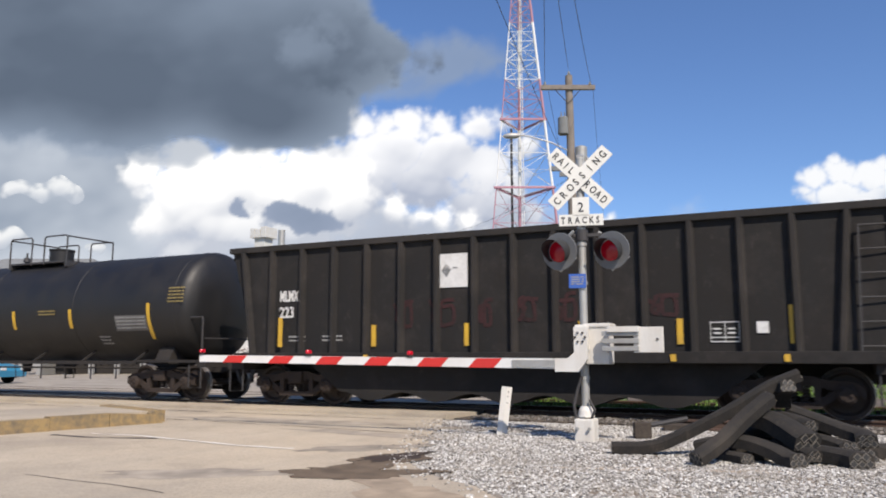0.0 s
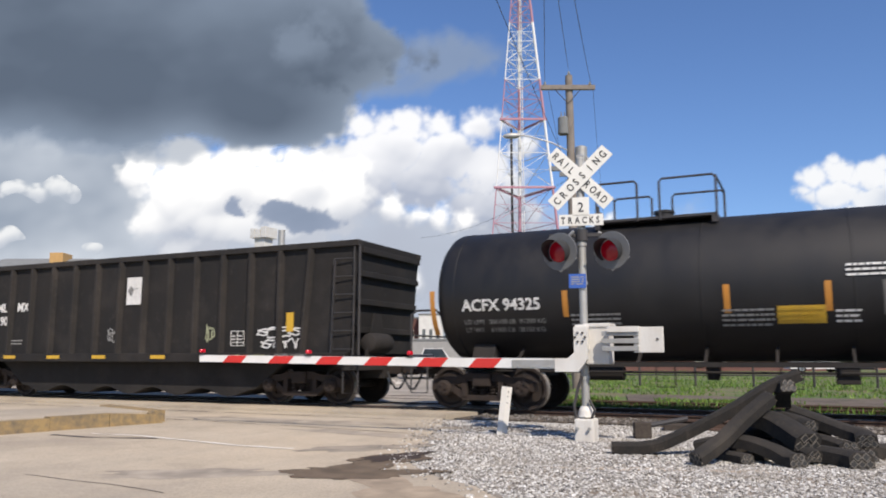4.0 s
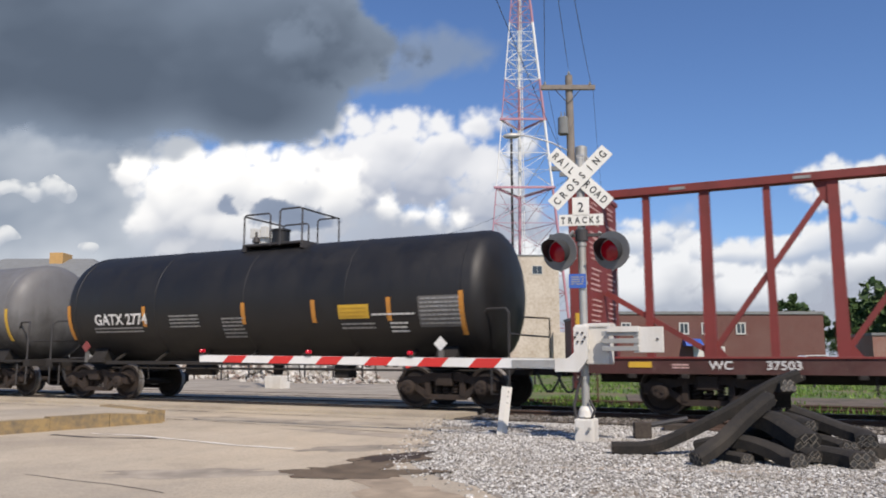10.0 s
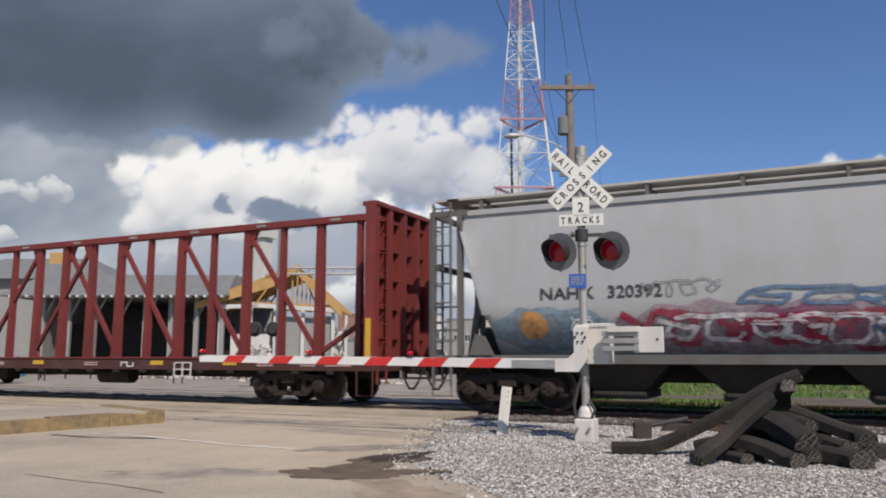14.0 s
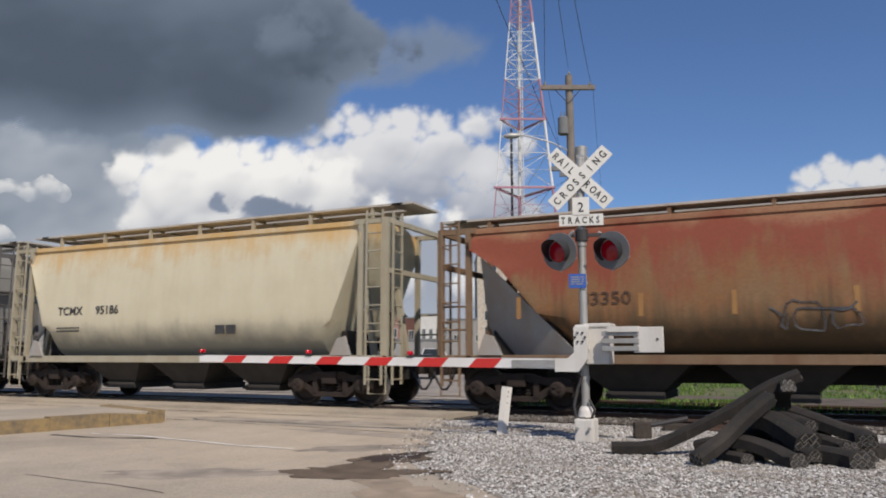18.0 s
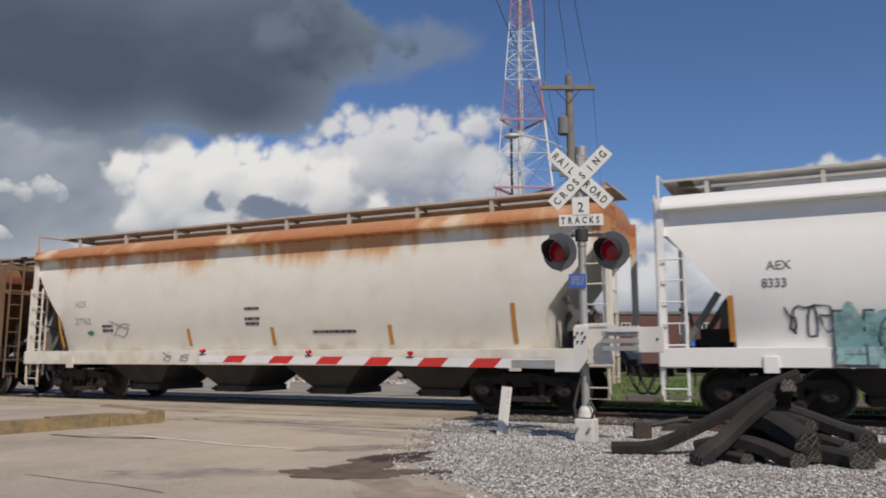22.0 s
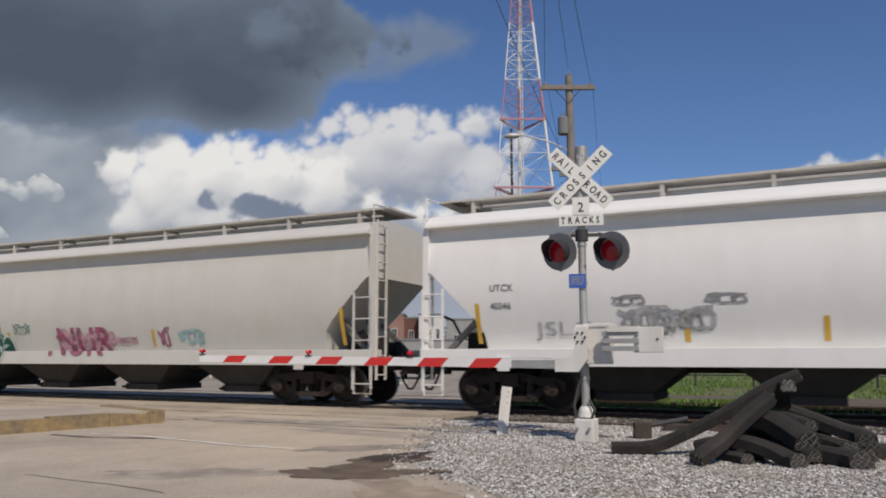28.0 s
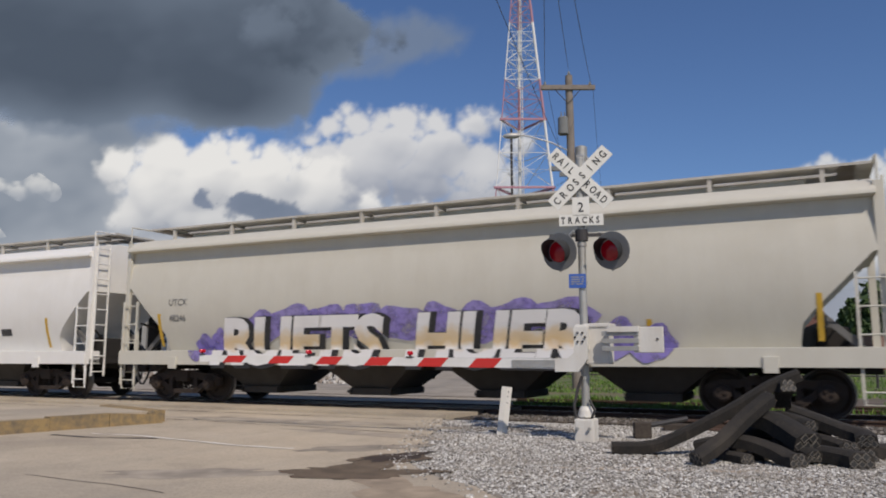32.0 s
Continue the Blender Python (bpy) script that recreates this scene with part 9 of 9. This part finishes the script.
car, half, w, bg = hopper_round("heavily rusted brown hopper with grey end panels", 6.7, 20.4, HOPPER_RUST, PANEL_GREY, RUSTY_FRAME, 3.78, 4.24, bulge=0.14)
y = -w - bg - 0.012
letters("83350", 0.36, paint("browned_black_stencil", (0.06, 0.04, 0.03, 1), (0.16, 0.08, 0.04, 1), 0.7, 0.7, 4, False), car, Matrix.Translation((-half + 3.2, y, 2.15)), 0.003, 1.15, 0.002, "", "car_number")
swirl(car, "graffiti", -half + 6.7, 1.45, 1.4, 0.75, y - 0.004, SP_BLACK, 8, 3, 0.018)
for x in (1.9, 4.4, 6.1, 8.1, 11.2):
    stripe(car, -half + x, y + 0.02, 1.9, 2.35, FADED_ORANGE, 0.09)

car, half = hopper_flat("white covered hopper heavily streaked with orange rust", 21.75, 38.8, HOPPER_STAINED, text=(("AEX", 1.85, 2.5, 0.26, LETTER_FADED), ("27763", 1.85, 2.02, 0.26, LETTER_FADED)), stripes=(1.2, 6.0, 8.7, 12.0, 15.0), stripe_mat=ORANGE)
y = -1.512
for x, z, ww, rows in ((7.9, 2.35, 0.45, 1), (7.9, 2.1, 0.45, 2), (9.9, 1.75, 1.2, 1), (2.9, 2.0, 0.4, 2)):
    bm = bmesh.new()
    bars(bm, -half + x, y + 0.006, z, ww, rows, 0.07, 0.05, int(x * 7))
    part("small_print", bm, LETTER_BLACK, car)

swirl(car, "graffiti", -half + 3.2, 1.5, 0.75, 0.7, y - 0.004, SP_GREY, 81, 1, 0.014, "grey hand-drawn mark")
blobs(car, "graffiti", -half + 2.3, 1.72, 0.24, 0.13, y - 0.004, SP_FOREST_DOT, 82, 1, "small green spray dot")
for x in (5.4, 6.0):
    swirl(car, "graffiti", -half + x, 0.95, 0.3, 0.3, y - 0.02, SP_GREY, int(x * 10), 1, 0.012, "faint ring on the sill")

car, half = hopper_flat("clean white covered hopper with teal graffiti letters", 39.75, 56.32, HOPPER_WHITE, text=(("AEX", 1.95, 2.7, 0.23, LETTER_GREY), ("8333", 1.85, 2.38, 0.23, LETTER_GREY)), stripes=(1.3, 7.6, 10.1, 14.7), stripe_mat=ORANGE)
swirl(car, "graffiti", -half + 2.2, 1.35, 0.9, 0.8, y - 0.006, SP_BLACK, 12, 3, 0.02)
blobs(car, "graffiti", -half + 3.0, 0.95, 2.9, 1.05, y - 0.1, SP_TEAL, 14, 6, "teal spray fill")
tag_letters(car, "LIONS", 0, 1.0, 1.3, y - 0.108, ((SP_BLACK, 0.045),), span=(-half + 2.95, -half + 5.75))
tag_letters(car, "LIONS", 0, 1.02, 1.26, y - 0.112, ((SP_TEAL, 0.022),), span=(-half + 3.0, -half + 5.7))
swirl(car, "graffiti", -half + 6.2, 1.38, 0.8, 0.42, y - 0.006, SP_GREY, 13, 3, 0.014, "thin grey tag")
swirl(car, "graffiti", -half + 7.1, 1.38, 0.7, 0.36, y - 0.006, SP_FAINT, 15, 3, 0.014, "faint grey tag")
swirl(car, "graffiti", -half + 11.0, 1.45, 0.5, 0.2, y - 0.006, SP_GREY, 16, 2, 0.02, "small grey tag")
bm = bmesh.new()
box(bm, (-half + 12.9, y, 2.15), (-half + 13.4, y + 0.02, 2.38))
part("stencil_box", bm, LETTER_BLACK, car)

car, half = hopper_flat("warm grey covered hopper with green and pink graffiti", 57.6, 76.5, HOPPER_PALE2, rake=(2.95, 1.85, 1.4), text=(("UTCX", 2.2, 2.35, 0.24, LETTER_GREY), ("46835", 2.2, 1.97, 0.24, LETTER_GREY)), stripes=(1.25, 6.2, 12.0, 18.0))
def oval(car, x, z, rx, rz, y, material, lean=0.0, label=""):
    bm = bmesh.new()
    prism_y(bm, [(x + rx * math.cos(a) + lean * rz * math.sin(a), z + rz * math.sin(a)) for a in [2 * math.pi * k / 28 for k in range(28)]], y, y + 0.004)
    return part("graffiti", bm, material, car, label)


SP_HALO = spray("spray_pale_halo", (0.62, 0.66, 0.62, 1))
SP_FOREST = paint("solid_green_spray", (0.014, 0.085, 0.055, 1), (0.03, 0.13, 0.09, 1), 0.5, 0.6, 3, False)
for gx in (3.36, 5.2):
    for k, (ox, oz, rx, rz, lean) in enumerate(((0.64, 1.72, 0.17, 0.1, -0.6), (0.4, 2.0, 0.23, 0.29, -0.2), (0.42, 1.36, 0.34, 0.4, 0.0), (0.9, 1.33, 0.24, 0.38, 0.08))):
        oval(car, -half + gx + ox, oz, rx + 0.06, rz + 0.06, y - 0.05 - 0.012 * k, SP_HALO, lean, "pale green halo")
        oval(car, -half + gx + ox, oz, rx, rz, y - 0.056 - 0.012 * k, SP_FOREST, lean, "dark green spray fill")
    swirl(car, "graffiti", -half + gx + 0.2, 1.2, 0.3, 0.35, y - 0.11, SP_WHITE, int(gx * 10), 2, 0.03, "white star flourish")
swirl(car, "graffiti", -half + 4.45, 1.72, 0.55, 0.4, y - 0.003, SP_FOREST, 23, 3, 0.02, "green tag")
swirl(car, "graffiti", -half + 6.4, 1.7, 0.8, 0.42, y - 0.003, SP_FOREST_DOT, 24, 4, 0.014, "thin green tag")
band_y = y - 0.003
blobs(car, "graffiti", -half + 8.3, 1.35, 2.3, 0.5, band_y, SP_ROSE, 25, 4, "faded pink spray fill")
tag_letters(car, "NUR", 0, 1.2, 1.05, y - 0.012, ((SP_PINK, 0.03),), span=(-half + 8.3, -half + 10.5))
swirl(car, "graffiti", -half + 10.7, 1.4, 0.7, 0.3, band_y, SP_ROSE, 26, 3, 0.03, "faded pink tag")
swirl(car, "graffiti", -half + 12.2, 1.35, 0.4, 0.55, band_y, SP_PINK, 27, 2, 0.03, "pink tag")
swirl(car, "graffiti", -half + 12.9, 1.35, 0.9, 0.6, band_y, SP_TEAL, 28, 3, 0.035, "pale teal tag")

car, half = hopper_flat("off-white covered hopper with grey scribbled tags", 77.75, 96.5, HOPPER_PALE, rake=(2.95, 1.85, 1.4), text=(("UTCX", 1.6, 2.5, 0.2, LETTER_GREY), ("40346", 1.6, 2.12, 0.2, LETTER_GREY)), stripes=(1.3, 5.6, 8.0, 16.9))
tag_letters(car, "JSLO", -half + 2.6, 1.55, 0.42, y, ((SP_FAINT, 0.0),), 1.5)
swirl(car, "graffiti", -half + 4.5, 1.4, 1.4, 0.8, y - 0.003, SP_GREY, 31, 6, 0.03)
swirl(car, "graffiti", -half + 4.3, 1.6, 1.8, 0.5, y - 0.006, SP_FAINT, 33, 5, 0.045)
swirl(car, "graffiti", -half + 4.2, 2.12, 0.6, 0.22, y - 0.003, SP_GREY, 34, 3, 0.02, "small grey tag")
swirl(car, "graffiti", -half + 6.0, 2.1, 0.7, 0.22, y - 0.003, SP_GREY, 35, 3, 0.02, "small grey tag")
bm = bmesh.new()
prism_y(bm, [(-half + 13.07, 3.6), (-half + 13.40, 3.6), (-half + 13.36, 3.5), (-half + 13.27, 3.3), (-half + 13.25, 2.7), (-half + 13.22, 2.7), (-half + 13.20, 3.3), (-half + 13.10, 3.5)], -1.475, -1.471)
part("rust_stain", bm, paint("rust_drip", (0.34, 0.16, 0.06, 1), (0.6, 0.5, 0.38, 1), 0.7, 0.7, 3), car, "rust drip below the roof edge")
swirl(car, "graffiti", -half + 9.5, 1.5, 3.0, 0.6, y - 0.003, HOPPER_DIRTY, 32, 9, 0.02)
tag_letters(car, "RUT", 0, 1.25, 0.62, y, ((SP_BLACK, 0.02),), lean=0.2, span=(-half + 10.7, -half + 12.2))
bm = bmesh.new()
box(bm, (-half + 14.9, y, 1.75), (-half + 15.35, y + 0.02, 1.95))
part("stencil_box", bm, LETTER_BLACK, car)

car, half = hopper_flat("dirty grey covered hopper with large purple and white graffiti", 97.8, 115.9, HOPPER_DIRTY, rake=(2.95, 1.85, 1.4), text=(("UTCX", 1.6, 2.46, 0.24, LETTER_GREY), ("48246", 1.6, 2.05, 0.24, LETTER_GREY)), stripes=(1.25, 14.0, 17.0))
blobs(car, "graffiti", -half + 4.2, 1.5, 8.6, 0.85, y - 0.03, SP_PURPLE, 41, 9, "purple spray cloud behind the letters")
blobs(car, "graffiti", -half + 2.5, 1.0, 1.0, 0.8, y - 0.03, SP_PURPLE, 42, 2, "purple spray cloud")
blobs(car, "graffiti", -half + 12.4, 1.05, 2.0, 0.8, y - 0.032, SP_PURPLE, 43, 3, "purple spray cloud")
for word, x0, x1 in (("RUETS", 3.25, 8.1), ("HUER", 8.75, 12.75)):
    tag_letters(car, word, 0, 0.97, 1.5, y - 0.115, ((PURE_BLACK, 0.08),), lean=0.26, span=(-half + x0, -half + x1 + 0.18))
    tag_letters(car, word, 0, 1.0, 1.5, y - 0.15, ((FADE_WHITE, 0.05),), lean=0.26, span=(-half + x0 - 0.05, -half + x1))

for c, _ in CARS:
    if c.name.startswith("covered_hopper") and any(ch.name.startswith("hatch_trough") for ch in c.children):
        drape(c)


# ---- motion of the train, its wheels and the clouds ----
def motions():
    times = [2.0 * i for i in range(17)]
    for c, mid in CARS:
        walk(c, [(t, pose(mid - travelled(t), TRACK_Y, 0)) for t in times])
    for w, wx, at in WHEELSETS:
        def place(t):
            return at - travelled(t)
        seen = [t / 15 for t in range(0, 481) if -46 < place(t / 15) < 12]
        if not seen:
            seen = [0.0]
        rows = []
        ts = sorted(set([0.0] + seen + [32.0]))
        for t in ts:
            u = min(max(t, seen[0]), seen[-1])
            rows.append((t, pose(wx, 0, R_WHEEL, 0, math.degrees(-travelled(u) / R_WHEEL), 0)))
        walk(w, rows)
    drift = {"dark": (-0.052, 0.03), "left": (-0.033, 0.006), "patch": (-0.048, 0.012), "mid": (-0.006, 0.003), "right": (-0.01, 0.001), "haze": (0.0, 0.0), "fringe": (-0.056, 0.03), "veil": (-0.03, 0.004), "small": (-0.03, 0.003), "lobes": (-0.05, 0.03)}
    reach = {"dark": 2400, "left": 3000, "patch": 2700, "mid": 3300, "right": 3600, "haze": 4200, "veil": 3150, "small": 3080, "lobes": 2300, "fringe": 2550}
    for key, (a, b) in drift.items():
        p = Vector(EYE)
        q = p + SIDE * a * reach[key] + Vector((0, 0, b * reach[key]))
        walk(SKY[key], [(0.0, Matrix.Translation(p)), (16.0, Matrix.Translation(p.lerp(q, 0.5))), (32.0, Matrix.Translation(q))])


motions()
